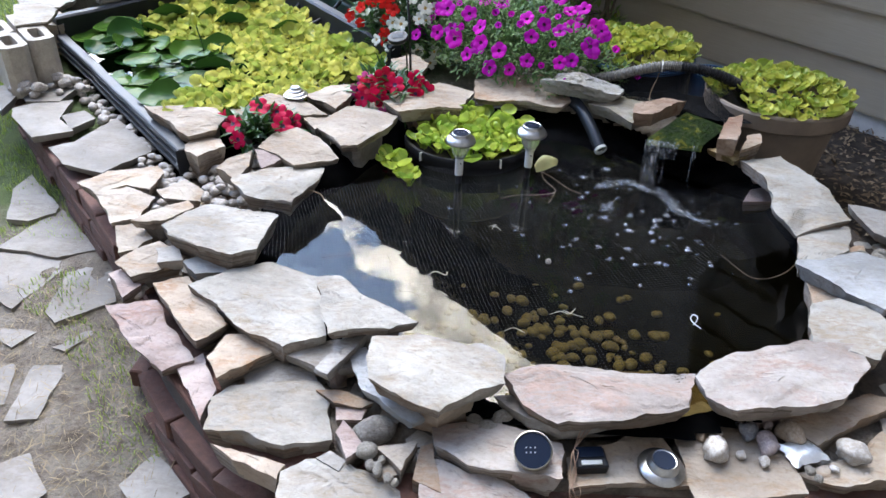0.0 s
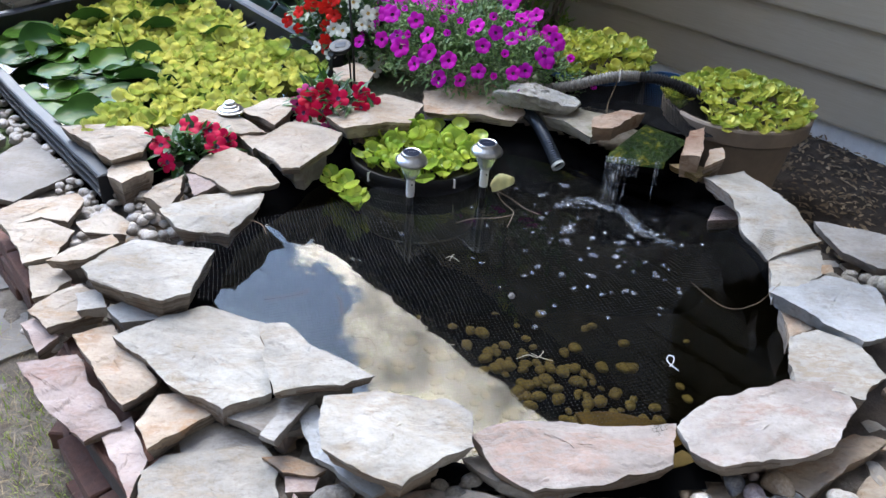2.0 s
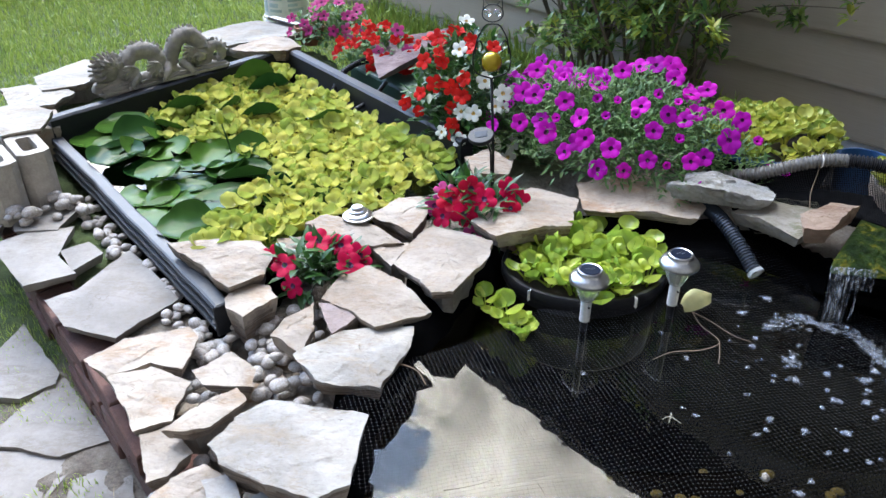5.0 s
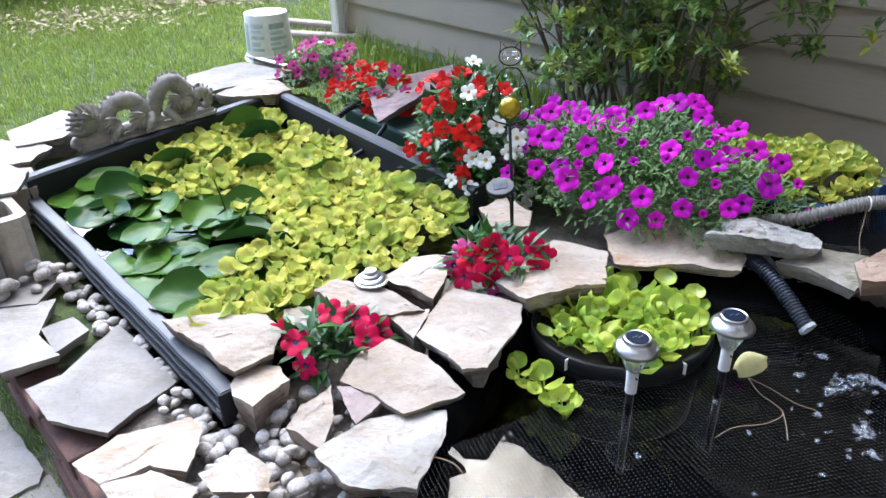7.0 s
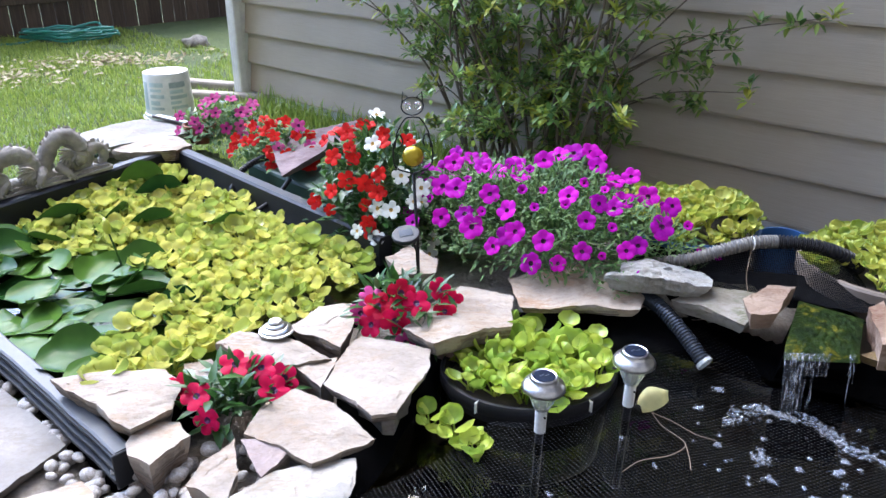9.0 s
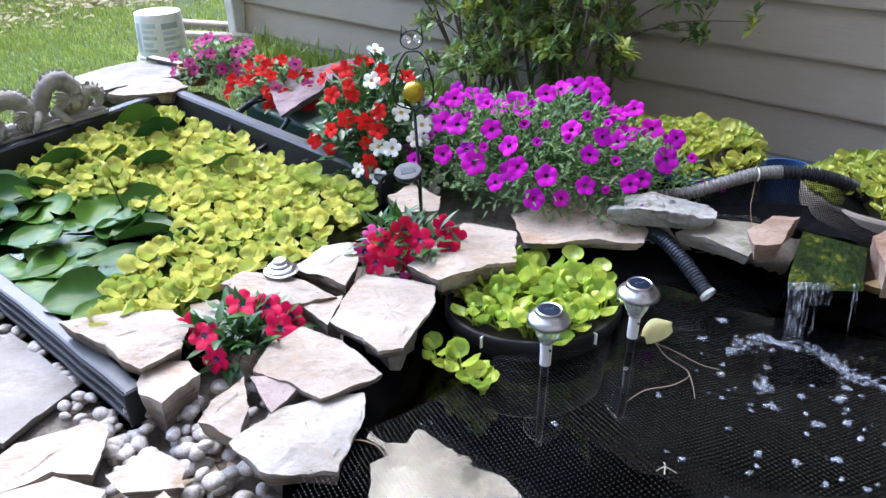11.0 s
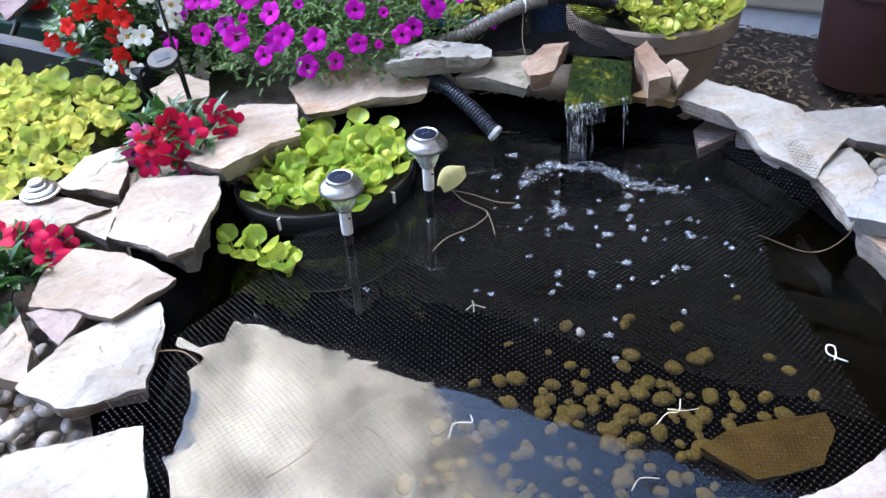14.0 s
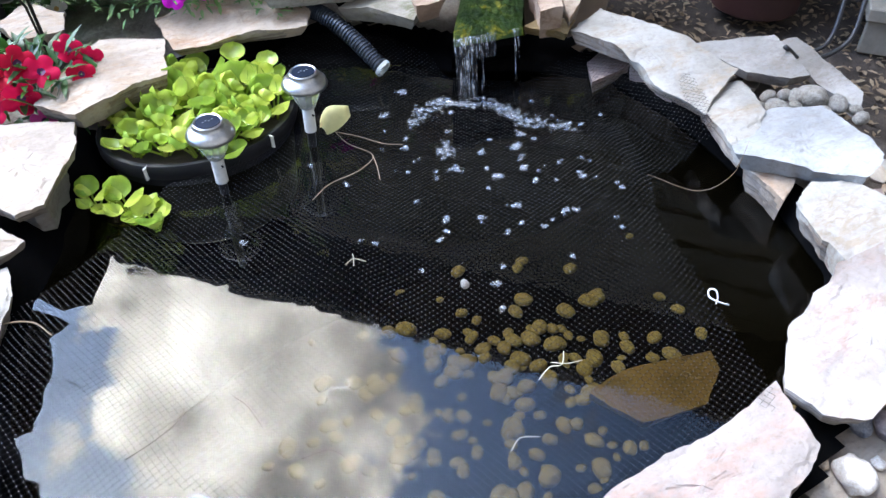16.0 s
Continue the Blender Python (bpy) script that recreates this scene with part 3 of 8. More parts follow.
def add_tube(bm, line, radius, n=8, caps=True):
    """A round tube along a line; radius is a number or a function of the place along it, 0 to 1."""
    rings = []
    up = Vector((0.13, 0.21, 0.97))
    for i, p in enumerate(line):
        d = (line[min(i + 1, len(line) - 1)] - line[max(i - 1, 0)]).normalized()
        s = d.cross(up)
        if s.length < 1e-4:
            s = d.cross(Vector((1, 0, 0)))
        s.normalize()
        w = d.cross(s)
        r = radius(i / (len(line) - 1)) if callable(radius) else radius
        rings.append([bm.verts.new(p + r * (math.cos(2 * math.pi * k / n) * s + math.sin(2 * math.pi * k / n) * w)) for k in range(n)])
    for a, b in zip(rings, rings[1:]):
        for k in range(n):
            bm.faces.new((a[k], a[(k + 1) % n], b[(k + 1) % n], b[k]))
    if caps:
        bm.faces.new(rings[0][::-1])
        bm.faces.new(rings[-1])
    return bm


def inside(x, y, poly):
    hit = False
    for (x1, y1), (x2, y2) in zip(poly, poly[1:] + poly[:1]):
        if (y1 > y) != (y2 > y) and x < (x2 - x1) * (y - y1) / (y2 - y1) + x1:
            hit = not hit
    return hit


def rim_distance(x, y, poly):
    """Distance to the outline of poly."""
    best = 9e9
    for (x1, y1), (x2, y2) in zip(poly, poly[1:] + poly[:1]):
        dx, dy = x2 - x1, y2 - y1
        t = max(0.0, min(1.0, ((x - x1) * dx + (y - y1) * dy) / (dx * dx + dy * dy + 1e-12)))
        best = min(best, math.hypot(x - x1 - t * dx, y - y1 - t * dy))
    return best


def smoothstep(a, b, x):
    t = max(0.0, min(1.0, (x - a) / (b - a)))
    return t * t * (3 - 2 * t)

# ---- ground, ponds, walls ----
POND = [(-0.44, 2.02), (-0.46, 1.86), (-0.46, 1.70), (-0.30, 1.55), (-0.08, 1.36), (0.15, 1.27), (0.40, 1.24), (0.56, 1.25), (0.75, 1.33),
        (0.90, 1.45), (0.97, 1.62), (1.00, 1.80), (1.02, 2.00), (1.00, 2.20), (0.86, 2.32), (0.70, 2.42), (0.62, 2.54), (0.42, 2.64),
        (0.10, 2.64), (-0.10, 2.56), (-0.24, 2.42), (-0.34, 2.22)]
LILY_POND = [(-0.80, 2.24), (-0.66, 2.50), (-0.40, 2.68), (-0.22, 2.92), (-0.19, 3.05), (-0.985, 4.14), (-1.64, 3.30)]
WALL_LINE = [(-1.76, 2.92), (-1.28, 2.327), (-0.80, 1.733), (-0.745, 1.58), (-0.66, 1.43), (-0.53, 1.27), (-0.38, 1.13), (-0.20, 1.04),
             (0.0, 1.0), (0.30, 0.975), (0.60, 0.98), (0.90, 1.02), (1.15, 1.12), (1.36, 1.30), (1.46, 1.55)]
BANK = [(-1.65, 2.97), (-1.18, 2.39), (-0.69, 1.79), (-0.625, 1.62), (-0.545, 1.49), (-0.43, 1.36), (-0.30, 1.235), (-0.155, 1.16), (0.0, 1.12),
        (0.30, 1.095), (0.60, 1.10), (0.86, 1.14), (1.06, 1.22), (1.25, 1.37), (1.35, 1.62), (1.36, 1.95), (1.12, 2.28), (0.92, 2.50),
        (0.95, 2.95), (0.35, 3.45), (-0.05, 3.20), (-0.86, 4.34), (-1.20, 4.60), (-1.98, 3.62)]


def ground_z(x, y):
    return 0.042 + 0.055 * smoothstep(1.2, 2.3, y - 0.15 * x) + 0.085 * smoothstep(2.4, 4.0, y - 0.15 * x) + 0.012 * noise.noise((x * 2.1, y * 2.1, 0.3)) + 0.05 * smoothstep(1.0, 1.6, x)


def bank_z(x, y):
    u, v = to_uv(x, y)
    return 0.278 + 0.10 * smoothstep(-3.5, -3.9, u) + 0.06 * smoothstep(2.35, 2.8, y) * smoothstep(-0.9, -0.4, x) + 0.008 * noise.noise((x * 9, y * 9, 2.0))


def build_ground():
    def lines(a, b, step, far):
        core = [a + i * step for i in range(int((b - a) / step) + 1)]
        out, d = [], step
        while d < far:
            d *= 1.6
            out.append(d)
        return [a - d for d in reversed(out)] + core + [core[-1] + d for d in out]
    xs, ys = lines(-2.4, 2.2, 0.03, 900), lines(0.5, 5.4, 0.03, 900)
    verts, faces = [], []
    for y in ys:
        for x in xs:
            z = ground_z(x, y) if abs(x) < 40 and abs(y) < 40 else 0.18
            if -2.4 < x < 2.2 and 0.5 < y < 5.4:
                if inside(x, y, POND) or inside(x, y, LILY_POND):
                    z = -0.35
                elif inside(x, y, BANK):
                    z = bank_z(x, y)
                else:
                    z += 0.01 * noise.noise((x * 11, y * 11, 0.0))
            verts.append((x, y, z))
    n = len(xs)
    for j in range(len(ys) - 1):
        for i in range(n - 1):
            a = j * n + i
            faces.append((a, a + 1, a + n + 1, a + n))
    solo("ground", raw_mesh(verts, faces, M_GROUND, True), Matrix(), "dry trodden soil with turf and dark mulch", "ground", kind="structure")


def build_liner(name, poly, profile, label):
    """A sheet of black liner that lines a basin: a fine grid inside poly, its height from the distance to the rim."""
    x0, x1 = min(p[0] for p in poly), max(p[0] for p in poly)
    y0, y1 = min(p[1] for p in poly), max(p[1] for p in poly)
    step = 0.018
    idx, verts, faces = {}, [], []
    nx, ny = int((x1 - x0 + 0.28) / step) + 2, int((y1 - y0 + 0.28) / step) + 2
    for j in range(ny):
        for i in range(nx):
            x, y = x0 - 0.14 + i * step, y0 - 0.14 + j * step
            d = rim_distance(x, y, poly)
            d = d if inside(x, y, poly) else -d
            if d > (-0.13 if y > 2.3 else -0.06):
                idx[i, j] = len(verts)
                verts.append((x, y, profile(x, y, d)))
    for (i, j), a in idx.items():
        q = [idx.get(k) for k in ((i, j), (i + 1, j), (i + 1, j + 1), (i, j + 1))]
        if None not in q:
            faces.append(q)
    solo(name, raw_mesh(verts, faces, M_LINER, True), Matrix(), label, "pond liner", kind="structure")


def pond_depth(x, y, d):
    wide = 0.11 if x < -0.12 else 0.035
    fold = 0.008 * noise.noise((x * 14, y * 14, 4.0))
    if d < 0:
        return max(0.325, bank_z(x, y) + 0.007 if y > 2.2 else 0.0) + fold
    rim = max(0.325, bank_z(x, y) + 0.007 if y > 2.2 else 0.0)
    z = rim - (rim - 0.28) * smoothstep(0, wide, d) + fold * (1 + d)
    shelf = 0.13 + 0.02 * noise.noise((x * 5, y * 5, 1.0))
    deep = smoothstep(1.95, 2.15, y + 0.35 * max(0.0, -x))
    floor_z = shelf * (1 - deep) - 0.12 * deep
    return z + (floor_z - z) * smoothstep(wide, wide + 0.16, d)


def build_lily_basin():
    bm = bmesh.new()
    top = [bm.verts.new((x, y, 0.388)) for x, y in LILY_POND]
    low = [bm.verts.new((x, y, 0.02)) for x, y in LILY_POND]
    n = len(top)
    for k in range(n):
        bm.faces.new((top[k], top[(k + 1) % n], low[(k + 1) % n], low[k]))
    bm.faces.new(low)
    bmesh.ops.triangulate(bm, faces=[f for f in bm.faces if len(f.verts) > 4])
    solo("lily_pond_liner", mesh_of(bm, M_LINER), Matrix(), "black liner that lines the raised lily pond", "pond liner", kind="structure")


def sheet(name, poly, z, mat, label, category):
    bm = bmesh.new()
    bm.faces.new([bm.verts.new((x, y, z)) for x, y in poly])
    bmesh.ops.triangulate(bm, faces=bm.faces[:])
    ob = solo(name, mesh_of(bm, mat), Matrix(), label, category, kind="structure")
    ob.visible_shadow = False
    return ob


build_ground()
build_liner("pond_liner", POND, pond_depth, "black rubber liner that lines the stone-edged fish pond")
build_lily_basin()
sheet("water", POND, WATER, M_WATER, "clear dark pond water that mirrors clouds and the eaves", "water")
sheet("lily_water", LILY_POND, LILY, M_LILYWATER, "still dark water between the floating leaves", "water")


# ---- house ----
EAVE, SIDE_V, CORNER_U, FAR_U = 2.26, 3.28, -5.42, 4.2
house = thing("house", Matrix(), "single-storey house with beige lap siding and a dark gutter", "house", kind="structure")


def along(u, v, z):
    """A pose on the house: x along the wall, y into it."""
    x, y = uv(u, v)
    return pose(x, y, z, 0, 0, HOUSE_TURN)


def build_house():
    length = FAR_U - CORNER_U
    core = box_bm(length - 0.06, 4.0, 2.30, 0.0)
    x, y = uv((CORNER_U + FAR_U) / 2, SIDE_V + 2.03)
    part("wall", mesh_of(core, M_SIDING), house, pose(x, y, -0.02, 0, 0, HOUSE_TURN), "plain sheathing behind the lap boards")
    base = box_bm(length - 0.1, 0.05, 0.30, 0.004)
    part("foundation", mesh_of(base, M_SPOUT), house, along((CORNER_U + FAR_U) / 2, SIDE_V + 0.015, -0.05), "white painted footing")
    # each lap board leans out at its lower edge
    board = bmesh.new()
    prof = ((0.0, 0.0), (-0.030, 0.0), (-0.031, 0.010), (-0.004, 0.215), (0.0, 0.215))
    left = [board.verts.new((-length / 2, py, pz)) for py, pz in prof]
    right = [board.verts.new((length / 2, py, pz)) for py, pz in prof]
    for k in range(5):
        board.faces.new((left[k], left[(k + 1) % 5], right[(k + 1) % 5], right[k]))
    board.faces.new(left)
    board.faces.new(right[::-1])
    bmesh.ops.recalc_face_normals(board, faces=board.faces[:])
    me = mesh_of(board, M_SIDING)
    for k in range(11):
        part("siding_board", me, house, along((CORNER_U + FAR_U) / 2, SIDE_V, 0.24 + 0.19 * k))
    trim = box_bm(0.09, 0.09, 2.03, 0.004)
    part("corner_trim", mesh_of(trim, M_SPOUT), house, along(CORNER_U - 0.02, SIDE_V - 0.005, 0.22), "white corner board")
    soffit = box_bm(length + 0.6, 0.46, 0.02)
    eave = part("soffit", mesh_of(soffit, M_EAVE), house, along((CORNER_U + FAR_U) / 2, SIDE_V - 0.19, EAVE - 0.02), "dark boarded soffit")
    gutter = bmesh.new()
    gp = ((0, 0), (-0.075, 0), (-0.11, 0.05), (-0.11, 0.12), (-0.10, 0.12), (-0.10, 0.055), (-0.07, 0.012), (0, 0.012))
    half = length / 2 + 0.3
    a = [gutter.verts.new((-half, py, pz)) for py, pz in gp]
    b = [gutter.verts.new((half, py, pz)) for py, pz in gp]
    for k in range(8):
        gutter.faces.new((a[k], a[(k + 1) % 8], b[(k + 1) % 8], b[k]))
    bmesh.ops.recalc_face_normals(gutter, faces=gutter.faces[:])
    part("gutter", mesh_of(gutter, M_EAVE), house, along((CORNER_U + FAR_U) / 2, SIDE_V - 0.32, EAVE - 0.04), "dark metal gutter")
    roof = bmesh.new()
    rp = ((-0.46, 0.0), (-0.46, 0.06), (2.6, 1.30), (2.6, 1.2))
    a = [roof.verts.new((-half, py, pz)) for py, pz in rp]
    b = [roof.verts.new((half, py, pz)) for py, pz in rp]
    for k in range(4):
        roof.faces.new((a[k], a[(k + 1) % 4], b[(k + 1) % 4], b[k]))
    roof.faces.new(a)
    roof.faces.new(b[::-1])
    bmesh.ops.recalc_face_normals(roof, faces=roof.faces[:])
    part("roof", mesh_of(roof, M_WOODGREY), house, along((CORNER_U + FAR_U) / 2, SIDE_V, EAVE + 0.06), "grey shingled roof slope")


build_house()


def build_spout():
    sp = thing("downspout", along(CORNER_U - 0.0, SIDE_V - 0.085, 0.14), "white metal downspout at the house corner", "downspout", kind="structure")
    bm = box_bm(0.085, 0.062, 2.08, 0.012, 2)
    for k in (-1, 0, 1):
        rib = box_bm(0.010, 0.068, 2.08, 0.003)
        for v in rib.verts:
            v.co.x += k * 0.024
        tmp = bpy.data.meshes.new("rib")
        rib.to_mesh(tmp)
        rib.free()
        bm.from_mesh(tmp)
        bpy.data.meshes.remove(tmp)
    pipe_ = part("pipe", mesh_of(bm, M_SPOUT), sp)
    strap = box_bm(0.10, 0.07, 0.03, 0.003)
    part("strap", mesh_of(strap, M_SPOUT), pipe_, pose(0, 0.006, 0.9))
    elbow = box_bm(0.085, 0.16, 0.062, 0.012, 2)
    part("elbow", mesh_of(elbow, M_SPOUT), sp, pose(0, -0.08, 0.0, 0, 0, 0))


build_spout()


# ---- board fence at the end of the yard ----
def build_fence(u, v0, v1, height, label):
    fence = thing("fence", Matrix(), label, "fence", kind="structure")
    me = [mesh_of(box_bm(0.022, 0.138, height + 0.03 * k, 0.004), M_FENCE) for k in range(3)]
    rng = random.Random(int(v0 * 10))
    v = v0
    while v < v1:
        x, y = uv(u + rng.uniform(-0.008, 0.008), v)
        part("board", me[rng.randrange(3)], fence, pose(x, y, 0.13, 0, rng.uniform(-0.4, 0.4), HOUSE_TURN))
        v += 0.145
    for z in (0.5, 1.4):
        x, y = uv(u + 0.04, (v0 + v1) / 2)
        part("rail", mesh_of(box_bm(0.04, v1 - v0, 0.09, 0.004), M_FENCE), fence, pose(x, y, z, 0, 0, HOUSE_TURN))


build_fence(-9.35, -5.0, 8.0, 1.85, "dark weathered board fence behind the lawn")

# ---- stones ----
def jag(points, step, amount, seed):
    """An outline resampled at about step: straight broken sides with small chips, corners kept."""
    out = []
    n = len(points)
    for i in range(n):
        (x1, y1), (x2, y2) = points[i], points[(i + 1) % n]
        length = math.hypot(x2 - x1, y2 - y1)
        k = max(2, int(length / step))
        nx, ny = (y2 - y1) / (length + 1e-9), -(x2 - x1) / (length + 1e-9)
        for j in range(k):
            t = j / k
            x, y = x1 + (x2 - x1) * t, y1 + (y2 - y1) * t
            ease = min(1.0, 6 * t * (1 - t) + 0.1)
            chip = max(0.0, noise.noise((x * 26, y * 26, seed + 11)) - 0.12)
            a = amount * ease * (0.50 * noise.noise((x * 8, y * 8, seed)) + 0.20 * noise.noise((x * 38, y * 38, seed + 5))
                                 + 0.22 * noise.noise((x * 95, y * 95, seed + 8)) + 0.8 * chip)
            out.append((x + nx * a, y + ny * a))
    return out


def stone_mesh(points, thick, mat, seed, rough=1.0, step=0.010, dome=0.0, edge_mat=None):
    """A split slab: nearly flat cleft top with thin flakes gone at the edges, broken layered sides that undercut, flat foot.
    Points lie round its centre, z from 0 to thick."""
    size = sum(math.hypot(*p) for p in points) / len(points)
    rough *= max(0.35, min(1.0, size / 0.10))
    splay = min(0.5 * thick, 0.024, 0.25 * size)
    edge = jag(points, step, 0.010 * rough, seed)
    facets = random.Random(seed)
    planes = [(facets.uniform(-0.09, 0.09), facets.uniform(-0.09, 0.09), facets.uniform(0.001, 0.009)) for _ in range(6)]
    grain = facets.uniform(0, math.pi)
    gx, gy = math.cos(grain), math.sin(grain)
    n = len(edge)
    verts, faces = [], []

    def relief(px, py):
        """Height of the cleft face: a few broad facets, thin stepped flakes, fine ripple along the grain."""
        a, b = px * gx + py * gy, -px * gy + py * gx
        low = noise.noise((a * 5, b * 9, seed + 1.7))
        mid = noise.noise((a * 14, b * 24, seed + 9.1))
        fine = noise.noise((a * 45, b * 80, seed + 3.3))
        flake = math.floor((low * 0.7 + mid * 0.45 + 0.05 * fine) * 3.5) / 3.5
        return rough * (min(u * px + v * py + w for u, v, w in planes) + 0.0075 * flake + 0.0014 * mid + 0.0006 * fine)

    rings = []
    layers = max(3, int(thick / 0.010))
    for k in range(layers + 1):
        t = k / layers
        start = len(verts)
        for i, (x, y) in enumerate(edge):
            d = math.hypot(x, y) + 1e-9
            w = noise.noise((x * 17, y * 17, seed + 20 + k * 0.8))
            ledge = math.floor(noise.noise((x * 6, y * 6, seed + 31 + k * 2.3)) * 4) / 4
            arris = max(0.0, noise.noise((x * 15, y * 15, seed + 44)) + 0.12)
            out = -splay * (1 - t) ** 1.2 + rough * (0.0035 * w + 0.0045 * ledge * (1 - 0.6 * t)) - rough * 0.015 * arris * max(0.0, (t - 0.55) / 0.45)
            s = 1 + max(out, -0.4 * d) / d
            px, py = x * s, y * s
            z = thick * t
            if k == layers:
                z += relief(px, py)
            elif k > 0:
                z += 0.003 * w + relief(px, py) * t
            verts.append((px, py, z))
        rings.append(start)
    for f in (0.965, 0.93, 0.89, 0.85, 0.80, 0.75, 0.70, 0.64, 0.58, 0.52, 0.45, 0.38, 0.30, 0.22, 0.14, 0.06):
        start = len(verts)
        base = rings[layers]
        for i in range(n):
            px, py = verts[base + i][0] * f, verts[base + i][1] * f
            verts.append((px, py, thick + relief(px, py) + dome * (1 - f)))
        rings.append(start)
    for a, b in zip(rings, rings[1:]):
        for i in range(n):
            j = (i + 1) % n
            faces.append((a + i, a + j, b + j, b + i))
    c = len(verts)
    verts.append((0, 0, thick + relief(0, 0)))
    last = rings[-1]
    for i in range(n):
        faces.append((last + i, last + (i + 1) % n, c))
    faces.append(tuple(reversed(range(rings[0], rings[0] + n))))
    area = sum(points[i][0] * points[(i + 1) % len(points)][1] - points[(i + 1) % len(points)][0] * points[i][1] for i in range(len(points)))
    if area < 0:
        faces = [tuple(reversed(f)) for f in faces]
    me = raw_mesh(verts, faces, mat, True)
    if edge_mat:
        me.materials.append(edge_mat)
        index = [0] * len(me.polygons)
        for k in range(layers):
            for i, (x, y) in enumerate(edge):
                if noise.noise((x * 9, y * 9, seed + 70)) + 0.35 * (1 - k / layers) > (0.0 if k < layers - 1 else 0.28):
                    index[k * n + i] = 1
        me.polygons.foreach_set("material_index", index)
    me.set_sharp_from_angle(angle=radians(22))
    return me


LABEL = {
    "lime": "chunky pitted white limestone block over the outlet pipe",
    "rose": "flat whitish sandstone slab with rosy streaks",
    "white": "flat broken slab of whitish sandstone edging the pond", "cream": "cream sandstone slab with rough broken edges",
    "pink": "pinkish sandstone slab with rough broken edges", "tan": "tan and rust-stained broken sandstone block", "grey": "flat grey-brown stone laid in the edging",
    "blue": "pale bluish-grey flat stone laid in the edging", "orange": "rust-orange broken sandstone beside the waterfall", "moss": "damp moss-stained ledge stone beside the waterfall",
    "maroon": "flat maroon stone slab laid across the planter rim", "paver": "smooth grey-brown flagstone paver with rough edges", "wet": "ochre algae-covered flat stone",
}
seed_count = [0]


def slab(kind, top, thick, corners, tip=(0, 0), foot=None, rough=1.0, label="", name="flagstone", group="pond edging stones", dome=0.0):
    """A slab by the corners of its upper face in the plan, the height of that face and its thickness. foot: what is below it down to
    that height is one or two smaller stones."""
    seed_count[0] += 1
    seed = seed_count[0] * 3.17
    cx, cy = sum(p[0] for p in corners) / len(corners), sum(p[1] for p in corners) / len(corners)
    grow = 1.04 if name == "flagstone" else 1.10 if top < 0.2 else 1.0
    rel = [((x - cx) * grow, (y - cy) * grow) for x, y in corners]
    turn = random.Random(seed_count[0] + 500)
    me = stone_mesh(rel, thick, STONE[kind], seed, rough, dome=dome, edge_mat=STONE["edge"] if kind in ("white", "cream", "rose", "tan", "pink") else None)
    if tip == (0, 0) and name == "flagstone":
        tip = (turn.uniform(-2.6, 2.6), turn.uniform(-2.6, 2.6))
    solo(name, me, pose(cx, cy, top - thick, tip[0], tip[1], 0), label or LABEL[kind], "stone", group)
    low = top - thick
    if foot is not None and low - foot > 0.012:
        rng = random.Random(seed_count[0])
        sm = rng.uniform(0.56, 0.66) if cx < 0.84 else 0.36
        out_x = 0.0 if cx < 0.84 else 0.045
        small = [(x * sm * rng.uniform(0.94, 1.06), y * sm * rng.uniform(0.94, 1.06)) for x, y in rel]
        k2 = rng.choice(("grey", "tan", "grey", "pink"))
        me = stone_mesh(small, low - foot + 0.004, STONE[k2], seed + 1.1, 1.0, 0.02)
        solo("underlying_stone", me, pose(cx + out_x + rng.uniform(-0.01, 0.01), cy + rng.uniform(-0.005, 0.015), foot), "stone wedged beneath an edging slab", "stone", "pond edging stones")


# kind, height of the top, thickness, corners in the plan
slab("white", 0.370, 0.060, [(-0.557, 1.572), (-0.461, 1.640), (-0.387, 1.680), (-0.259, 1.628), (-0.209, 1.411), (-0.291, 1.360), (-0.375, 1.410)], foot=0.285)
slab("white", 0.420, 0.035, [(-0.247, 1.555), (-0.191, 1.559), (-0.137, 1.492), (-0.057, 1.440), (-0.008, 1.408), (-0.064, 1.381), (-0.192, 1.366)], foot=0.285)
slab("white", 0.410, 0.070, [(-0.679, 1.764), (-0.647, 1.853), (-0.597, 1.887), (-0.409, 1.847), (-0.420, 1.672), (-0.469, 1.639), (-0.560, 1.667), (-0.644, 1.713)], foot=0.285)
slab("white", 0.310, 0.080, [(-0.427, 1.268), (-0.391, 1.301), (-0.217, 1.327), (-0.175, 1.275), (-0.164, 1.174), (-0.249, 1.140), (-0.332, 1.165), (-0.412, 1.182)], foot=0.285)
slab("white", 0.420, 0.050, [(-0.098, 1.269), (-0.092, 1.335), (-0.003, 1.363), (0.126, 1.353), (0.172, 1.320), (0.170, 1.233), (0.126, 1.206), (0.048, 1.146), (-0.034, 1.181), (-0.086, 1.218)], foot=0.285)
slab("rose", 0.400, 0.055, [(0.175, 1.275), (0.235, 1.299), (0.333, 1.310), (0.411, 1.298), (0.560, 1.316), (0.530, 1.214), (0.391, 1.167), (0.274, 1.157), (0.213, 1.201)], foot=0.285)
slab("rose", 0.400, 0.050, [(0.563, 1.299), (0.658, 1.371), (0.813, 1.416), (0.929, 1.407), (0.920, 1.339), (0.840, 1.244), (0.766, 1.219), (0.622, 1.205), (0.578, 1.233)], foot=0.285)
slab("white", 0.400, 0.060, [(0.848, 1.472), (0.888, 1.557), (0.962, 1.583), (1.036, 1.545), (1.037, 1.436), (0.959, 1.367), (0.880, 1.403), (0.832, 1.417)], foot=0.285)
slab("white", 0.430, 0.040, [(0.908, 2.223), (1.049, 2.284), (1.090, 2.139), (1.109, 1.916), (0.946, 1.841), (0.920, 1.962), (0.946, 2.093)], foot=0.285)
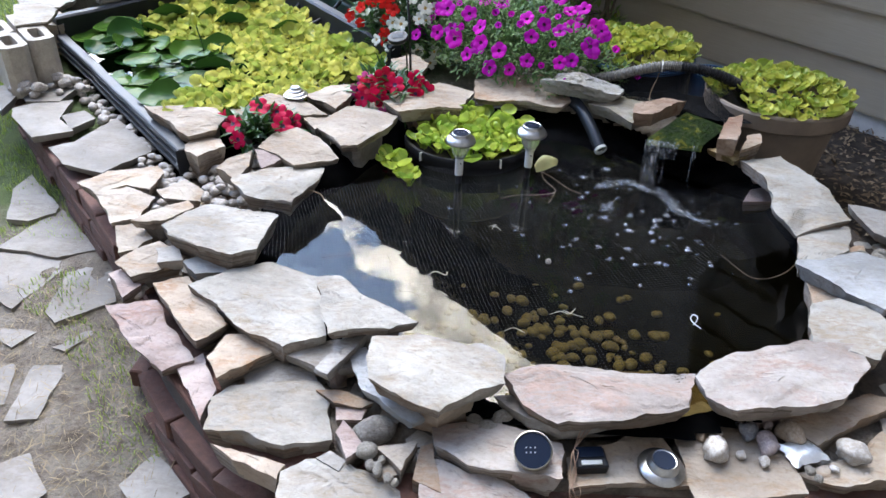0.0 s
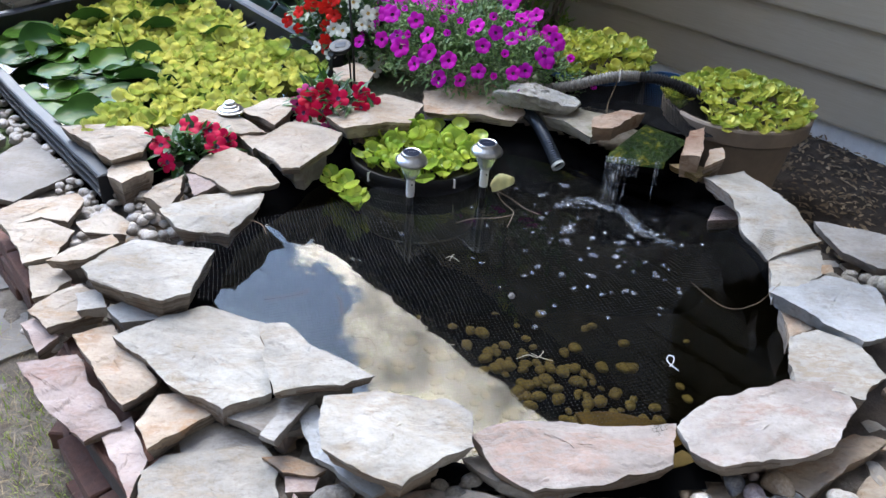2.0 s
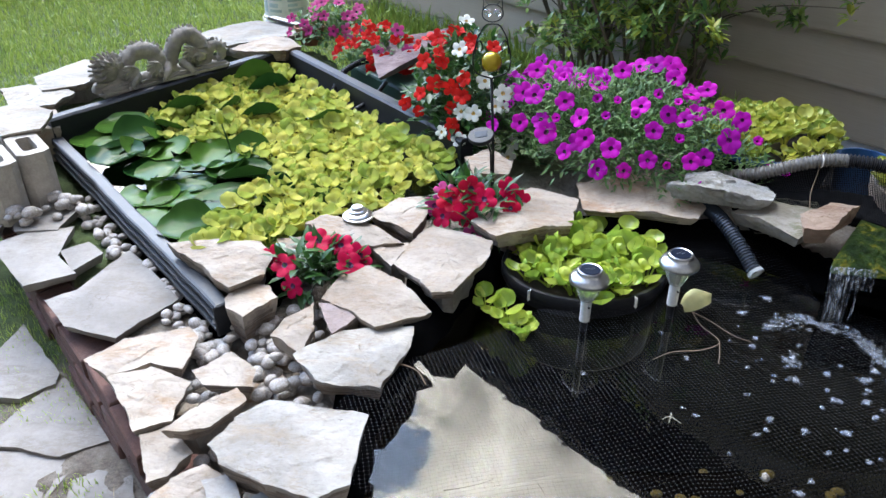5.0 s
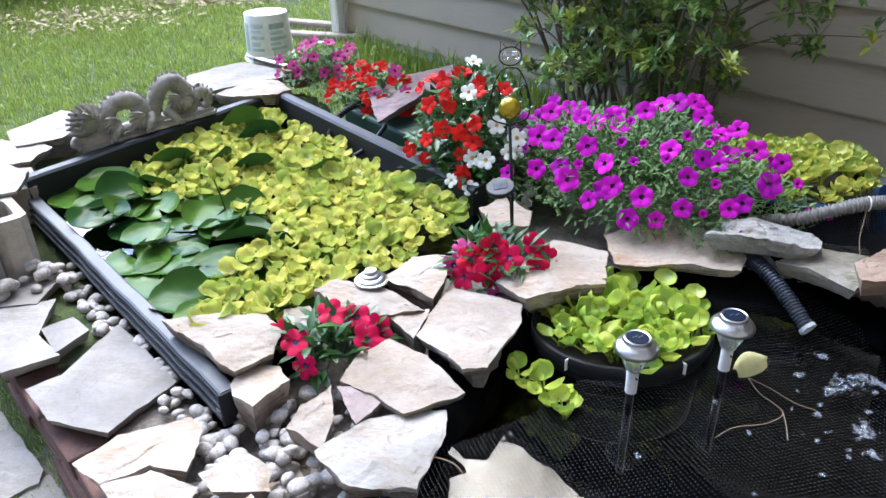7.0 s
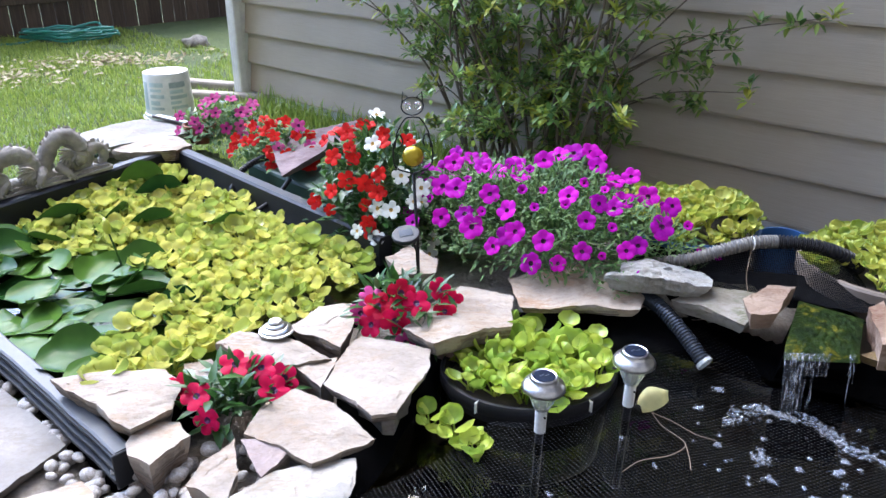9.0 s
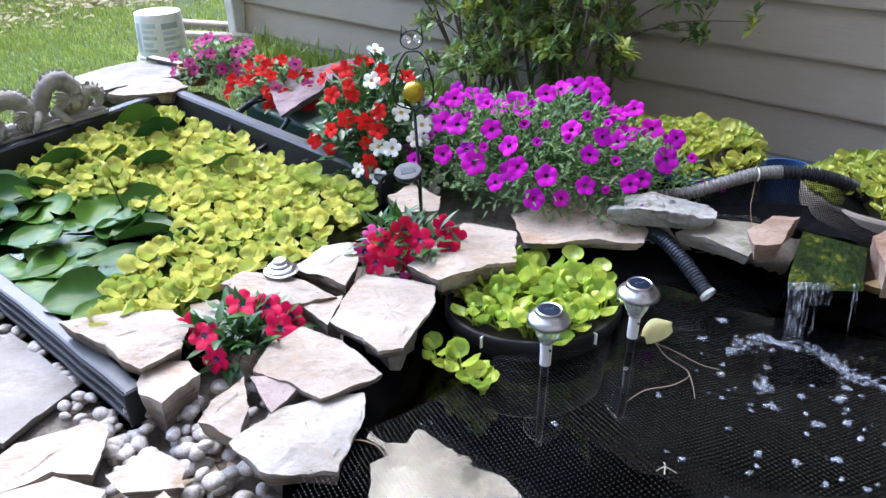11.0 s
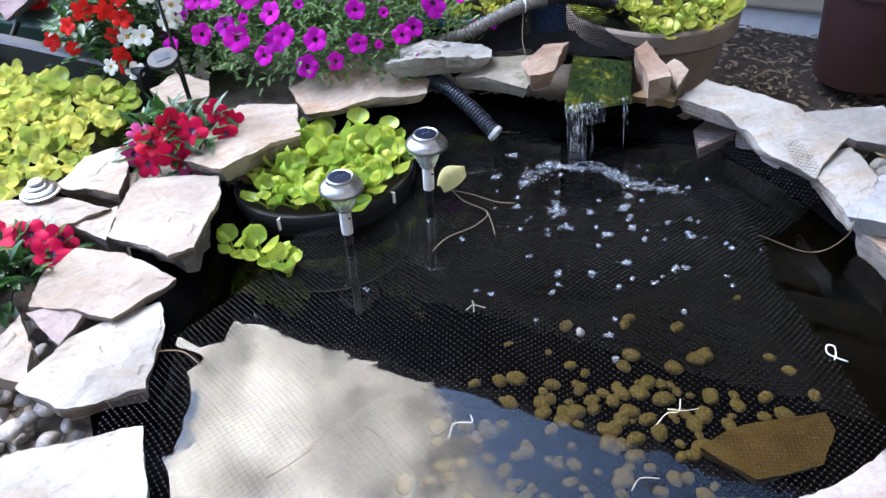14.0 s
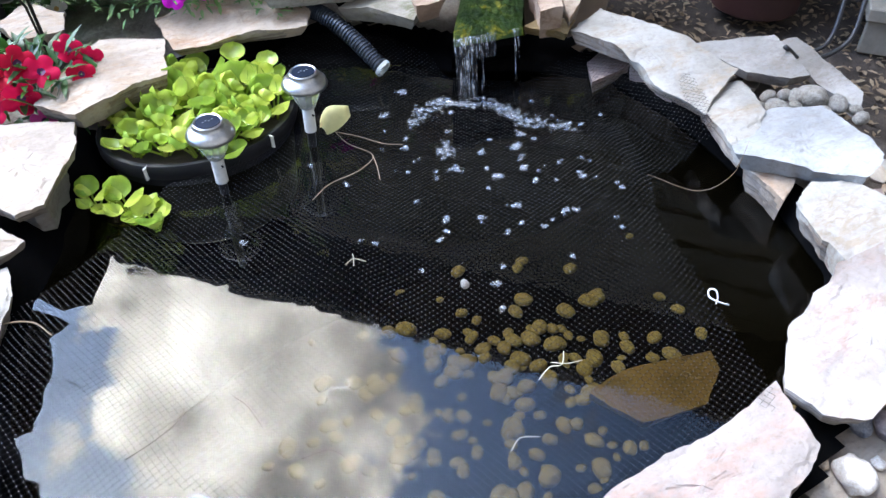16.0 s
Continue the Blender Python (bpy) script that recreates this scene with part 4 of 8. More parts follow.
slab("white", 0.400, 0.040, [(0.960, 1.868), (1.061, 1.910), (1.106, 1.893), (1.065, 1.781), (0.910, 1.707)], foot=0.285)
slab("blue", 0.405, 0.040, [(0.909, 1.712), (0.946, 1.760), (1.069, 1.787), (1.173, 1.738), (1.115, 1.555), (1.039, 1.533), (0.980, 1.600)], foot=0.285)
slab("tan", 0.360, 0.060, [(0.939, 1.713), (0.996, 1.710), (0.992, 1.628), (0.914, 1.596)])
slab("cream", 0.345, 0.035, [(-1.060, 2.101), (-1.001, 2.172), (-0.866, 2.221), (-0.830, 2.167), (-0.829, 2.050), (-0.902, 2.071), (-0.985, 2.021)], foot=0.285)
slab("cream", 0.350, 0.040, [(-0.980, 2.022), (-0.896, 2.059), (-0.800, 2.009), (-0.801, 1.893), (-0.868, 1.867), (-0.907, 1.924)], foot=0.285)
slab("cream", 0.370, 0.030, [(-0.799, 1.839), (-0.728, 1.941), (-0.689, 1.976), (-0.662, 1.930), (-0.710, 1.851), (-0.751, 1.831)], foot=0.285)
slab("cream", 0.360, 0.030, [(-0.803, 2.035), (-0.731, 2.092), (-0.670, 2.045), (-0.660, 1.989), (-0.762, 1.988)], foot=0.285)
slab("white", 0.400, 0.050, [(-0.575, 2.029), (-0.484, 2.124), (-0.335, 2.147), (-0.339, 2.075), (-0.388, 1.939), (-0.524, 1.954)], foot=0.285)
slab("cream", 0.330, 0.040, [(-0.855, 1.862), (-0.810, 1.895), (-0.745, 1.827), (-0.774, 1.770), (-0.808, 1.754)], foot=0.285)
slab("cream", 0.350, 0.040, [(-0.781, 1.687), (-0.753, 1.746), (-0.697, 1.771), (-0.611, 1.711), (-0.612, 1.678), (-0.721, 1.622)], foot=0.285)
slab("grey", 0.370, 0.035, [(-0.687, 1.720), (-0.634, 1.739), (-0.601, 1.670), (-0.660, 1.655)], foot=0.285)
slab("pink", 0.320, 0.050, [(-0.801, 1.667), (-0.776, 1.693), (-0.703, 1.625), (-0.728, 1.570)], foot=0.285)
slab("tan", 0.350, 0.050, [(-0.661, 1.609), (-0.589, 1.650), (-0.440, 1.456), (-0.492, 1.397), (-0.526, 1.424)], foot=0.285)
slab("pink", 0.315, 0.035, [(-0.758, 1.548), (-0.640, 1.562), (-0.497, 1.382), (-0.554, 1.341), (-0.650, 1.418)], foot=0.285)
slab("pink", 0.300, 0.050, [(-0.535, 1.369), (-0.485, 1.409), (-0.421, 1.296), (-0.429, 1.206), (-0.474, 1.276)], foot=0.285)
slab("tan", 0.340, 0.050, [(-0.456, 1.355), (-0.434, 1.429), (-0.385, 1.436), (-0.311, 1.398), (-0.362, 1.343), (-0.419, 1.296)], foot=0.285)
slab("grey", 0.300, 0.030, [(-0.386, 1.369), (-0.316, 1.392), (-0.229, 1.357), (-0.214, 1.309), (-0.358, 1.308)], foot=0.285)
slab("blue", 0.360, 0.040, [(-0.607, 1.672), (-0.567, 1.712), (-0.485, 1.648), (-0.562, 1.628)], foot=0.285)
slab("grey", 0.340, 0.030, [(-0.296, 1.375), (-0.159, 1.441), (-0.099, 1.360), (-0.195, 1.315)], foot=0.285)
slab("grey", 0.370, 0.030, [(-0.213, 1.298), (-0.177, 1.390), (-0.116, 1.407), (-0.182, 1.283)], foot=0.285)
slab("blue", 0.350, 0.025, [(-0.149, 1.373), (-0.114, 1.388), (-0.054, 1.266), (0.022, 1.192), (-0.002, 1.178), (-0.111, 1.262)], foot=0.285)
slab("tan", 0.310, 0.030, [(-0.212, 1.298), (-0.165, 1.301), (-0.090, 1.272), (-0.111, 1.255), (-0.170, 1.259)], foot=0.285)
slab("pink", 0.300, 0.040, [(-0.175, 1.286), (-0.100, 1.257), (-0.108, 1.225), (-0.159, 1.222)], foot=0.285)
slab("pink", 0.320, 0.060, [(-0.156, 1.173), (-0.142, 1.207), (-0.088, 1.141), (-0.122, 1.108)], foot=0.285)
slab("cream", 0.320, 0.050, [(-0.072, 1.141), (0.009, 1.156), (-0.016, 1.083)], foot=0.285)
slab("rose", 0.330, 0.060, [(0.036, 1.200), (0.108, 1.216), (0.186, 1.203), (0.287, 1.160), (0.274, 1.071), (0.182, 1.085), (0.109, 1.099), (0.044, 1.146)], foot=0.285)
slab("rose", 0.300, 0.080, [(0.006, 1.150), (0.078, 1.126), (0.184, 1.091), (0.244, 1.043), (0.020, 1.019)], foot=0.285)
slab("white", 0.297, 0.080, [(-0.246, 1.096), (-0.203, 1.124), (-0.128, 1.128), (-0.025, 1.063), (-0.020, 1.007), (-0.235, 1.019)], foot=0.285)
slab("tan", 0.290, 0.050, [(-0.394, 1.158), (-0.317, 1.140), (-0.239, 1.110), (-0.248, 1.075), (-0.344, 1.118)], foot=0.285)
slab("tan", 0.300, 0.090, [(0.003, 1.081), (0.013, 1.162), (0.036, 1.172), (0.057, 1.056)], foot=0.285)
slab("cream", 0.300, 0.050, [(-0.097, 1.144), (-0.069, 1.160), (-0.027, 1.093), (-0.060, 1.078)], foot=0.285)
slab("grey", 0.300, 0.050, [(-0.157, 1.141), (-0.125, 1.121), (-0.134, 1.093), (-0.181, 1.122)], foot=0.285)
slab("grey", 0.350, 0.025, [(0.163, 1.263), (0.254, 1.260), (0.416, 1.208), (0.291, 1.166), (0.217, 1.196)], foot=0.285)
slab("cream", 0.300, 0.040, [(0.300, 1.153), (0.364, 1.185), (0.475, 1.244), (0.504, 1.193), (0.530, 1.108), (0.395, 1.097), (0.299, 1.082)], rough=0.6)
slab("cream", 0.300, 0.030, [(0.522, 1.279), (0.601, 1.321), (0.730, 1.192), (0.737, 1.094), (0.533, 1.059), (0.524, 1.111)], rough=0.6)
slab("tan", 0.320, 0.050, [(0.734, 1.256), (0.955, 1.350), (1.019, 1.337), (0.966, 1.301), (0.791, 1.195)])
slab("cream", 0.302, 0.050, [(0.734, 1.141), (0.845, 1.179), (0.980, 1.288), (0.953, 1.133), (0.817, 1.110)])
slab("paver", 0.320, 0.030, [(-1.556, 2.664), (-1.502, 2.722), (-1.373, 2.761), (-1.343, 2.582), (-1.254, 2.494), (-1.367, 2.425), (-1.518, 2.591)], rough=0.45, name="paver", group="flagstone paving")
slab("paver", 0.310, 0.030, [(-1.286, 2.371), (-1.227, 2.428), (-1.170, 2.645), (-0.945, 2.386), (-1.045, 2.217), (-1.190, 2.264)], rough=0.45, name="paver", group="flagstone paving")
slab("paver", 0.320, 0.030, [(-1.563, 2.760), (-1.554, 2.828), (-1.454, 2.944), (-1.400, 2.871), (-1.411, 2.730), (-1.532, 2.719)], rough=0.45, name="paver", group="flagstone paving")
slab("paver", 0.320, 0.030, [(-1.348, 2.606), (-1.288, 2.662), (-1.218, 2.593), (-1.268, 2.502)], rough=0.45, name="paver", group="flagstone paving")
slab("paver", 0.320, 0.030, [(-1.682, 2.705), (-1.706, 2.872), (-1.620, 2.910), (-1.588, 2.768), (-1.582, 2.636)], rough=0.45, name="paver", group="flagstone paving")
slab("paver", 0.120, 0.100, [(-1.403, 2.235), (-1.479, 2.421), (-1.472, 2.528), (-1.282, 2.318), (-1.274, 2.281), (-1.334, 2.229)], rough=0.45, name="paver", group="flagstone paving")
slab("paver", 0.110, 0.090, [(-1.354, 2.083), (-1.306, 2.205), (-1.257, 2.299), (-1.065, 2.094), (-1.157, 2.043)], rough=0.45, name="paver", group="flagstone paving")
slab("paver", 0.100, 0.080, [(-1.361, 1.899), (-1.340, 2.051), (-1.102, 2.052), (-1.177, 1.803)], rough=0.45, name="paver", group="flagstone paving")
slab("paver", 0.100, 0.080, [(-1.070, 1.797), (-1.101, 2.068), (-1.043, 2.121), (-0.906, 1.847), (-1.024, 1.749)], rough=0.45, name="paver", group="flagstone paving")
slab("paver", 0.080, 0.060, [(-1.063, 1.674), (-0.989, 1.802), (-0.890, 1.758), (-0.958, 1.646)], rough=0.45, name="paver", group="flagstone paving")
slab("paver", 0.080, 0.060, [(-1.236, 1.723), (-1.071, 1.721), (-1.104, 1.648)], rough=0.45, name="paver", group="flagstone paving")
slab("paver", 0.070, 0.050, [(-1.207, 1.665), (-1.130, 1.635), (-1.066, 1.583), (-1.032, 1.462), (-1.093, 1.458)], rough=0.45, name="paver", group="flagstone paving")
slab("paver", 0.070, 0.050, [(-0.996, 1.407), (-1.016, 1.587), (-0.929, 1.592), (-0.925, 1.415)], rough=0.45, name="paver", group="flagstone paving")
slab("paver", 0.060, 0.040, [(-0.979, 1.244), (-0.895, 1.307), (-0.811, 1.207), (-0.868, 1.130)], rough=0.45, name="paver", group="flagstone paving")
slab("paver", 0.060, 0.040, [(-0.649, 1.232), (-0.606, 1.323), (-0.496, 1.225), (-0.562, 1.147)], rough=0.45, name="paver", group="flagstone paving")
slab("cream", 0.436, 0.044, [(-0.969, 2.449), (-0.874, 2.461), (-0.731, 2.448), (-0.690, 2.400), (-0.698, 2.318), (-0.769, 2.260), (-0.817, 2.287)], foot=0.285)
slab("cream", 0.400, 0.080, [(-0.781, 2.242), (-0.760, 2.312), (-0.690, 2.306), (-0.661, 2.257), (-0.721, 2.172), (-0.769, 2.210)], foot=0.285)
slab("cream", 0.420, 0.035, [(-0.546, 2.229), (-0.507, 2.310), (-0.450, 2.352), (-0.379, 2.304), (-0.292, 2.176), (-0.414, 2.119), (-0.446, 2.141)], foot=0.285)
slab("pink", 0.410, 0.035, [(-0.551, 2.207), (-0.492, 2.202), (-0.447, 2.171), (-0.507, 2.099)], foot=0.285)
slab("cream", 0.400, 0.050, [(-0.641, 2.102), (-0.621, 2.155), (-0.566, 2.241), (-0.550, 2.134), (-0.567, 2.052)], foot=0.285)
slab("cream", 0.430, 0.035, [(-0.386, 2.359), (-0.299, 2.566), (-0.141, 2.472), (-0.159, 2.388), (-0.244, 2.230), (-0.295, 2.229)], foot=0.285)
slab("cream", 0.410, 0.040, [(-0.457, 2.460), (-0.357, 2.487), (-0.397, 2.364)], foot=0.285)
slab("cream", 0.430, 0.040, [(-0.645, 2.560), (-0.587, 2.603), (-0.467, 2.568), (-0.375, 2.474), (-0.488, 2.440), (-0.577, 2.485)], foot=0.330)
slab("cream", 0.430, 0.045, [(-0.468, 2.610), (-0.399, 2.717), (-0.313, 2.711), (-0.309, 2.596), (-0.349, 2.500)], foot=0.330)
slab("cream", 0.440, 0.050, [(-0.196, 2.544), (-0.146, 2.638), (-0.021, 2.780), (0.103, 2.707), (0.064, 2.527), (-0.135, 2.466)], foot=0.330)
slab("tan", 0.450, 0.040, [(0.118, 2.771), (0.257, 2.813), (0.421, 2.811), (0.446, 2.643), (0.401, 2.569), (0.115, 2.635)])
slab("cream", 0.450, 0.050, [(-0.212, 2.962), (-0.131, 3.031), (-0.060, 2.915), (-0.084, 2.824), (-0.183, 2.842)], foot=0.330)
slab("cream", 0.410, 0.040, [(-0.709, 2.511), (-0.647, 2.530), (-0.614, 2.452), (-0.697, 2.443)], foot=0.285)
slab("lime", 0.512, 0.056, [(0.331, 2.640), (0.396, 2.693), (0.469, 2.698), (0.623, 2.631), (0.580, 2.562), (0.423, 2.583)], rough=2.2)
slab("moss", 0.450, 0.040, [(0.498, 2.584), (0.652, 2.659), (0.733, 2.627), (0.733, 2.527), (0.617, 2.441)])
slab("orange", 0.490, 0.050, [(0.628, 2.482), (0.728, 2.545), (0.804, 2.541), (0.668, 2.400), (0.606, 2.405)])
slab("orange", 0.490, 0.080, [(0.908, 2.404), (0.957, 2.418), (0.925, 2.312), (0.884, 2.229), (0.834, 2.248)])
slab("tan", 0.460, 0.060, [(0.952, 2.334), (1.001, 2.359), (0.978, 2.277), (0.899, 2.223)])
slab("wet", 0.430, 0.020, [(0.825, 2.295), (0.894, 2.308), (0.933, 2.245), (0.885, 2.212)])
slab("pink", 0.340, 0.050, [(0.952, 2.206), (1.038, 2.233), (1.026, 2.139), (0.911, 2.137)])
slab("grey", 0.350, 0.030, [(1.213, 2.124), (1.415, 2.057), (1.327, 1.880), (1.270, 1.887), (1.213, 1.958)], rough=0.6)
slab("grey", 0.300, 0.030, [(1.464, 2.065), (1.523, 2.061), (1.445, 1.809), (1.382, 1.763), (1.393, 1.891)], rough=0.6)

# ---- brick retaining wall ----
def build_wall():
    wall = thing("retaining_wall", Matrix(), "low dry-laid red brick wall that holds the pond bank", "brick wall", kind="structure")
    line = spline([(x, y, 0) for x, y in WALL_LINE], 10)
    dist = [0.0]
    for a, b in zip(line, line[1:]):
        dist.append(dist[-1] + (b - a).length)

    def at(s):
        s = max(0.0, min(dist[-1] - 1e-4, s))
        k = next(i for i in range(len(dist) - 1) if dist[i + 1] >= s)
        t = (s - dist[k]) / (dist[k + 1] - dist[k] + 1e-9)
        d = (line[k + 1] - line[k]).normalized()
        return line[k].lerp(line[k + 1], t), d
    def inset(s):
        """How far the wall stands in from its line: less along the straight side."""
        return 0.072 - 0.045 * smoothstep(1.55, 1.95, s)
    # added dark sheet behind the bricks: shade of the open joints as colour
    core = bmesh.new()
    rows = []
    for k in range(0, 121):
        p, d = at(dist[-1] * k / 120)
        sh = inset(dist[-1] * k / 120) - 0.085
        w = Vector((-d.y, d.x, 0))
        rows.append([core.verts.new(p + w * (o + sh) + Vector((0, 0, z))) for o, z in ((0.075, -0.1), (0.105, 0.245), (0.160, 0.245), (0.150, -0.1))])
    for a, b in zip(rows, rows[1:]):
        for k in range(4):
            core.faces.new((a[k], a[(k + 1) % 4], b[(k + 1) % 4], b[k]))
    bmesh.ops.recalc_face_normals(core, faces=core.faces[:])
    part("core", mesh_of(core, M_SOIL_AND_GAP_SHADE), wall, None, "dark core whose colour gives the shade in the open joints")
    rng = random.Random(5)
    kinds = []
    for k in range(5):
        bm = box_bm(0.188, 0.09, 0.056, 0.0035)
        for v in bm.verts:
            v.co += Vector((rng.uniform(-1, 1), rng.uniform(-1, 1), rng.uniform(-0.6, 0.6))) * 0.0022
        kinds.append(mesh_of(bm, M_BRICK))
    for course in range(5):
        z = -0.04 + course * 0.062
        s = 0.095 * (course % 2)
        while s < dist[-1]:
            p, d = at(s + 0.095)
            w = Vector((-d.y, d.x, 0))
            q = p + w * (inset(s) + rng.uniform(-0.008, 0.006) + (0.007 * course + (0.040 if course == 4 else 0.0)) * smoothstep(1.35, 1.6, s))
            part("brick", kinds[rng.randrange(5)], wall,
                 pose(q.x, q.y, z, rng.uniform(-0.8, 0.8), 0, math.degrees(math.atan2(d.y, d.x)) + rng.uniform(-1.6, 1.6)))
            s += 0.196


build_wall()

# ---- rim of the lily pond ----
def extrude_line(profile, p0, p1, mat):
    """A profile of (out, z) carried from p0 to p1; out points to the right of the way."""
    a, b = Vector((*p0, 0)), Vector((*p1, 0))
    d = (b - a).normalized()
    w = Vector((d.y, -d.x, 0))
    bm = bmesh.new()
    n = len(profile)
    steps = 14
    rings = []
    for k in range(steps + 1):
        p = a.lerp(b, k / steps)
        sag = 0.004 * noise.noise((k * 0.7, p0[0], 3.0))
        rings.append([bm.verts.new(p + w * (o + sag) + Vector((0, 0, z + sag))) for o, z in profile])
    for r, s in zip(rings, rings[1:]):
        for k in range(n):
            bm.faces.new((r[k], r[(k + 1) % n], s[(k + 1) % n], s[k]))
    bm.faces.new(rings[0])
    bm.faces.new(rings[-1][::-1])
    bmesh.ops.recalc_face_normals(bm, faces=bm.faces[:])
    return mesh_of(bm, mat, True, 30)


def build_lily_rim():
    near, far = uv(-2.232, 0.792), uv(-3.62, 0.780)
    rail = thing("pond_rail", Matrix(), "black ribbed plastic rail along the lily pond", "rail", kind="structure")
    prof = [(-0.024, 0.31), (-0.024, 0.382), (0.006, 0.382), (0.012, 0.379), (0.012, 0.371), (-0.013, 0.368), (-0.013, 0.358),
            (0.015, 0.355), (0.015, 0.347), (-0.013, 0.344), (-0.013, 0.334), (0.018, 0.331), (0.018, 0.323), (-0.013, 0.319), (-0.013, 0.31)]
    part("ribbed_beam", extrude_line([(-o, z) for o, z in prof], near, far, M_RAIL), rail)
    # top face as its own strip, its lighter grey painted for glare
    strip = [(-0.026, 0.3825), (-0.026, 0.390), (-0.022, 0.393), (0.006, 0.393), (0.011, 0.390), (0.011, 0.3825)]
    part("top_strip", extrude_line([(-o, z) for o, z in strip], near, far, M_RAILTOP), rail, None, "top strip of the rail with sky glare put into its grey")
    end = box_bm(0.006, 0.040, 0.082, 0.002)
    part("end_cap", mesh_of(end, M_RAIL), rail, pose(*uv(-2.2285, 0.794), 0.309, 0, 0, HOUSE_TURN))
    board = [(-0.024, -0.02), (-0.024, 0.452), (-0.016, 0.460), (0.018, 0.460), (0.026, 0.452), (0.026, -0.02)]
    back = thing("pond_rim", Matrix(), "black plastic board rim of the lily pond", "pond rim", kind="structure")
    part("back_board", extrude_line(board, (-1.66, 3.28), (-0.985, 4.16), M_RAIL), back)
    part("side_board", extrude_line(board, (-0.985, 4.16), (-0.20, 3.07), M_RAIL), back)


build_lily_rim()


def block(u, v, base, turn=0.0):
    b = thing("concrete_block", pose(*uv(u, v), base, 0, 0, HOUSE_TURN + turn), "grey hollow concrete block standing beside the pond rail", "concrete block", "concrete blocks")
    bm = bmesh.new()
    # outer shell with two rounded core holes that go right through
    L, Wd, Hh = 0.39, 0.094, 0.19
    def ring(pts, z):
        return [bm.verts.new((x, y, z)) for x, y in pts]
    n = 24
    for cx in (-0.0975, 0.0975):
        outer, hole = [], []
        for i in range(n):
            a = 2 * math.pi * i / n
            c, s = math.cos(a), math.sin(a)
            k = min(0.0975 / (abs(c) + 1e-9), Wd / 2 / (abs(s) + 1e-9))
            outer.append((cx + c * k, s * k))
            e = 0.35
            hole.append((cx + 0.062 * math.copysign(abs(c) ** e, c), 0.022 * math.copysign(abs(s) ** e, s)))
        ot, ob_, ht, hb = ring(outer, Hh), ring(outer, 0), ring(hole, Hh), ring(hole, 0)
        for i in range(n):
            j = (i + 1) % n
            bm.faces.new((ot[i], ot[j], ht[j], ht[i]))
            bm.faces.new((ob_[i], hb[i], hb[j], ob_[j]))
            bm.faces.new((ht[i], ht[j], hb[j], hb[i]))
            bm.faces.new((ot[j], ot[i], ob_[i], ob_[j]))
    bmesh.ops.remove_doubles(bm, verts=bm.verts[:], dist=0.0004)
    bmesh.ops.recalc_face_normals(bm, faces=bm.faces[:])
    part("shell", mesh_of(bm, M_CONCRETE), b)
    return b


block(-3.37, 0.645, 0.312)
block(-3.34, 0.540, 0.308, 1.5)

# ---- stones on the far rim ----
slab("white", 0.462, 0.04, [(-1.45, 4.436), (-1.226, 4.663), (-0.995, 4.57), (-0.954, 4.40), (-1.263, 4.20), (-1.42, 4.26)], foot=0.33, rough=0.5, name="paver", label="smooth white flat slab behind the lily pond")
slab("cream", 0.475, 0.055, [(-1.233, 4.105), (-1.102, 4.32), (-1.031, 4.313), (-0.92, 4.13), (-0.97, 4.06), (-1.15, 4.05)], foot=0.33)
slab("white", 0.475, 0.035, [(-1.913, 3.731), (-1.794, 3.935), (-1.61, 3.796), (-1.668, 3.632), (-1.803, 3.569)], foot=0.33, rough=0.5)
slab("white", 0.462, 0.035, [(-1.98, 3.59), (-1.902, 3.655), (-1.693, 3.582), (-1.712, 3.455), (-1.84, 3.398)], foot=0.29)
slab("white", 0.525, 0.024, [(-1.762, 3.202), (-1.712, 3.256), (-1.575, 3.182), (-1.554, 3.043), (-1.657, 2.997)], rough=0.6, label="white flat stone lying on the concrete blocks")
slab("cream", 0.44, 0.14, [(-1.90, 3.35), (-1.70, 3.42), (-1.62, 3.27), (-1.78, 3.20)], label="rough cream stone beside the concrete blocks")
slab("maroon", 0.545, 0.035, [(-0.577, 3.896), (-0.239, 4.05), (-0.254, 3.89), (-0.522, 3.60)], tip=(5, -3), rough=0.6)
slab("wet", 0.170, 0.03, [(0.455, 1.545), (0.52, 1.548), (0.60, 1.535), (0.69, 1.505), (0.665, 1.45), (0.61, 1.425), (0.555, 1.44), (0.49, 1.455)], rough=0.5, label="ochre algae-covered flat stone on the pond floor", name="submerged_stone")


# ---- pebbles ----
PEBBLE_STONE = {"white": stone_mat("white_pebble", (0.62, 0.59, 0.55), (0.70, 0.68, 0.65), (0.55, 0.47, 0.40), 0.65, 0.3), "tan": stone_mat("tan_pebble", (0.52, 0.36, 0.20), (0.60, 0.45, 0.29), (0.42, 0.24, 0.12), 0.6, 0.3),
                "cream": stone_mat("cream_pebble", (0.60, 0.53, 0.45), (0.68, 0.62, 0.55), (0.52, 0.42, 0.33), 0.6, 0.3), "blue": stone_mat("slate_blue_pebble", (0.22, 0.23, 0.27), (0.32, 0.33, 0.37), (0.16, 0.16, 0.19), 0.6, 0.3),
                "pink": stone_mat("mauve_pebble", (0.38, 0.29, 0.29), (0.48, 0.38, 0.37), (0.33, 0.23, 0.23), 0.6, 0.3), "orange": stone_mat("orange_pebble", (0.52, 0.38, 0.24), (0.60, 0.47, 0.33), (0.44, 0.27, 0.15), 0.6, 0.3)}


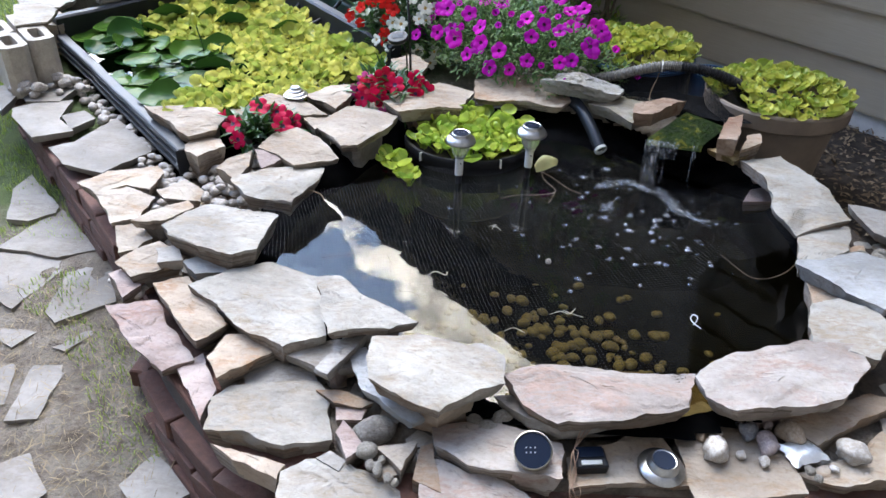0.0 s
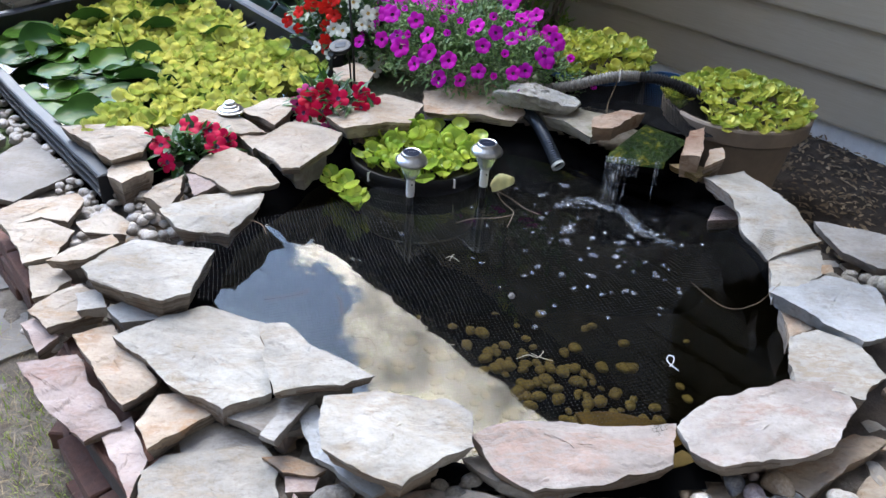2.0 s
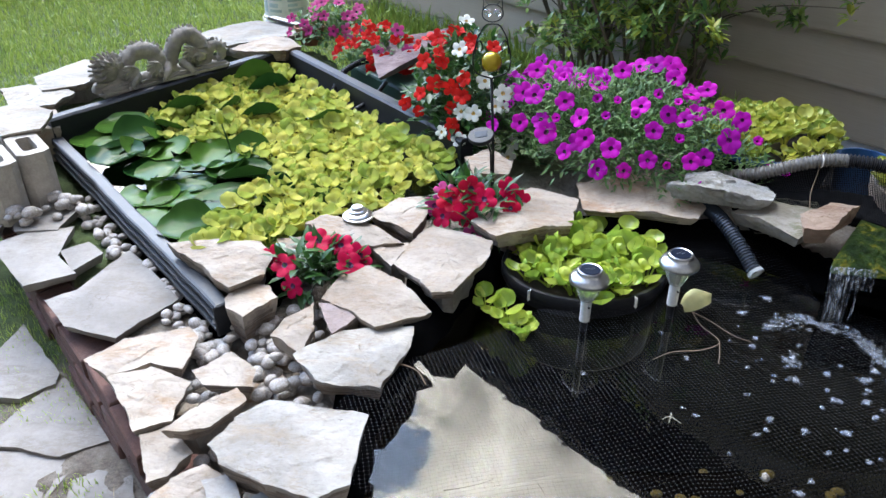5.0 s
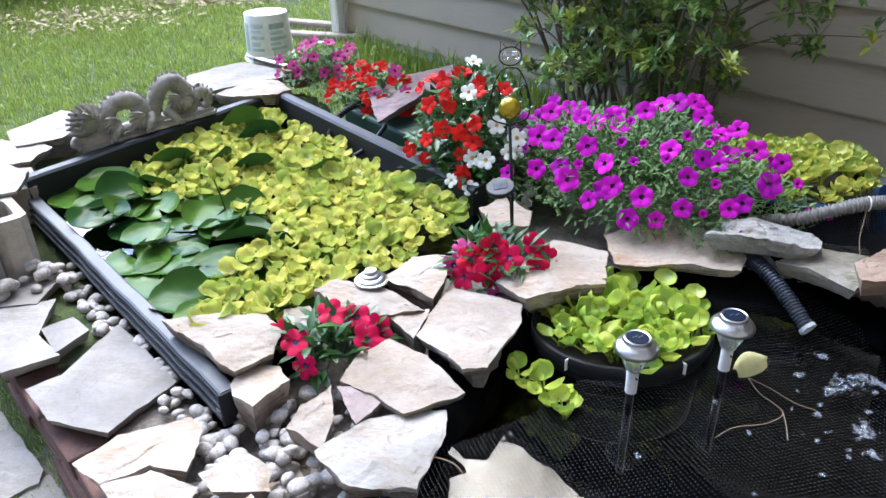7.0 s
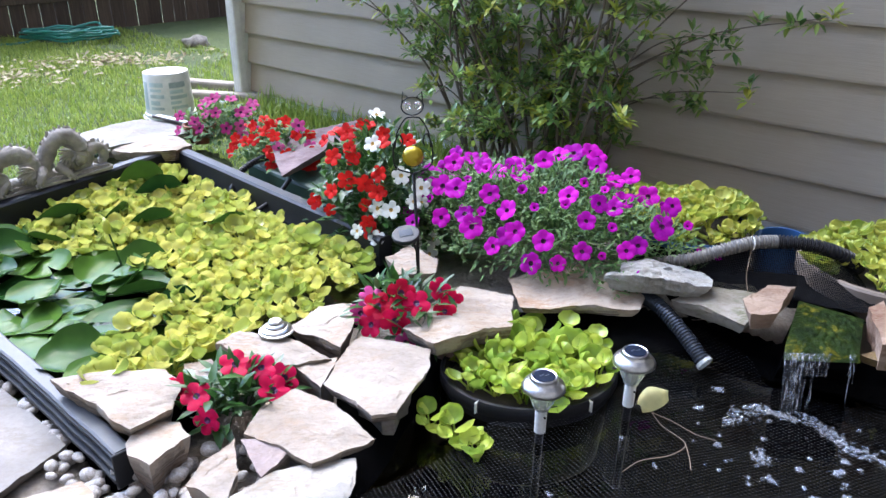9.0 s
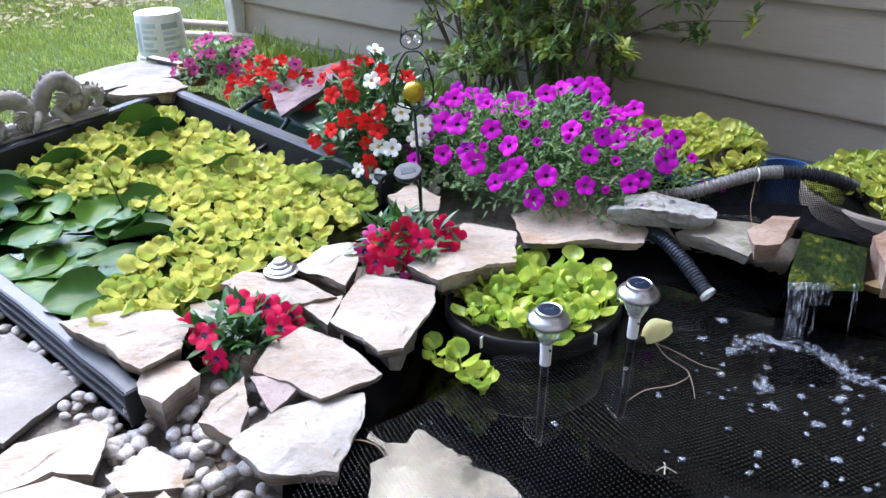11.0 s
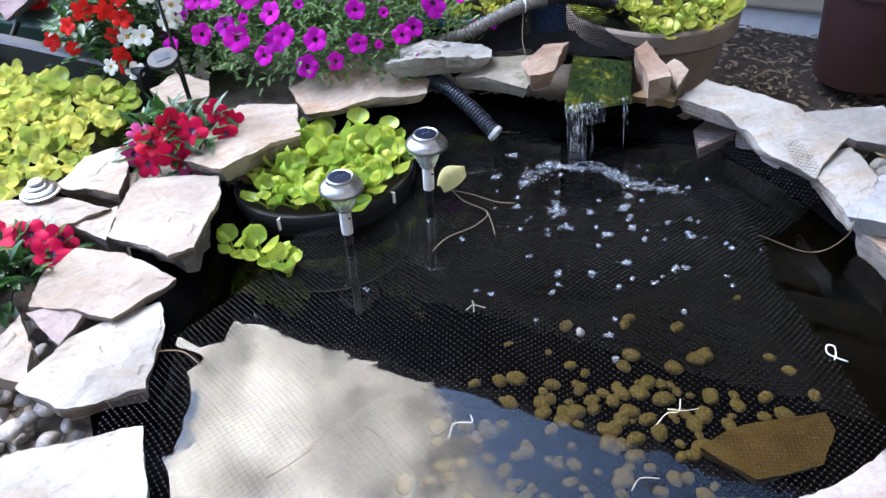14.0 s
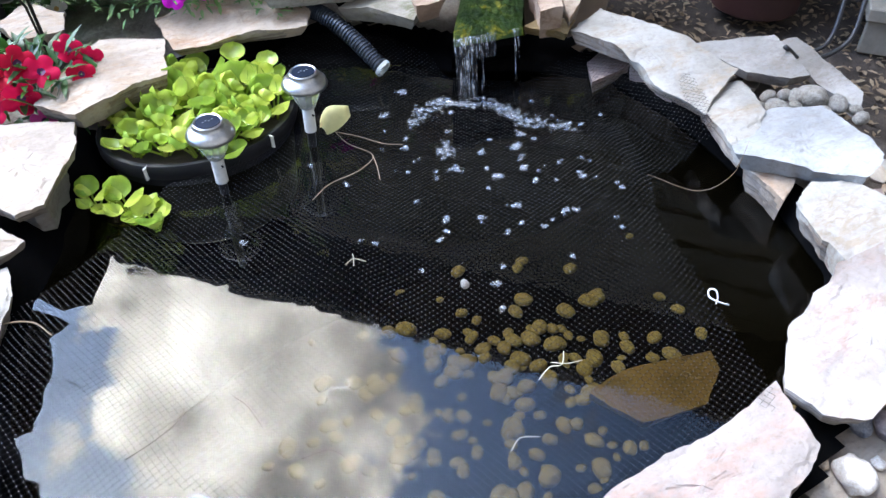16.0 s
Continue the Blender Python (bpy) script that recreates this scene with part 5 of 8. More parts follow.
def pebble_mesh(seed, mat, flat=0.62, lump=0.16):
    bm = bmesh.new()
    bmesh.ops.create_icosphere(bm, subdivisions=3, radius=1.0)
    for v in bm.verts:
        n = v.co.normalized()
        r = 1 + lump * noise.noise(n * 1.3 + Vector((seed, 0, 0))) + 0.06 * noise.noise(n * 3.1 + Vector((0, seed, 0)))
        v.co = Vector((n.x * r, n.y * r * 0.78, (n.z * r * flat) + flat * 0.92))
    return mesh_of(bm, mat, True)


PEBBLES = [pebble_mesh(k * 4.3, M_PEBBLE) for k in range(5)]
WHITE_PEBBLES = [pebble_mesh(k * 5.9 + 1, STONE["white"], 0.7) for k in range(3)]
POND_PEBBLES = [pebble_mesh(k * 3.7 + 2, M_ALGAE_PEBBLE, 0.5) for k in range(5)]


def pebble(me, x, y, z, size, turn, label="rounded river pebble between the stones", group="pebbles", name="pebble"):
    ob = new(name, me)
    ob.matrix_basis = pose(x, y, z, 0, 0, turn) @ Matrix.Scale(size, 4)
    return tagged(ob, label, "pebble", group)


rng = random.Random(11)
LARGE_PAVER = [(-1.286, 2.371), (-1.227, 2.428), (-1.170, 2.645), (-0.945, 2.386), (-1.045, 2.217), (-1.190, 2.264)]
for k in range(150):
    x, y = uv(rng.uniform(-3.25, -2.10), min(0.768, rng.gauss(0.735, 0.022)))
    if inside(x, y, LARGE_PAVER):
        continue
    pebble(PEBBLES[k % 5], x, y, bank_z(x, y) + rng.uniform(0.0, 0.018), rng.uniform(0.011, 0.022), rng.uniform(0, 360))
for k in range(90):
    x, y = rng.uniform(-0.80, -0.50), rng.uniform(1.97, 2.32)
    pebble(PEBBLES[k % 5], x, y, bank_z(x, y) + rng.uniform(0.0, 0.045), rng.uniform(0.013, 0.024), rng.uniform(0, 360))
for k in range(26):
    x, y = uv(rng.uniform(-3.20, -3.06), rng.uniform(0.50, 0.74))
    pebble(PEBBLES[k % 5], x, y, 0.312 + rng.uniform(0.0, 0.035), rng.uniform(0.014, 0.028), rng.uniform(0, 360), "rounded pebble heaped at the foot of the concrete blocks")
for k in range(26):
    x, y = rng.uniform(-0.80, -0.55), rng.uniform(1.55, 1.95)
    pebble(PEBBLES[k % 5], x, y, bank_z(x, y) + 0.004, rng.uniform(0.012, 0.02), rng.uniform(0, 360))
for x, y, s in ((0.12, 1.225, 0.017), (0.145, 1.205, 0.02), (0.175, 1.23, 0.022), (0.10, 1.20, 0.013), (0.16, 1.185, 0.012), (-0.085, 1.135, 0.020), (-0.075, 1.10, 0.013),
                (-0.060, 1.085, 0.012), (-0.085, 1.128, 0.020), (-0.062, 1.096, 0.013), (-0.038, 1.071, 0.012), (-0.055, 1.116, 0.010), (-0.025, 1.064, 0.009), (0.755, 1.135, 0.012), (0.765, 1.118, 0.01)):
    pebble(WHITE_PEBBLES[int(s * 1000) % 3], x, y, 0.305, s, s * 9000, "small white pebble wedged between the edging stones", "white pebbles")
pebble(pebble_mesh(7.7, STONE["grey"], 0.6), -0.082, 1.201, 0.272, 0.044, 30, "grey rounded cobble between the edging stones")
CHIPS = []
for k in range(7):
    crng = random.Random(90 + k)
    ring_ = [(0.034 * crng.uniform(0.6, 1.15) * math.cos(a), 0.026 * crng.uniform(0.6, 1.15) * math.sin(a)) for a in [i * math.pi / 3 + crng.uniform(-0.3, 0.3) for i in range(6)]]
    CHIPS.append(stone_mesh(ring_, crng.uniform(0.012, 0.024), STONE[("grey", "tan", "pink", "cream", "grey", "tan", "white")[k]], 300 + k, 1.0, 0.012))
crng = random.Random(61)
made = 0
while made < 150:
    x, y = crng.uniform(-0.85, 1.30), crng.uniform(1.03, 2.2)
    if not inside(x, y, BANK) or inside(x, y, POND) or inside(x, y, LILY_POND) or rim_distance(x, y, BANK) < 0.035 or rim_distance(x, y, POND) < 0.02:
        continue
    ob = new("stone_chip", CHIPS[crng.randrange(7)])
    ob.matrix_basis = pose(x, y, bank_z(x, y) - 0.014, crng.uniform(-9, 9), crng.uniform(-9, 9), crng.uniform(0, 360)) @ Matrix.Scale(crng.uniform(0.7, 1.3), 4)
    tagged(ob, "small broken sandstone chip packed between the edging slabs", "stone", "stone chips")
    made += 1
for x, y, s, k, lab in ((0.586, 1.172, 0.038, "cream", "angular white stone resting on the slab"),
                        (0.571, 1.214, 0.016, "tan", "small orange pebble on the slab"),
                        (0.609, 1.226, 0.010, "cream", "small cream pebble on the slab"),
                        (0.664, 1.228, 0.028, "blue", "dark bluish angular pebble on the slab"),
                        (0.713, 1.254, 0.015, "pink", "small pinkish pebble on the slab"),
                        (0.692, 1.194, 0.032, "pink", "mauve pebble on the slab"),
                        (0.748, 1.225, 0.034, "orange", "rounded orange-tan pebble on the slab"),
                        (0.675, 1.155, 0.016, "cream", "small knobbly cream pebble on the slab"),
                        (0.635, 1.170, 0.014, "cream", "small cream pebble on the slab"),
                        (0.851, 1.180, 0.038, "cream", "large pale egg-shaped pebble on the slab"),
                        (0.806, 1.147, 0.011, "white", "small white pebble on the slab")):
    pebble(pebble_mesh(x * 31, PEBBLE_STONE[k], 0.66, 0.42), x, y, 0.301, s * 0.82, x * 400, lab, "pebbles on the slab")
for x, y, s in ((1.14, 1.86, 0.022), (1.17, 1.83, 0.03), (1.20, 1.88, 0.02), (1.13, 1.80, 0.018), (1.27, 1.82, 0.034), (1.20, 1.78, 0.02), (1.09, 1.84, 0.016), (1.235, 1.865, 0.019), (1.25, 1.845, 0.024), (1.285, 1.80, 0.017), (1.30, 1.775, 0.026), (1.30, 1.715, 0.020), (1.225, 1.825, 0.015), (1.265, 1.78, 0.014), (1.16, 1.865, 0.015), (1.32, 1.745, 0.016)):
    pebble(WHITE_PEBBLES[int(s * 1000) % 3], x, y, 0.32, s, s * 9000, "cream pebble heaped behind the edging stones", "white pebbles")
for k in range(190):
    for _ in range(20):
        x, y = rng.gauss(0.32, 0.18), rng.gauss(1.62, 0.17)
        if inside(x, y, POND) and rim_distance(x, y, POND) > 0.10 and y < 2.0:
            break
    pebble(POND_PEBBLES[k % 5], x, y, pond_depth(x, y, rim_distance(x, y, POND)) - 0.003, rng.choice((rng.uniform(0.008, 0.014), rng.uniform(0.013, 0.022))), rng.uniform(0, 360),
           "yellowish algae-coated pebble on the pond floor", "pond floor pebbles", "submerged_pebble")


# ---- dragon ornament ----
def build_dragon():
    """One cast piece: a serpent's thick coils in a row, head at one end, on a rough low base."""
    bm = bmesh.new()

    def lump(x, y, z, r, stretch=(1, 1, 1)):
        bmesh.ops.create_icosphere(bm, subdivisions=3, radius=r, matrix=Matrix.Translation((x, y, z)) @ Matrix.Diagonal((*stretch, 1)))

    def body(points, thick, per=7):
        """A scaled body along a line, thinner at both ends, with a crest of small spikes on its outer side."""
        line = spline(points, per)
        n = len(line) - 1
        add_tube(bm, line, lambda s: thick * (0.62 + 0.38 * math.sin(math.pi * min(1.0, 0.12 + s * 0.88))) * (1 + 0.05 * math.sin(s * n * 2.1)), 14)
        for i in range(1, n):
            bend = (line[i - 1] + line[i + 1]) * 0.5 - line[i]
            out = -bend.normalized() if bend.length > 1e-5 else Vector((0, 0, 1))
            if out.z > -0.35:
                r = thick * 0.9
                add_tube(bm, [line[i] + out * r * 0.8, line[i] + out * (r + 0.006), line[i] + out * (r + 0.011)], lambda s: 0.0060 * (1 - 0.75 * s), 6)

    body([(-0.140, 0, 0.040), (-0.118, 0, 0.082), (-0.075, 0, 0.112), (-0.028, 0, 0.100), (-0.006, 0, 0.062), (0.012, 0, 0.034), (0.045, 0, 0.030)], 0.027)
    body([(0.020, 0.006, 0.030), (0.040, 0.006, 0.078), (0.068, 0.004, 0.122), (0.106, 0, 0.128), (0.132, -0.004, 0.098), (0.128, -0.010, 0.062), (0.100, -0.014, 0.052), (0.082, -0.012, 0.070)], 0.027)
    body([(0.105, -0.006, 0.036), (0.150, 0, 0.030), (0.166, 0, 0.062), (0.188, 0, 0.078), (0.210, 0, 0.062), (0.208, 0, 0.034), (0.186, -0.004, 0.024)], 0.018)
    # forelegs and claws on the base
    for x0, x1 in ((-0.095, -0.125), (0.060, 0.082), (0.010, -0.016)):
        add_tube(bm, spline([(x0, -0.016, 0.052), ((x0 + x1) / 2, -0.038, 0.036), (x1, -0.044, 0.018)], 5), lambda s: 0.015 * (1 - 0.35 * s), 9)
        for k in (-1, 0, 1):
            add_tube(bm, [Vector((x1 + 0.008 * k, -0.044, 0.019)), Vector((x1 + 0.012 * k, -0.054, 0.012))], lambda s: 0.0055 * (1 - 0.5 * s), 6)
    for x, z, r in ((-0.175, 0.022, 0.036), (-0.115, 0.020, 0.034), (-0.055, 0.018, 0.030), (0.010, 0.016, 0.030), (0.075, 0.016, 0.028), (0.140, 0.014, 0.026)):
        lump(x, 0.006, z, r, (1.5, 0.95, 0.75))
    # head with mane, brow and open jaw
    lump(-0.178, 0.0, 0.070, 0.036, (1.0, 0.8, 0.95))
    lump(-0.205, -0.014, 0.058, 0.020, (1.5, 0.8, 0.6))
    lump(-0.204, -0.012, 0.036, 0.016, (1.6, 0.8, 0.5))
    lump(-0.192, -0.026, 0.078, 0.010)
    lump(-0.170, -0.024, 0.086, 0.012, (1.6, 0.7, 0.5))
    for ring, (rad, count, back) in enumerate(((0.040, 13, 0.0), (0.032, 10, -0.016), (0.024, 8, -0.028))):
        for k in range(count):
            a = 0.2 + 3.4 * k / count + 0.1 * ring
            p = Vector((-0.172 + rad * math.cos(a), back, 0.072 + rad * math.sin(a)))
            e = Vector((math.cos(a + 0.4), 0, math.sin(a + 0.4)))
            add_tube(bm, spline([p, p + e * 0.010 + Vector((0, -0.006, 0)), p + e * 0.019 + Vector((-0.004, -0.004, 0.003))], 3), lambda s: 0.0080 * (1 - 0.55 * s), 6)
    # swept fins against the body
    for x, z in ((-0.095, 0.060), (-0.02, 0.058), (0.105, 0.082)):
        for k in range(8):
            a = 2.3 + 0.32 * k
            add_tube(bm, spline([(x, -0.030, z), (x + 0.028 * math.cos(a), -0.040, z + 0.024 * math.sin(a)), (x + 0.046 * math.cos(a + 0.3), -0.034, z + 0.040 * math.sin(a + 0.3))], 3), lambda s: 0.007 * (1 - 0.5 * s), 6)
    plinth = bmesh.ops.create_cube(bm, size=1.0, matrix=Matrix.Translation((0, 0, 0.010)) @ Matrix.Diagonal((0.44, 0.078, 0.028, 1)))
    bmesh.ops.bevel(bm, geom=[e for e in bm.edges if all(v in plinth["verts"] for v in e.verts)], offset=0.01, segments=2, affect="EDGES")
    bm.normal_update()
    for v in bm.verts:
        if v.co.z > 0.006:
            c = v.co * 55
            v.co += Vector((noise.noise(c), noise.noise(c + Vector((9, 0, 0))), noise.noise(c + Vector((0, 9, 0))))) * 0.0030
            v.co += v.normal * 0.0035 * noise.noise(v.co * 170)
    solo("dragon_statue", mesh_of(bm, M_STATUE, True, 50), pose(-1.385, 3.712, 0.456, 0, 0, 46) @ Matrix.Diagonal((1.24, 1.2, 1.2, 1)), "weathered grey cast-stone serpent ornament on the pond rim", "garden statue")


build_dragon()


# ---- bucket, timbers, hoses by the lawn ----
def build_bucket():
    b = thing("bucket", pose(-1.315, 5.80, 0.175) @ Matrix.Diagonal((1, 1, 0.82, 1)), "upturned white plastic bucket with a pale blue printed label", "bucket")
    prof = [(0.150, 0.0), (0.153, 0.004), (0.153, 0.03), (0.146, 0.034), (0.146, 0.048), (0.150, 0.052), (0.150, 0.062), (0.143, 0.066), (0.132, 0.352), (0.129, 0.360), (0.122, 0.362), (0.118, 0.357), (0.0, 0.357)]
    body = part("body", mesh_of(lathe_bm(prof, 48), M_BUCKET, True, 35), b)
    # wrap-round print: bars of unreadable lettering
    bars = [(-1.2, -0.9, 0.10, 0.30), (-0.75, -0.1, 0.27, 0.30), (-0.75, -0.2, 0.235, 0.255), (-0.75, -0.1, 0.19, 0.215), (-0.75, -0.3, 0.14, 0.17), (-0.75, -0.15, 0.105, 0.125),
            (0.15, 0.9, 0.26, 0.30), (0.15, 0.75, 0.22, 0.245), (0.15, 0.95, 0.18, 0.205), (0.15, 0.6, 0.145, 0.165), (0.15, 0.9, 0.11, 0.13)]
    for a0, a1, z0, z1 in bars:
        lab = bmesh.new()
        pts = []
        for i in range(9):
            a = -math.pi / 2 + 0.1 + a0 + (a1 - a0) * i / 8
            row = []
            for z in (z0, z1):
                r = 0.143 + (0.132 - 0.143) * (z - 0.066) / 0.286 + 0.0008
                row.append(lab.verts.new((r * math.cos(a), r * math.sin(a), z)))
            pts.append(row)
        for p, q in zip(pts, pts[1:]):
            lab.faces.new((p[0], q[0], q[1], p[1]))
        part("label_panel", mesh_of(lab, M_PRINT), body)
    bm = bmesh.new()
    arc = [Vector((0.155 * math.cos(a), -0.02 + 0.155 * math.sin(a) * 0.96, 0.05 - 0.035 * abs(math.sin(a)))) for a in [math.pi + i * math.pi / 24 for i in range(25)]]
    add_tube(bm, arc, 0.003, 6)
    part("bail_handle", mesh_of(bm, M_STEEL, True), b)


build_bucket()


def timber(x, y, z, length, turn, label="weathered landscape timber lying in the grass"):
    bm = box_bm(length, 0.085, 0.075, 0.018, 2)
    for v in bm.verts:
        v.co.z += 0.004 * noise.noise(v.co * 7)
    solo("timber", mesh_of(bm, M_WOODGREY), pose(x, y, z, 0, 0, turn), label, "timber", "edging timbers")


timber(-1.22, 6.62, 0.17, 0.62, -28)
timber(-1.10, 6.22, 0.17, 0.70, -22)
timber(-0.72, 6.20, 0.17, 0.35, 55)


def cord(name, points, radius, mat, label, category, group="", n=7, per=8, m=None):
    bm = bmesh.new()
    add_tube(bm, spline(points, per), radius, n)
    return solo(name, mesh_of(bm, mat, True), m or Matrix(), label, category, group)


def build_hose_coil():
    rng = random.Random(3)
    pts = []
    for k in range(84):
        a = k * 0.47
        r = 0.26 + 0.20 * rng.random()
        pts.append((-2.80 + 0.06 * math.sin(k * 0.31) + r * math.cos(a), 9.02 + r * 0.55 * math.sin(a), 0.20 + 0.0012 * k + 0.03 * rng.random()))
    pts += [(-3.15, 8.85, 0.21), (-3.5, 8.80, 0.20), (-3.95, 8.70, 0.20)]
    cord("garden_hose", pts, 0.012, M_GREENHOSE, "coiled green garden hose heaped before the fence", "hose", per=4, n=6)


build_hose_coil()
pebble(pebble_mesh(3.3, STONE["grey"], 0.5, 0.5), -1.55, 8.58, 0.16, 0.12, 20, "grey rock lying in the lawn")


# ---- solar lights ----
def solar_light(x, y, z, tilt=(0, 0), stake=0.30):
    s = thing("solar_light", pose(x, y, z, tilt[0], tilt[1], 0), "small stainless solar stake light standing in the pond", "solar light", "solar lights")
    cap = part("cap", mesh_of(lathe_bm([(0.0235, 0.0295), (0.0262, 0.0305), (0.0285, 0.0285), (0.0292, 0.0225), (0.0315, 0.0195), (0.0385, 0.0155), (0.0440, 0.0095), (0.0470, 0.0035), (0.0465, -0.0005), (0.0440, -0.002), (0.036, -0.003), (0.0, -0.003)], 40), M_STEEL, True, 40), s)
    part("solar_panel", mesh_of(lathe_bm([(0.0, 0.0302), (0.0225, 0.0302), (0.0228, 0.028)], 32), M_PANEL, True, 40), cap, None, "dark blue solar cell")
    cells = bmesh.new()
    for i in range(4):
        bmesh.ops.create_cube(cells, size=1.0, matrix=Matrix.Translation((-0.009 + 0.006 * i, 0.003 * (i % 2), 0.0305)) @ Matrix.Diagonal((0.0022, 0.0022, 0.0006, 1)))
    part("cell_contact", mesh_of(cells, M_STEEL), cap)
    lens = bmesh.new()
    n = 48
    rows = []
    for z0, r0 in ((-0.002, 0.030), (-0.018, 0.0285), (-0.034, 0.0235), (-0.046, 0.0175)):
        rows.append([lens.verts.new(((r0 + 0.0013 * (i % 4 < 2)) * math.cos(2 * math.pi * i / n), (r0 + 0.0013 * (i % 4 < 2)) * math.sin(2 * math.pi * i / n), z0)) for i in range(n)])
    for a, b in zip(rows, rows[1:]):
        for i in range(n):
            lens.faces.new((a[i], b[i], b[(i + 1) % n], a[(i + 1) % n]))
    part("lens", mesh_of(lens, M_LENS), s, None, "ribbed clear plastic lens")
    part("collar", mesh_of(lathe_bm([(0.0175, -0.044), (0.0185, -0.047), (0.0165, -0.052), (0.0125, -0.054)], 28), M_STEEL, True, 40), s)
    part("stake", mesh_of(lathe_bm([(0.0125, -0.05), (0.0125, -0.112), (0.009, -0.113)], 24), M_TUBE, True, 40), s, None, "pale grey stake tube")
    part("ground_spike", mesh_of(lathe_bm([(0.009, -0.112), (0.008, -0.05 - stake), (0.0, -0.052 - stake)], 16), M_BLACK, True, 40), s, None, "black plastic ground spike")
    part("bolt", mesh_of(lathe_bm([(0.0, 0.0), (0.0022, 0.0), (0.0022, 0.004)], 10), M_BLACK), s, pose(0.004, -0.0125, -0.068, 90, 0, 0))
    return s


solar_light(0.068, 2.252, 0.442, (1, 1))
solar_light(0.285, 2.303, 0.452, (1, 1))


def loose_head(x, y, z, tilt, scale, label):
    s = thing("solar_lamp", pose(x, y, z, *tilt) @ Matrix.Scale(scale, 4), label, "solar light", "loose solar heads")
    cap = part("cap", mesh_of(lathe_bm([(0.021, 0.024), (0.0235, 0.025), (0.026, 0.021), (0.029, 0.018), (0.031, 0.012), (0.042, 0.007), (0.0445, 0.003), (0.043, 0.0), (0.0, 0.0)], 40), M_STEEL, True, 35), s)
    part("solar_panel", mesh_of(lathe_bm([(0.0, 0.0246), (0.0212, 0.0246), (0.0214, 0.023)], 32), M_PANEL, True, 40), cap, None, "dark solar cell")
    return s


def stepped_head(x, y, z, label):
    s = thing("solar_lamp", pose(x, y, z), label, "solar light", "loose solar heads")
    cap = part("cap", mesh_of(lathe_bm([(0.0, 0.030), (0.014, 0.030), (0.017, 0.027), (0.018, 0.022), (0.0215, 0.021), (0.0245, 0.018), (0.0255, 0.014), (0.031, 0.013), (0.036, 0.009), (0.0375, 0.005), (0.041, 0.004), (0.042, 0.0), (0.0, 0.0)], 40), M_STEEL, True, 30), s, None, "stepped dull steel cap")
    part("solar_panel", mesh_of(lathe_bm([(0.0, 0.0304), (0.012, 0.0304), (0.0122, 0.029)], 24), M_TUBE, True, 40), cap, None, "clouded solar cell")
    return s


stepped_head(-0.500, 2.585, 0.436, "stepped steel solar cap resting on a cream stone")
loose_head(0.475, 1.132, 0.304, (4, 4, 0), 1.02, "loose stainless solar cap lying on a flat stone")
loose_head(0.420, 1.052, 0.266, (8, 0, 0), 0.8, "loose stainless solar cap on the wall's front stones")


def build_drum_light():
    s = thing("solar_drum_light", pose(0.228, 1.128, 0.328, 28, -4, 0), "round bronze-rimmed solar light leaning on a stone", "solar light")
    cap = part("body", mesh_of(lathe_bm([(0.0, 0.0), (0.030, 0.0), (0.033, 0.003), (0.036, 0.036), (0.0365, 0.040), (0.0345, 0.0405), (0.033, 0.037)], 44), M_BRASS, True, 35), s)
    part("solar_panel", mesh_of(lathe_bm([(0.0, 0.0375), (0.0332, 0.0375), (0.0332, 0.036)], 40), M_PANEL, True, 40), cap, None, "dark blue domed solar cell")
    cells = bmesh.new()
    for i in range(6):
        bmesh.ops.create_cube(cells, size=1.0, matrix=Matrix.Translation((-0.012 + 0.008 * (i % 3), -0.004 + 0.009 * (i // 3), 0.0377)) @ Matrix.Diagonal((0.0025, 0.0025, 0.0006, 1)))
    part("cell_contact", mesh_of(cells, M_STEEL), cap)


build_drum_light()


def build_battery_box():
    s = thing("battery_box", pose(0.338, 1.135, 0.302, 6, 3, 8), "small black solar battery box with thin copper leads", "battery box")
    case = part("case", mesh_of(box_bm(0.062, 0.046, 0.024, 0.003), M_BLACK), s)
    part("panel", mesh_of(box_bm(0.052, 0.024, 0.003, 0.001), M_PANEL), case, pose(0, 0.010, 0.0242), "dark glossy solar cell")
    part("clip", mesh_of(box_bm(0.040, 0.010, 0.004, 0.001), M_LENS), case, pose(-0.002, -0.014, 0.0242), "clear plastic clip")
    bm = bmesh.new()
    rng = random.Random(8)
    for k in range(5):
        pts = [(-0.028, 0.02, 0.024), (-0.03 + rng.uniform(-0.01, 0.01), 0.0, 0.035), (-0.04 + rng.uniform(-0.008, 0.008), -0.03, 0.008), (-0.042 + rng.uniform(-0.012, 0.012), -0.06, 0.004), (-0.03 + rng.uniform(-0.02, 0.02), -0.075, -0.03)]
        add_tube(bm, spline(pts, 6), 0.0008, 5)
    for k in range(3):
        pts = [(-0.028, 0.02, 0.024), (-0.01 + 0.01 * k, 0.05, 0.05), (0.02 + 0.012 * k, 0.085, 0.075)]
        add_tube(bm, spline(pts, 6), 0.0008, 5)
    part("leads", mesh_of(bm, M_WIRE), s, None, "tangle of thin copper leads")


build_battery_box()


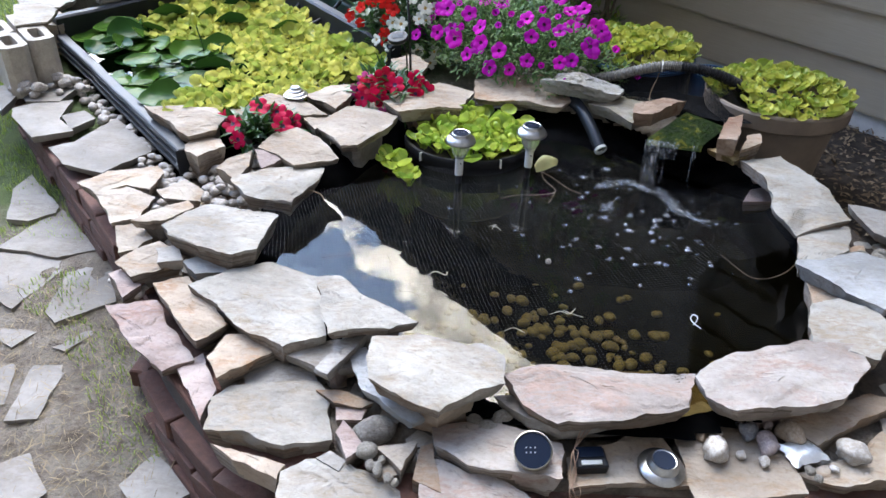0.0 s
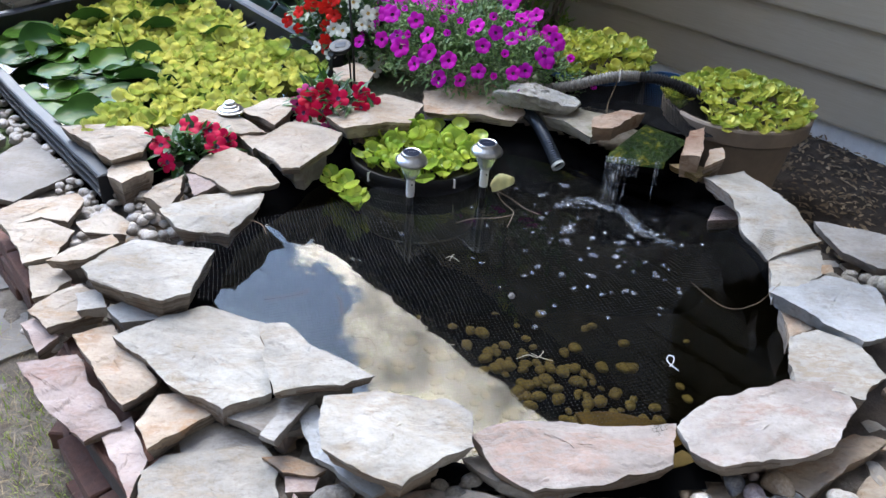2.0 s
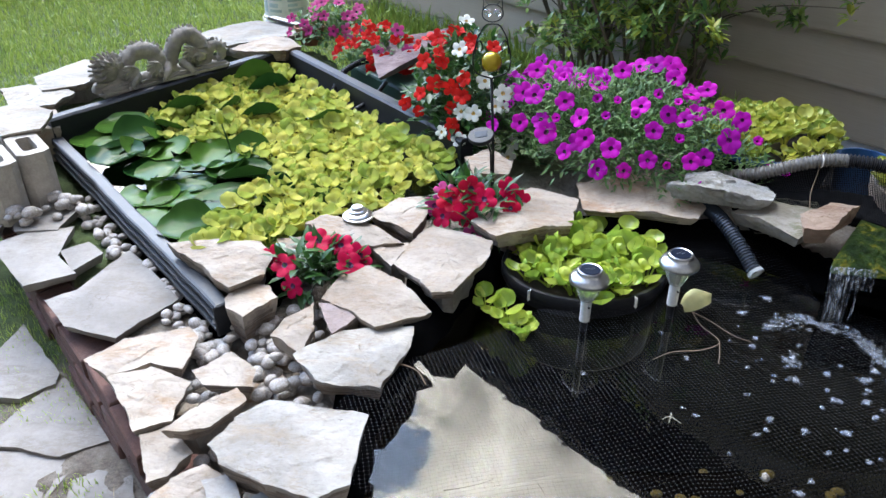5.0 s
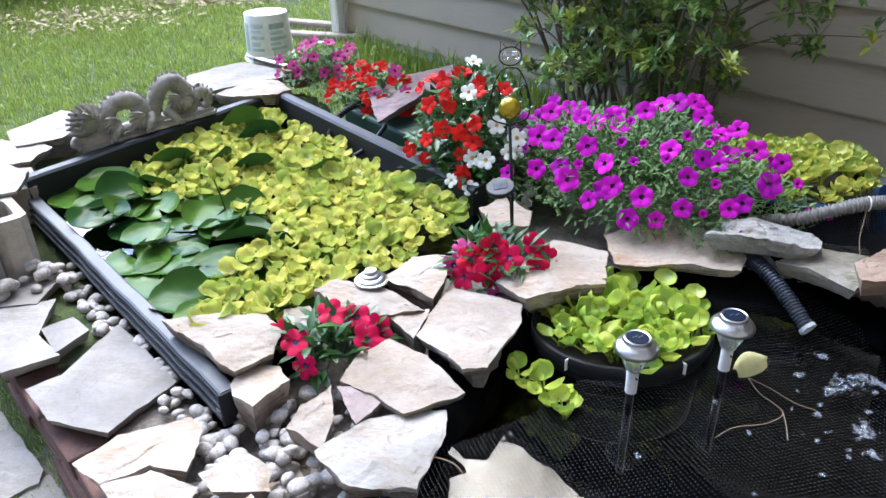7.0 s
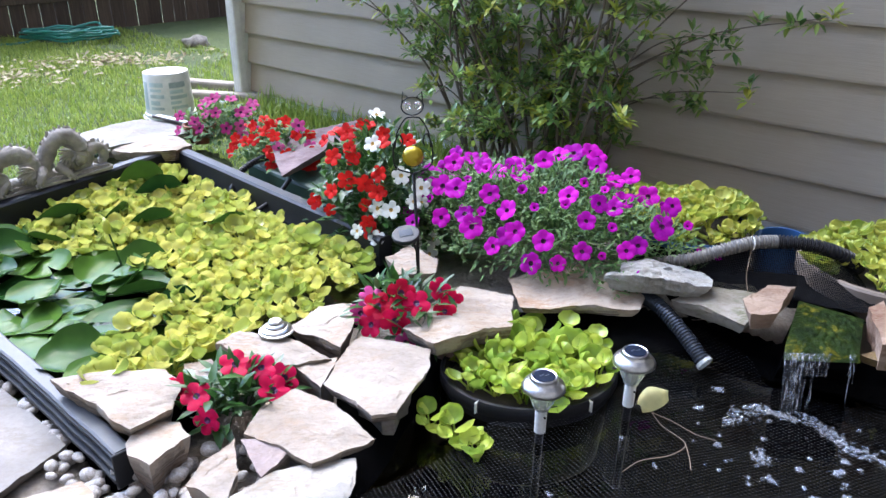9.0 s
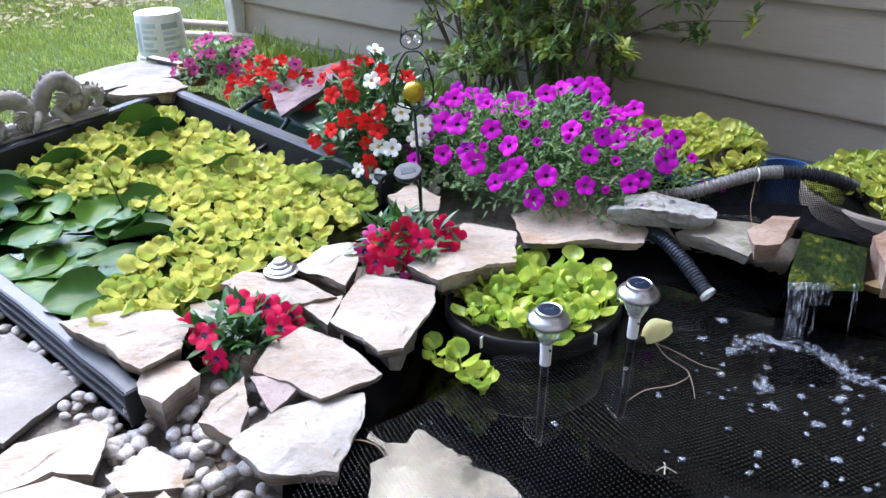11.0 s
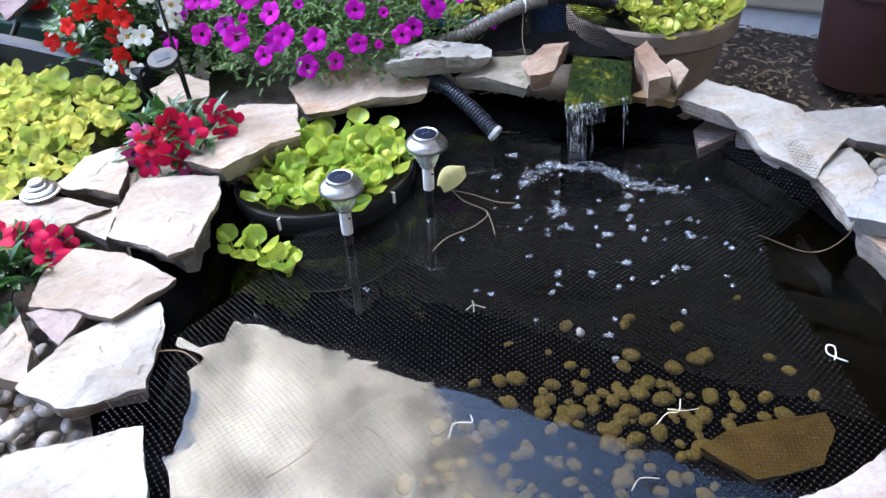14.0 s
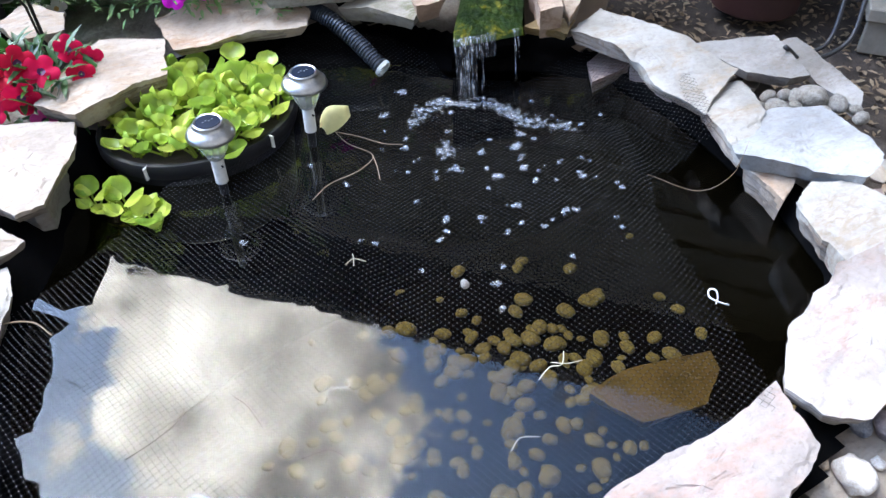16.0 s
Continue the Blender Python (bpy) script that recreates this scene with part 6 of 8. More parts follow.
def build_foil():
    """A crumpled flat scrap: a small sheet folded by sharp random creases."""
    rng = random.Random(12)
    creases = [(rng.uniform(0, 6.283), rng.uniform(-0.035, 0.035), rng.uniform(0.3, 1.0)) for _ in range(26)]
    verts, faces = [], []
    n = 44
    for j in range(n + 1):
        for i in range(n + 1):
            x, y = 0.078 * (i / n - 0.5), 0.060 * (j / n - 0.5)
            z = 0.0
            for a, c, k in creases:
                z += k * 0.0042 * abs(math.sin(40 * (x * math.cos(a) + y * math.sin(a) - c)))
            edge = max(abs(i / n - 0.5), abs(j / n - 0.5)) * 2
            z = 0.002 + 0.55 * (z - 0.018) * (1.25 - edge ** 2)
            verts.append((x * (1 - 0.15 * noise.noise((y * 70, 1, 0))), y * (1 - 0.2 * noise.noise((x * 70, 2, 0))), max(0.0, z)))
    for j in range(n):
        for i in range(n):
            k = j * (n + 1) + i
            faces.append((k, k + 1, k + n + 2, k + n + 1))
    solo("crumpled_foil", raw_mesh(verts, faces, M_FOIL, False), pose(0.759, 1.185, 0.303, 0, 0, 20), "crumpled scrap of silvery foil among the pebbles", "foil scrap")


build_foil()

# ---- netting over the pond ----
NET_EDGE = [(-0.43, 2.03), (-0.47, 1.86), (-0.46, 1.70), (-0.22, 1.61), (-0.06, 1.42), (0.15, 1.28), (0.42, 1.25), (0.545, 1.29), (0.60, 1.47), (0.66, 1.66),
            (0.74, 1.76), (0.92, 1.78), (1.00, 1.92), (1.02, 2.12), (0.96, 2.22), (0.82, 2.255), (0.66, 2.36), (0.67, 2.46), (0.60, 2.57), (0.42, 2.65), (0.31, 2.60), (0.30, 2.44), (0.24, 2.35), (0.10, 2.285),
            (-0.03, 2.30), (-0.20, 2.16)]


def net_z(x, y):
    """Taut at the height of the rim in front, sinking towards the tub and the waterfall, with slack folds."""
    z = NET - 0.055 * smoothstep(1.85, 2.25, y) - 0.02 * smoothstep(0.0, 0.9, x) * smoothstep(1.4, 2.0, y)
    side = 0.07 * smoothstep(0.80, 1.02, x) + 0.012 * smoothstep(-0.3, -0.46, x)
    fold = 0.013 * math.exp(-((x - 0.62 - 0.35 * (y - 1.5)) / 0.03) ** 2) + 0.010 * math.exp(-((x - 0.16 + 0.1 * (y - 1.8)) / 0.035) ** 2)
    side += 0.045 * smoothstep(2.40, 2.62, y)
    return z + side + fold * smoothstep(1.25, 1.6, y) + 0.008 * noise.noise((x * 5, y * 5, 7.0)) - 0.012 * smoothstep(0.1, 0.3, rim_distance(x, y, NET_EDGE))


def build_net():
    verts, faces, knots = [], [], []
    pitch, half, turn = 0.0090, 0.00022, radians(14)
    ca, sa = math.cos(turn), math.sin(turn)

    def world_of(a, b):
        wob = 0.010 * noise.noise((a * 4.5, b * 4.5, 1.0))
        wob2 = 0.010 * noise.noise((a * 4.5, b * 4.5, 5.0))
        return a * ca - b * sa + 0.3 + wob, a * sa + b * ca + 1.85 + wob2
    reach = 0.95
    n = int(reach / pitch)
    for way in (0, 1):
        for i in range(-n, n + 1):
            prev = None
            for j in range(-n, n + 1):
                a, b = (i * pitch, j * pitch) if way == 0 else (j * pitch, i * pitch)
                x, y = world_of(a, b)
                if not inside(x, y, NET_EDGE):
                    prev = None
                    continue
                z = net_z(x, y)
                wide = half
                ox, oy = (ca * wide, sa * wide) if way == 0 else (-sa * wide, ca * wide)
                k = len(verts)
                verts.extend(((x - ox, y - oy, z - half * 0.4), (x + ox, y + oy, z - half * 0.4), (x, y, z + half * 1.9)))
                if prev is not None:
                    faces.append((prev, k, k + 2, prev + 2))
                    faces.append((prev + 2, k + 2, k + 1, prev + 1))
                prev = k
                # a knot at every crossing
                if way == 0:
                    s = half * 3.1
                    knots.append((len(faces), 4))
                    q = len(verts)
                    verts.extend(((x - s, y - s, z + half), (x + s, y - s, z + half), (x + s, y + s, z + half), (x - s, y + s, z + half), (x, y, z + half * 4.4)))
                    faces.extend(((q, q + 1, q + 4), (q + 1, q + 2, q + 4), (q + 2, q + 3, q + 4), (q + 3, q, q + 4)))
    me = raw_mesh(verts, faces, M_NET, True)
    me.materials.append(M_KNOT)
    index = [0] * len(faces)
    for start, count in knots:
        index[start:start + count] = [1] * count
    me.polygons.foreach_set("material_index", index)
    solo("pond_netting", me, Matrix(), "fine black mesh netting stretched over the pond", "netting", kind="stuff")


build_net()


# bits lying on the net
def on_net(name, pts, r, mat, label, category):
    cord(name, [(x, y, net_z(x, y) + dz + r) for x, y, dz in pts], r, mat, label, category, "litter on the netting", 6, 6)


M_STRAW = plain_mat("pale_straw", (0.55, 0.50, 0.36), 0.8, 0, 60, 0.1)
M_CORD = plain_mat("white_cord", (0.75, 0.75, 0.72), 0.6, 0, 60, 0.05)
on_net("cord_loop", [(0.594, 1.462, 0), (0.602, 1.468, 0.004), (0.605, 1.477, 0.010), (0.597, 1.483, 0.012), (0.591, 1.476, 0.008), (0.596, 1.465, 0.003), (0.609, 1.450, 0)], 0.0012, M_CORD, "white looped cord end tied to the netting", "cord")
on_net("straw", [(0.285, 1.500, 0), (0.31, 1.508, 0.004), (0.33, 1.505, 0.0), (0.345, 1.520, 0.006)], 0.0007, M_STRAW, "curled pale straw caught on the netting", "straw")
on_net("straw", [(0.318, 1.516, 0.002), (0.335, 1.500, 0.004), (0.36, 1.495, 0.0)], 0.0006, M_STRAW, "curled pale straw caught on the netting", "straw")
on_net("straw", [(0.15, 1.855, 0), (0.166, 1.858, 0.004), (0.185, 1.85, 0)], 0.0006, M_STRAW, "pale forked straw caught on the netting", "straw")
on_net("straw", [(0.16, 1.845, 0), (0.168, 1.862, 0.004), (0.172, 1.875, 0)], 0.0007, M_STRAW, "pale forked straw caught on the netting", "straw")
on_net("straw", [(0.18, 1.42, 0), (0.20, 1.428, 0.003), (0.225, 1.418, 0)], 0.0007, M_STRAW, "curled pale straw caught on the netting", "straw")
on_net("straw", [(0.00, 1.62, 0), (0.02, 1.64, 0.003), (0.045, 1.632, 0), (0.05, 1.645, 0)], 0.0008, M_STRAW, "pale straw caught on the netting", "straw")
on_net("straw", [(-0.10, 1.70, 0), (-0.09, 1.67, 0.002), (-0.085, 1.63, 0)], 0.0008, M_TWIG, "thin dry stem lying on the netting", "twig")
on_net("twig", [(-0.26, 1.68, 0), (-0.22, 1.685, 0.002), (-0.18, 1.70, 0.002), (-0.165, 1.72, 0)], 0.0008, M_TWIG, "thin dark stem lying on the netting", "twig")
on_net("twig", [(-0.06, 1.56, 0), (-0.02, 1.55, 0.002), (-0.005, 1.51, 0.002), (-0.012, 1.47, 0)], 0.0008, M_TWIG, "thin dark stem lying on the netting", "twig")
on_net("twig", [(-0.40, 2.02, 0.01), (-0.36, 2.03, 0.012), (-0.32, 2.01, 0.01), (-0.30, 1.97, 0)], 0.0012, M_TWIG, "dry reddish stem by the pond edge", "twig")
on_net("twig", [(0.19, 2.09, 0.0), (0.24, 2.12, 0.002), (0.31, 2.13, 0.004), (0.36, 2.17, 0.004), (0.33, 2.22, 0.01), (0.32, 2.26, 0.02)], 0.0009, M_TWIG, "dry branching stem trailing over the netting", "twig")
on_net("twig", [(0.32, 2.26, 0.02), (0.36, 2.24, 0.01), (0.40, 2.20, 0.006), (0.44, 2.19, 0.0)], 0.0009, M_TWIG, "dry branching stem trailing over the netting", "twig")
on_net("twig", [(0.36, 2.17, 0.004), (0.345, 2.12, 0.004), (0.33, 2.08, 0.0)], 0.0008, M_TWIG, "dry branching stem trailing over the netting", "twig")
on_net("twig", [(0.74, 1.775, 0.0), (0.80, 1.70, -0.01), (0.86, 1.68, 0.0), (0.91, 1.70, 0.02)], 0.0005, M_TWIG, "thin stem hanging over the open water", "twig")
pebble(WHITE_PEBBLES[0], 0.300, 1.722, net_z(0.300, 1.722), 0.009, 70, "small white chip lying on the netting", "litter on the netting")

# cast-off yellow leaf on the net beside the stake light
def build_yellow_leaf():
    bm = bmesh.new()
    rows = []
    for i in range(9):
        s = i / 8
        w = 0.028 * math.sin(math.pi * min(1, 0.06 + s * 0.94)) ** 0.55
        rows.append([bm.verts.new((w * t, s * 0.075, 0.020 * math.sin(math.pi * s) + 0.016 * (1 - t * t) + 0.003 * noise.noise((s * 5, t * 3, 2)))) for t in (-1, -0.5, 0, 0.5, 1)])
    for a, b in zip(rows, rows[1:]):
        for k in range(4):
            bm.faces.new((a[k], a[k + 1], b[k + 1], b[k]))
    m = leaf_mat("withered_yellow_leaf", (0.62, 0.57, 0.28), (0.54, 0.48, 0.22), 0.6, 0.25)
    solo("fallen_leaf", mesh_of(bm, m, True), pose(0.305, 2.290, net_z(0.31, 2.26) + 0.010, 18, 20, -72), "withered pale yellow leaf beside the stake light", "leaf")


build_yellow_leaf()


# ---- foam and the falling water ----
def add_bubble(bm, x, y, z, r, n=7):
    rows = []
    for k in range(3):
        a = k * math.pi / 2 / 3
        rows.append([bm.verts.new((x + r * math.cos(a) * math.cos(2 * math.pi * i / n), y + r * math.cos(a) * math.sin(2 * math.pi * i / n), z + r * 0.75 * math.sin(a))) for i in range(n)])
    top = bm.verts.new((x, y, z + r * 0.75))
    for a, b in zip(rows, rows[1:]):
        for i in range(n):
            bm.faces.new((a[i], a[(i + 1) % n], b[(i + 1) % n], b[i]))
    for i in range(n):
        bm.faces.new((rows[-1][i], rows[-1][(i + 1) % n], top))


def foam_patch(points, width, count, seed, label="white foam of small bubbles on the water"):
    rng = random.Random(seed)
    line = spline([(x, y, 0) for x, y in points], 10)
    verts_bm = bmesh.new()
    for k in range(int(count * 0.6) + 1):
        p = line[rng.randrange(len(line))]
        w = width * (0.5 + 0.5 * noise.noise((p.x * 20, p.y * 20, seed)))
        add_bubble(verts_bm, p.x + rng.gauss(0, w), p.y + rng.gauss(0, w), WATER + 0.0008, rng.uniform(0.0022, 0.0056))
    solo("foam", mesh_of(verts_bm, M_FOAM, True), Matrix(), label, "foam", "foam patches", kind="stuff")


foam_patch([(0.604, 2.302), (0.640, 2.262), (0.690, 2.235), (0.712, 2.185)], 0.022, 330, 1)
foam_patch([(0.712, 2.185), (0.715, 2.144), (0.744, 2.099), (0.787, 2.063)], 0.019, 300, 2)
foam_patch([(0.604, 2.302), (0.560, 2.285), (0.500, 2.255)], 0.020, 190, 3)
for k, (x, y, wide, count) in enumerate([(0.544, 2.384, 0.013, 70), (0.458, 2.320, 0.009, 36), (0.514, 2.132, 0.017, 100), (0.571, 2.086, 0.008, 36), (0.645, 2.062, 0.012, 64), (0.554, 1.998, 0.011, 56), (0.614, 1.993, 0.011, 50), (0.610, 1.947, 0.007, 24),
                                         (0.701, 1.911, 0.009, 34), (0.533, 1.904, 0.010, 40), (0.455, 1.910, 0.007, 24), (0.441, 2.186, 0.009, 34), (0.398, 1.943, 0.006, 18), (0.606, 1.840, 0.007, 22), (0.496, 2.068, 0.008, 30), (0.681, 2.094, 0.010, 44)]):
    foam_patch([(x, y), (x + 0.006, y + 0.002)], wide, count, 10 + k, "floating cluster of bubbles on the water")
rng = random.Random(21)
for k in range(60):
    for _ in range(30):
        x, y = rng.gauss(0.55, 0.20), rng.gauss(2.02, 0.17)
        if inside(x, y, POND) and rim_distance(x, y, POND) > 0.08:
            break
    foam_patch([(x, y), (x + 0.003, y + 0.001)], rng.uniform(0.002, 0.006), rng.randrange(1, 14), 40 + k, "floating cluster of bubbles on the water")

SPILL = [(0.808, 2.524), (0.909, 2.410), (0.795, 2.262), (0.635, 2.300)]


def build_spillway():
    s = thing("waterfall_spillway", Matrix(), "moss-covered spillway lip that spills water into the pond", "waterfall")
    bm = bmesh.new()
    low = [bm.verts.new((x, y, 0.27)) for x, y in [(0.82, 2.58), (0.96, 2.46), (0.86, 2.40), (0.72, 2.44)]]
    mid = [bm.verts.new((x, y, 0.410)) for x, y in SPILL]
    top = [bm.verts.new((x, y, 0.432)) for x, y in SPILL]
    for a, b in ((low, mid), (mid, top)):
        for k in range(4):
            bm.faces.new((a[k], a[(k + 1) % 4], b[(k + 1) % 4], b[k]))
    bm.faces.new(top)
    bmesh.ops.recalc_face_normals(bm, faces=bm.faces[:])
    tray = part("tray", mesh_of(bm, M_LINER), s, None, "black liner-covered tray")
    verts, faces = [], []
    n = 60
    a, b, c, d = [Vector((*p, 0)) for p in (SPILL[3], SPILL[2], SPILL[1], SPILL[0])]
    for j in range(n + 1):
        for i in range(n + 1):
            p = a.lerp(b, i / n).lerp(d.lerp(c, i / n), j / n)
            edge = min(i, n - i, j, n - j) / n
            h = 0.450 + 0.012 * abs(noise.noise((p.x * 40, p.y * 40, 0))) * min(1, edge * 7) + 0.008 * abs(noise.noise((p.x * 110, p.y * 110, 3))) * min(1, edge * 9) - 0.014 * max(0.0, 1 - j / 5) ** 2
            p = p + Vector((-0.25, -0.95, 0)) * 0.012 * max(0.0, 1 - j / 5)
            verts.append((p.x, p.y, h))
    for j in range(n):
        for i in range(n):
            k = j * (n + 1) + i
            faces.append((k, k + 1, k + n + 2, k + n + 1))
    m, nt, bs = node_mat("yellow_green_moss")
    v = coords(nt)
    n1 = noise_tex(nt, v, 28.0, 6, 0.7, 0.6)
    nt.links.new(ramp(nt, n1, ((0.38, (0.004, 0.011, 0.002)), (0.56, (0.014, 0.028, 0.003)), (0.66, (0.11, 0.095, 0.008)), (0.74, (0.22, 0.16, 0.02)))), bs.inputs["Base Color"])
    bs.inputs["Roughness"].default_value = 0.5
    bs.inputs["Specular IOR Level"].default_value = 0.08
    bump(nt, bs, noise_tex(nt, v, 120.0, 5, 0.7), 0.8, 0.008)
    part("moss", raw_mesh(verts, faces, m, True), tray, None, "wet yellow-green moss")
    rng = random.Random(17)
    lip0, lip1 = Vector((*SPILL[3], 0)), Vector((*SPILL[2], 0))
    out = Vector((-0.25, -0.95, 0)).normalized()
    fm, ft, fb = node_mat("falling_water_film")
    fb.inputs["Base Color"].default_value = lin(0.82, 0.86, 0.90)
    fb.inputs["Roughness"].default_value = 0.15
    clear = ft.nodes.new("ShaderNodeBsdfTransparent")
    blend = ft.nodes.new("ShaderNodeMixShader")
    streaks = noise_tex(ft, coords(ft, False, (60.0, 60.0, 2.2)), 3.0, 4, 0.6, 0.3)
    ft.links.new(ramp(ft, streaks, ((0.47, (0.01, 0.01, 0.01)), (0.60, (0.15, 0.15, 0.15)), (0.74, (0.45, 0.45, 0.45)))), blend.inputs[0])
    ft.links.new(clear.outputs[0], blend.inputs[1])
    ft.links.new(fb.outputs[0], blend.inputs[2])
    ft.links.new(blend.outputs[0], ft.nodes["Material Output"].inputs["Surface"])
    # two thin curtains that spill over the lip, and single threads beside them
    for t0, t1, drop, wave in ((0.0, 0.22, 1.0, 0.0), (0.04, 0.34, 0.96, 2.0), (0.20, 0.62, 0.55, 5.0)):
        fv, ff = [], []
        nx, nz = 30, 16
        for j in range(nz + 1):
            q = j / nz * drop
            for i in range(nx + 1):
                p = lip0.lerp(lip1, t0 + (t1 - t0) * (i / nx * (1 - 0.25 * q) + 0.06 * q))
                p = p + out * (0.006 + 0.034 * q + 0.004 * noise.noise((i * 0.5, q * 1.5, wave)))
                fv.append((p.x, p.y, 0.452 - 0.150 * q * q - 0.003 * q))
        for j in range(nz):
            for i in range(nx):
                k = j * (nx + 1) + i
                ff.append((k, k + 1, k + nx + 2, k + nx + 1))
        part("water_curtain", raw_mesh(fv, ff, fm, True), s, None, "thin streaked curtain of falling water")
    for k in range(16):
        t = rng.choice((rng.uniform(0.01, 0.12), rng.uniform(0.05, 0.48), rng.uniform(0.85, 0.92)))
        p = lip0.lerp(lip1, t)
        w, lenk = rng.uniform(0.0007, 0.0019), rng.uniform(0.55, 1.0)
        line = []
        for j in range(11):
            q = j / 10 * lenk
            line.append(p + out * (0.006 + 0.034 * q) + Vector((0.005 * noise.noise((k, q * 5, 0)), 0, 0.452 - 0.150 * q * q - 0.004 * q)))
        fall = bmesh.new()
        add_tube(fall, line, lambda s, w=w: w * (1 - 0.45 * s) * (1 + 0.6 * noise.noise((s * 9, w * 900, 1))), 6)
        part("water_stream", mesh_of(fall, fm, True), s)
    return s


build_spillway()


# ---- corrugated pipes ----
def corrugated(name, points, radius, pitch, mat, label, depth=0.12, per=40):
    line = spline(points, per)
    total = sum((b - a).length for a, b in zip(line, line[1:]))
    bm = bmesh.new()
    add_tube(bm, line, lambda t: radius * (1 + depth * (1 if math.sin(2 * math.pi * t * total / pitch) > 0 else -1)), 18)
    return mesh_of(bm, mat, True, 40)


pipe = thing("outlet_pipe", Matrix(), "black corrugated outlet pipe jutting over the pond", "pipe")
part("hose", corrugated("hose", [(0.445, 2.66, 0.425), (0.470, 2.60, 0.420), (0.500, 2.52, 0.388), (0.526, 2.445, 0.346)], 0.0190, 0.0075, plain_mat("wet_black_hose", (0.03, 0.036, 0.046), 0.16, 0, 50, 0.2), "", 0.09, 80), pipe)
part("end_ring", mesh_of(lathe_bm([(0.016, 0.0), (0.0215, 0.0), (0.0215, 0.009), (0.016, 0.009), (0.016, 0.0)], 28), M_LENS, True, 40), pipe,
     look((0.527, 2.443, 0.345), (0.49, 2.525, 0.388)), "clear plastic end ring")

hose = thing("filter_hose", Matrix(), "grey and black corrugated hose arching into the big pot", "hose")
part("grey_length", corrugated("a", [(0.50, 2.78, 0.455), (0.585, 2.70, 0.50), (0.66, 2.67, 0.535), (0.74, 2.66, 0.556), (0.80, 2.645, 0.562)], 0.0165, 0.010, M_HOSE_GREY, ""), hose)
part("black_length", corrugated("b", [(0.80, 2.645, 0.562), (0.86, 2.62, 0.562), (0.92, 2.60, 0.55), (0.985, 2.60, 0.52), (1.03, 2.62, 0.48)], 0.0168, 0.010, M_BLACK, ""), hose, None, "black corrugated end")
part("tie", mesh_of(lathe_bm([(0.0185, 0.0), (0.0195, 0.002), (0.0185, 0.004)], 20), M_CORD, True), hose, pose(0.735, 2.66, 0.555, 0, 90, -8))
cord("cord", [(0.735, 2.66, 0.58), (0.725, 2.64, 0.53), (0.70, 2.60, 0.49), (0.69, 2.565, 0.462)], 0.0012, M_TWIG, "thin cord hanging from the hose", "cord")


def build_mesh_hood():
    """Fine black netting draped from the hose over the mouth of the big pot."""
    verts, faces = [], []
    top = spline([(0.56, 2.72, 0.49), (0.66, 2.67, 0.53), (0.80, 2.645, 0.555), (0.92, 2.60, 0.545), (1.02, 2.62, 0.48)], 24)
    low = spline([(0.60, 2.62, 0.43), (0.70, 2.57, 0.44), (0.80, 2.53, 0.45), (0.89, 2.44, 0.46), (0.98, 2.40, 0.47)], 24)
    n = 34
    count = len(top)
    def at(i, j):
        p = top[i].lerp(low[i], j / n)
        return p + Vector((0, 0, -0.016 * math.sin(math.pi * j / n) + 0.004 * noise.noise((i * 0.2, j * 0.2, 0))))
    w = 0.0010
    for i in range(0, count, 1):
        for j in range(n):
            a, b = at(i, j), at(i, j + 1)
            k = len(verts)
            o = Vector((w, 0, 0))
            verts.extend((a - o, a + o, b + o, b - o))
            faces.append((k, k + 1, k + 2, k + 3))
    for j in range(n + 1):
        for i in range(count - 1):
            a, b = at(i, j), at(i + 1, j)
            k = len(verts)
            o = Vector((0, w, w * 0.5))
            verts.extend((a - o, a + o, b + o, b - o))
            faces.append((k, k + 1, k + 2, k + 3))
    solo("hood_netting", raw_mesh([tuple(v) for v in verts], faces, M_NET), Matrix(), "black netting draped over the filter pot", "netting", kind="stuff")


build_mesh_hood()


def build_hood_liner():
    """A flap of black liner that lines the channel below the hood netting."""
    top = spline([(0.54, 2.76, 0.40), (0.66, 2.71, 0.44), (0.80, 2.685, 0.455), (0.92, 2.64, 0.45), (1.00, 2.64, 0.42)], 8)
    low = spline([(0.59, 2.62, 0.36), (0.70, 2.57, 0.40), (0.80, 2.535, 0.425), (0.89, 2.45, 0.43), (0.96, 2.42, 0.42)], 8)
    bm = bmesh.new()
    rows = []
    for k in range(9):
        rows.append([bm.verts.new(a.lerp(b, k / 8) + Vector((0, 0, 0.008 * noise.noise((i * 0.4, k * 0.5, 3)) - 0.02 * math.sin(math.pi * k / 8)))) for i, (a, b) in enumerate(zip(top, low))])
    for a, b in zip(rows, rows[1:]):
        for i in range(len(a) - 1):
            bm.faces.new((a[i], a[i + 1], b[i + 1], b[i]))
    solo("liner_flap", mesh_of(bm, M_LINER, True), Matrix(), "flap of black liner under the draped netting", "pond liner")


build_hood_liner()


# ---- pots and tubs ----
def build_big_pot():
    p = thing("planter_pot", pose(1.13, 2.62, 0.19), "large taupe plastic pot heaped with golden-leaved plants", "plant pot")
    prof = [(0.0, 0.0), (0.165, 0.0), (0.172, 0.006), (0.205, 0.235), (0.212, 0.240), (0.230, 0.245), (0.236, 0.252), (0.238, 0.298), (0.234, 0.304), (0.222, 0.304), (0.218, 0.298), (0.206, 0.25)]
    pot = part("body", mesh_of(lathe_bm(prof, 64), M_POT, True, 35), p)
    part("soil", mesh_of(lathe_bm([(0.0, 0.262), (0.10, 0.265), (0.212, 0.258)], 40), M_SOIL_AND_GAP_SHADE, True), pot, None, "dark wet soil")
    return p


build_big_pot()


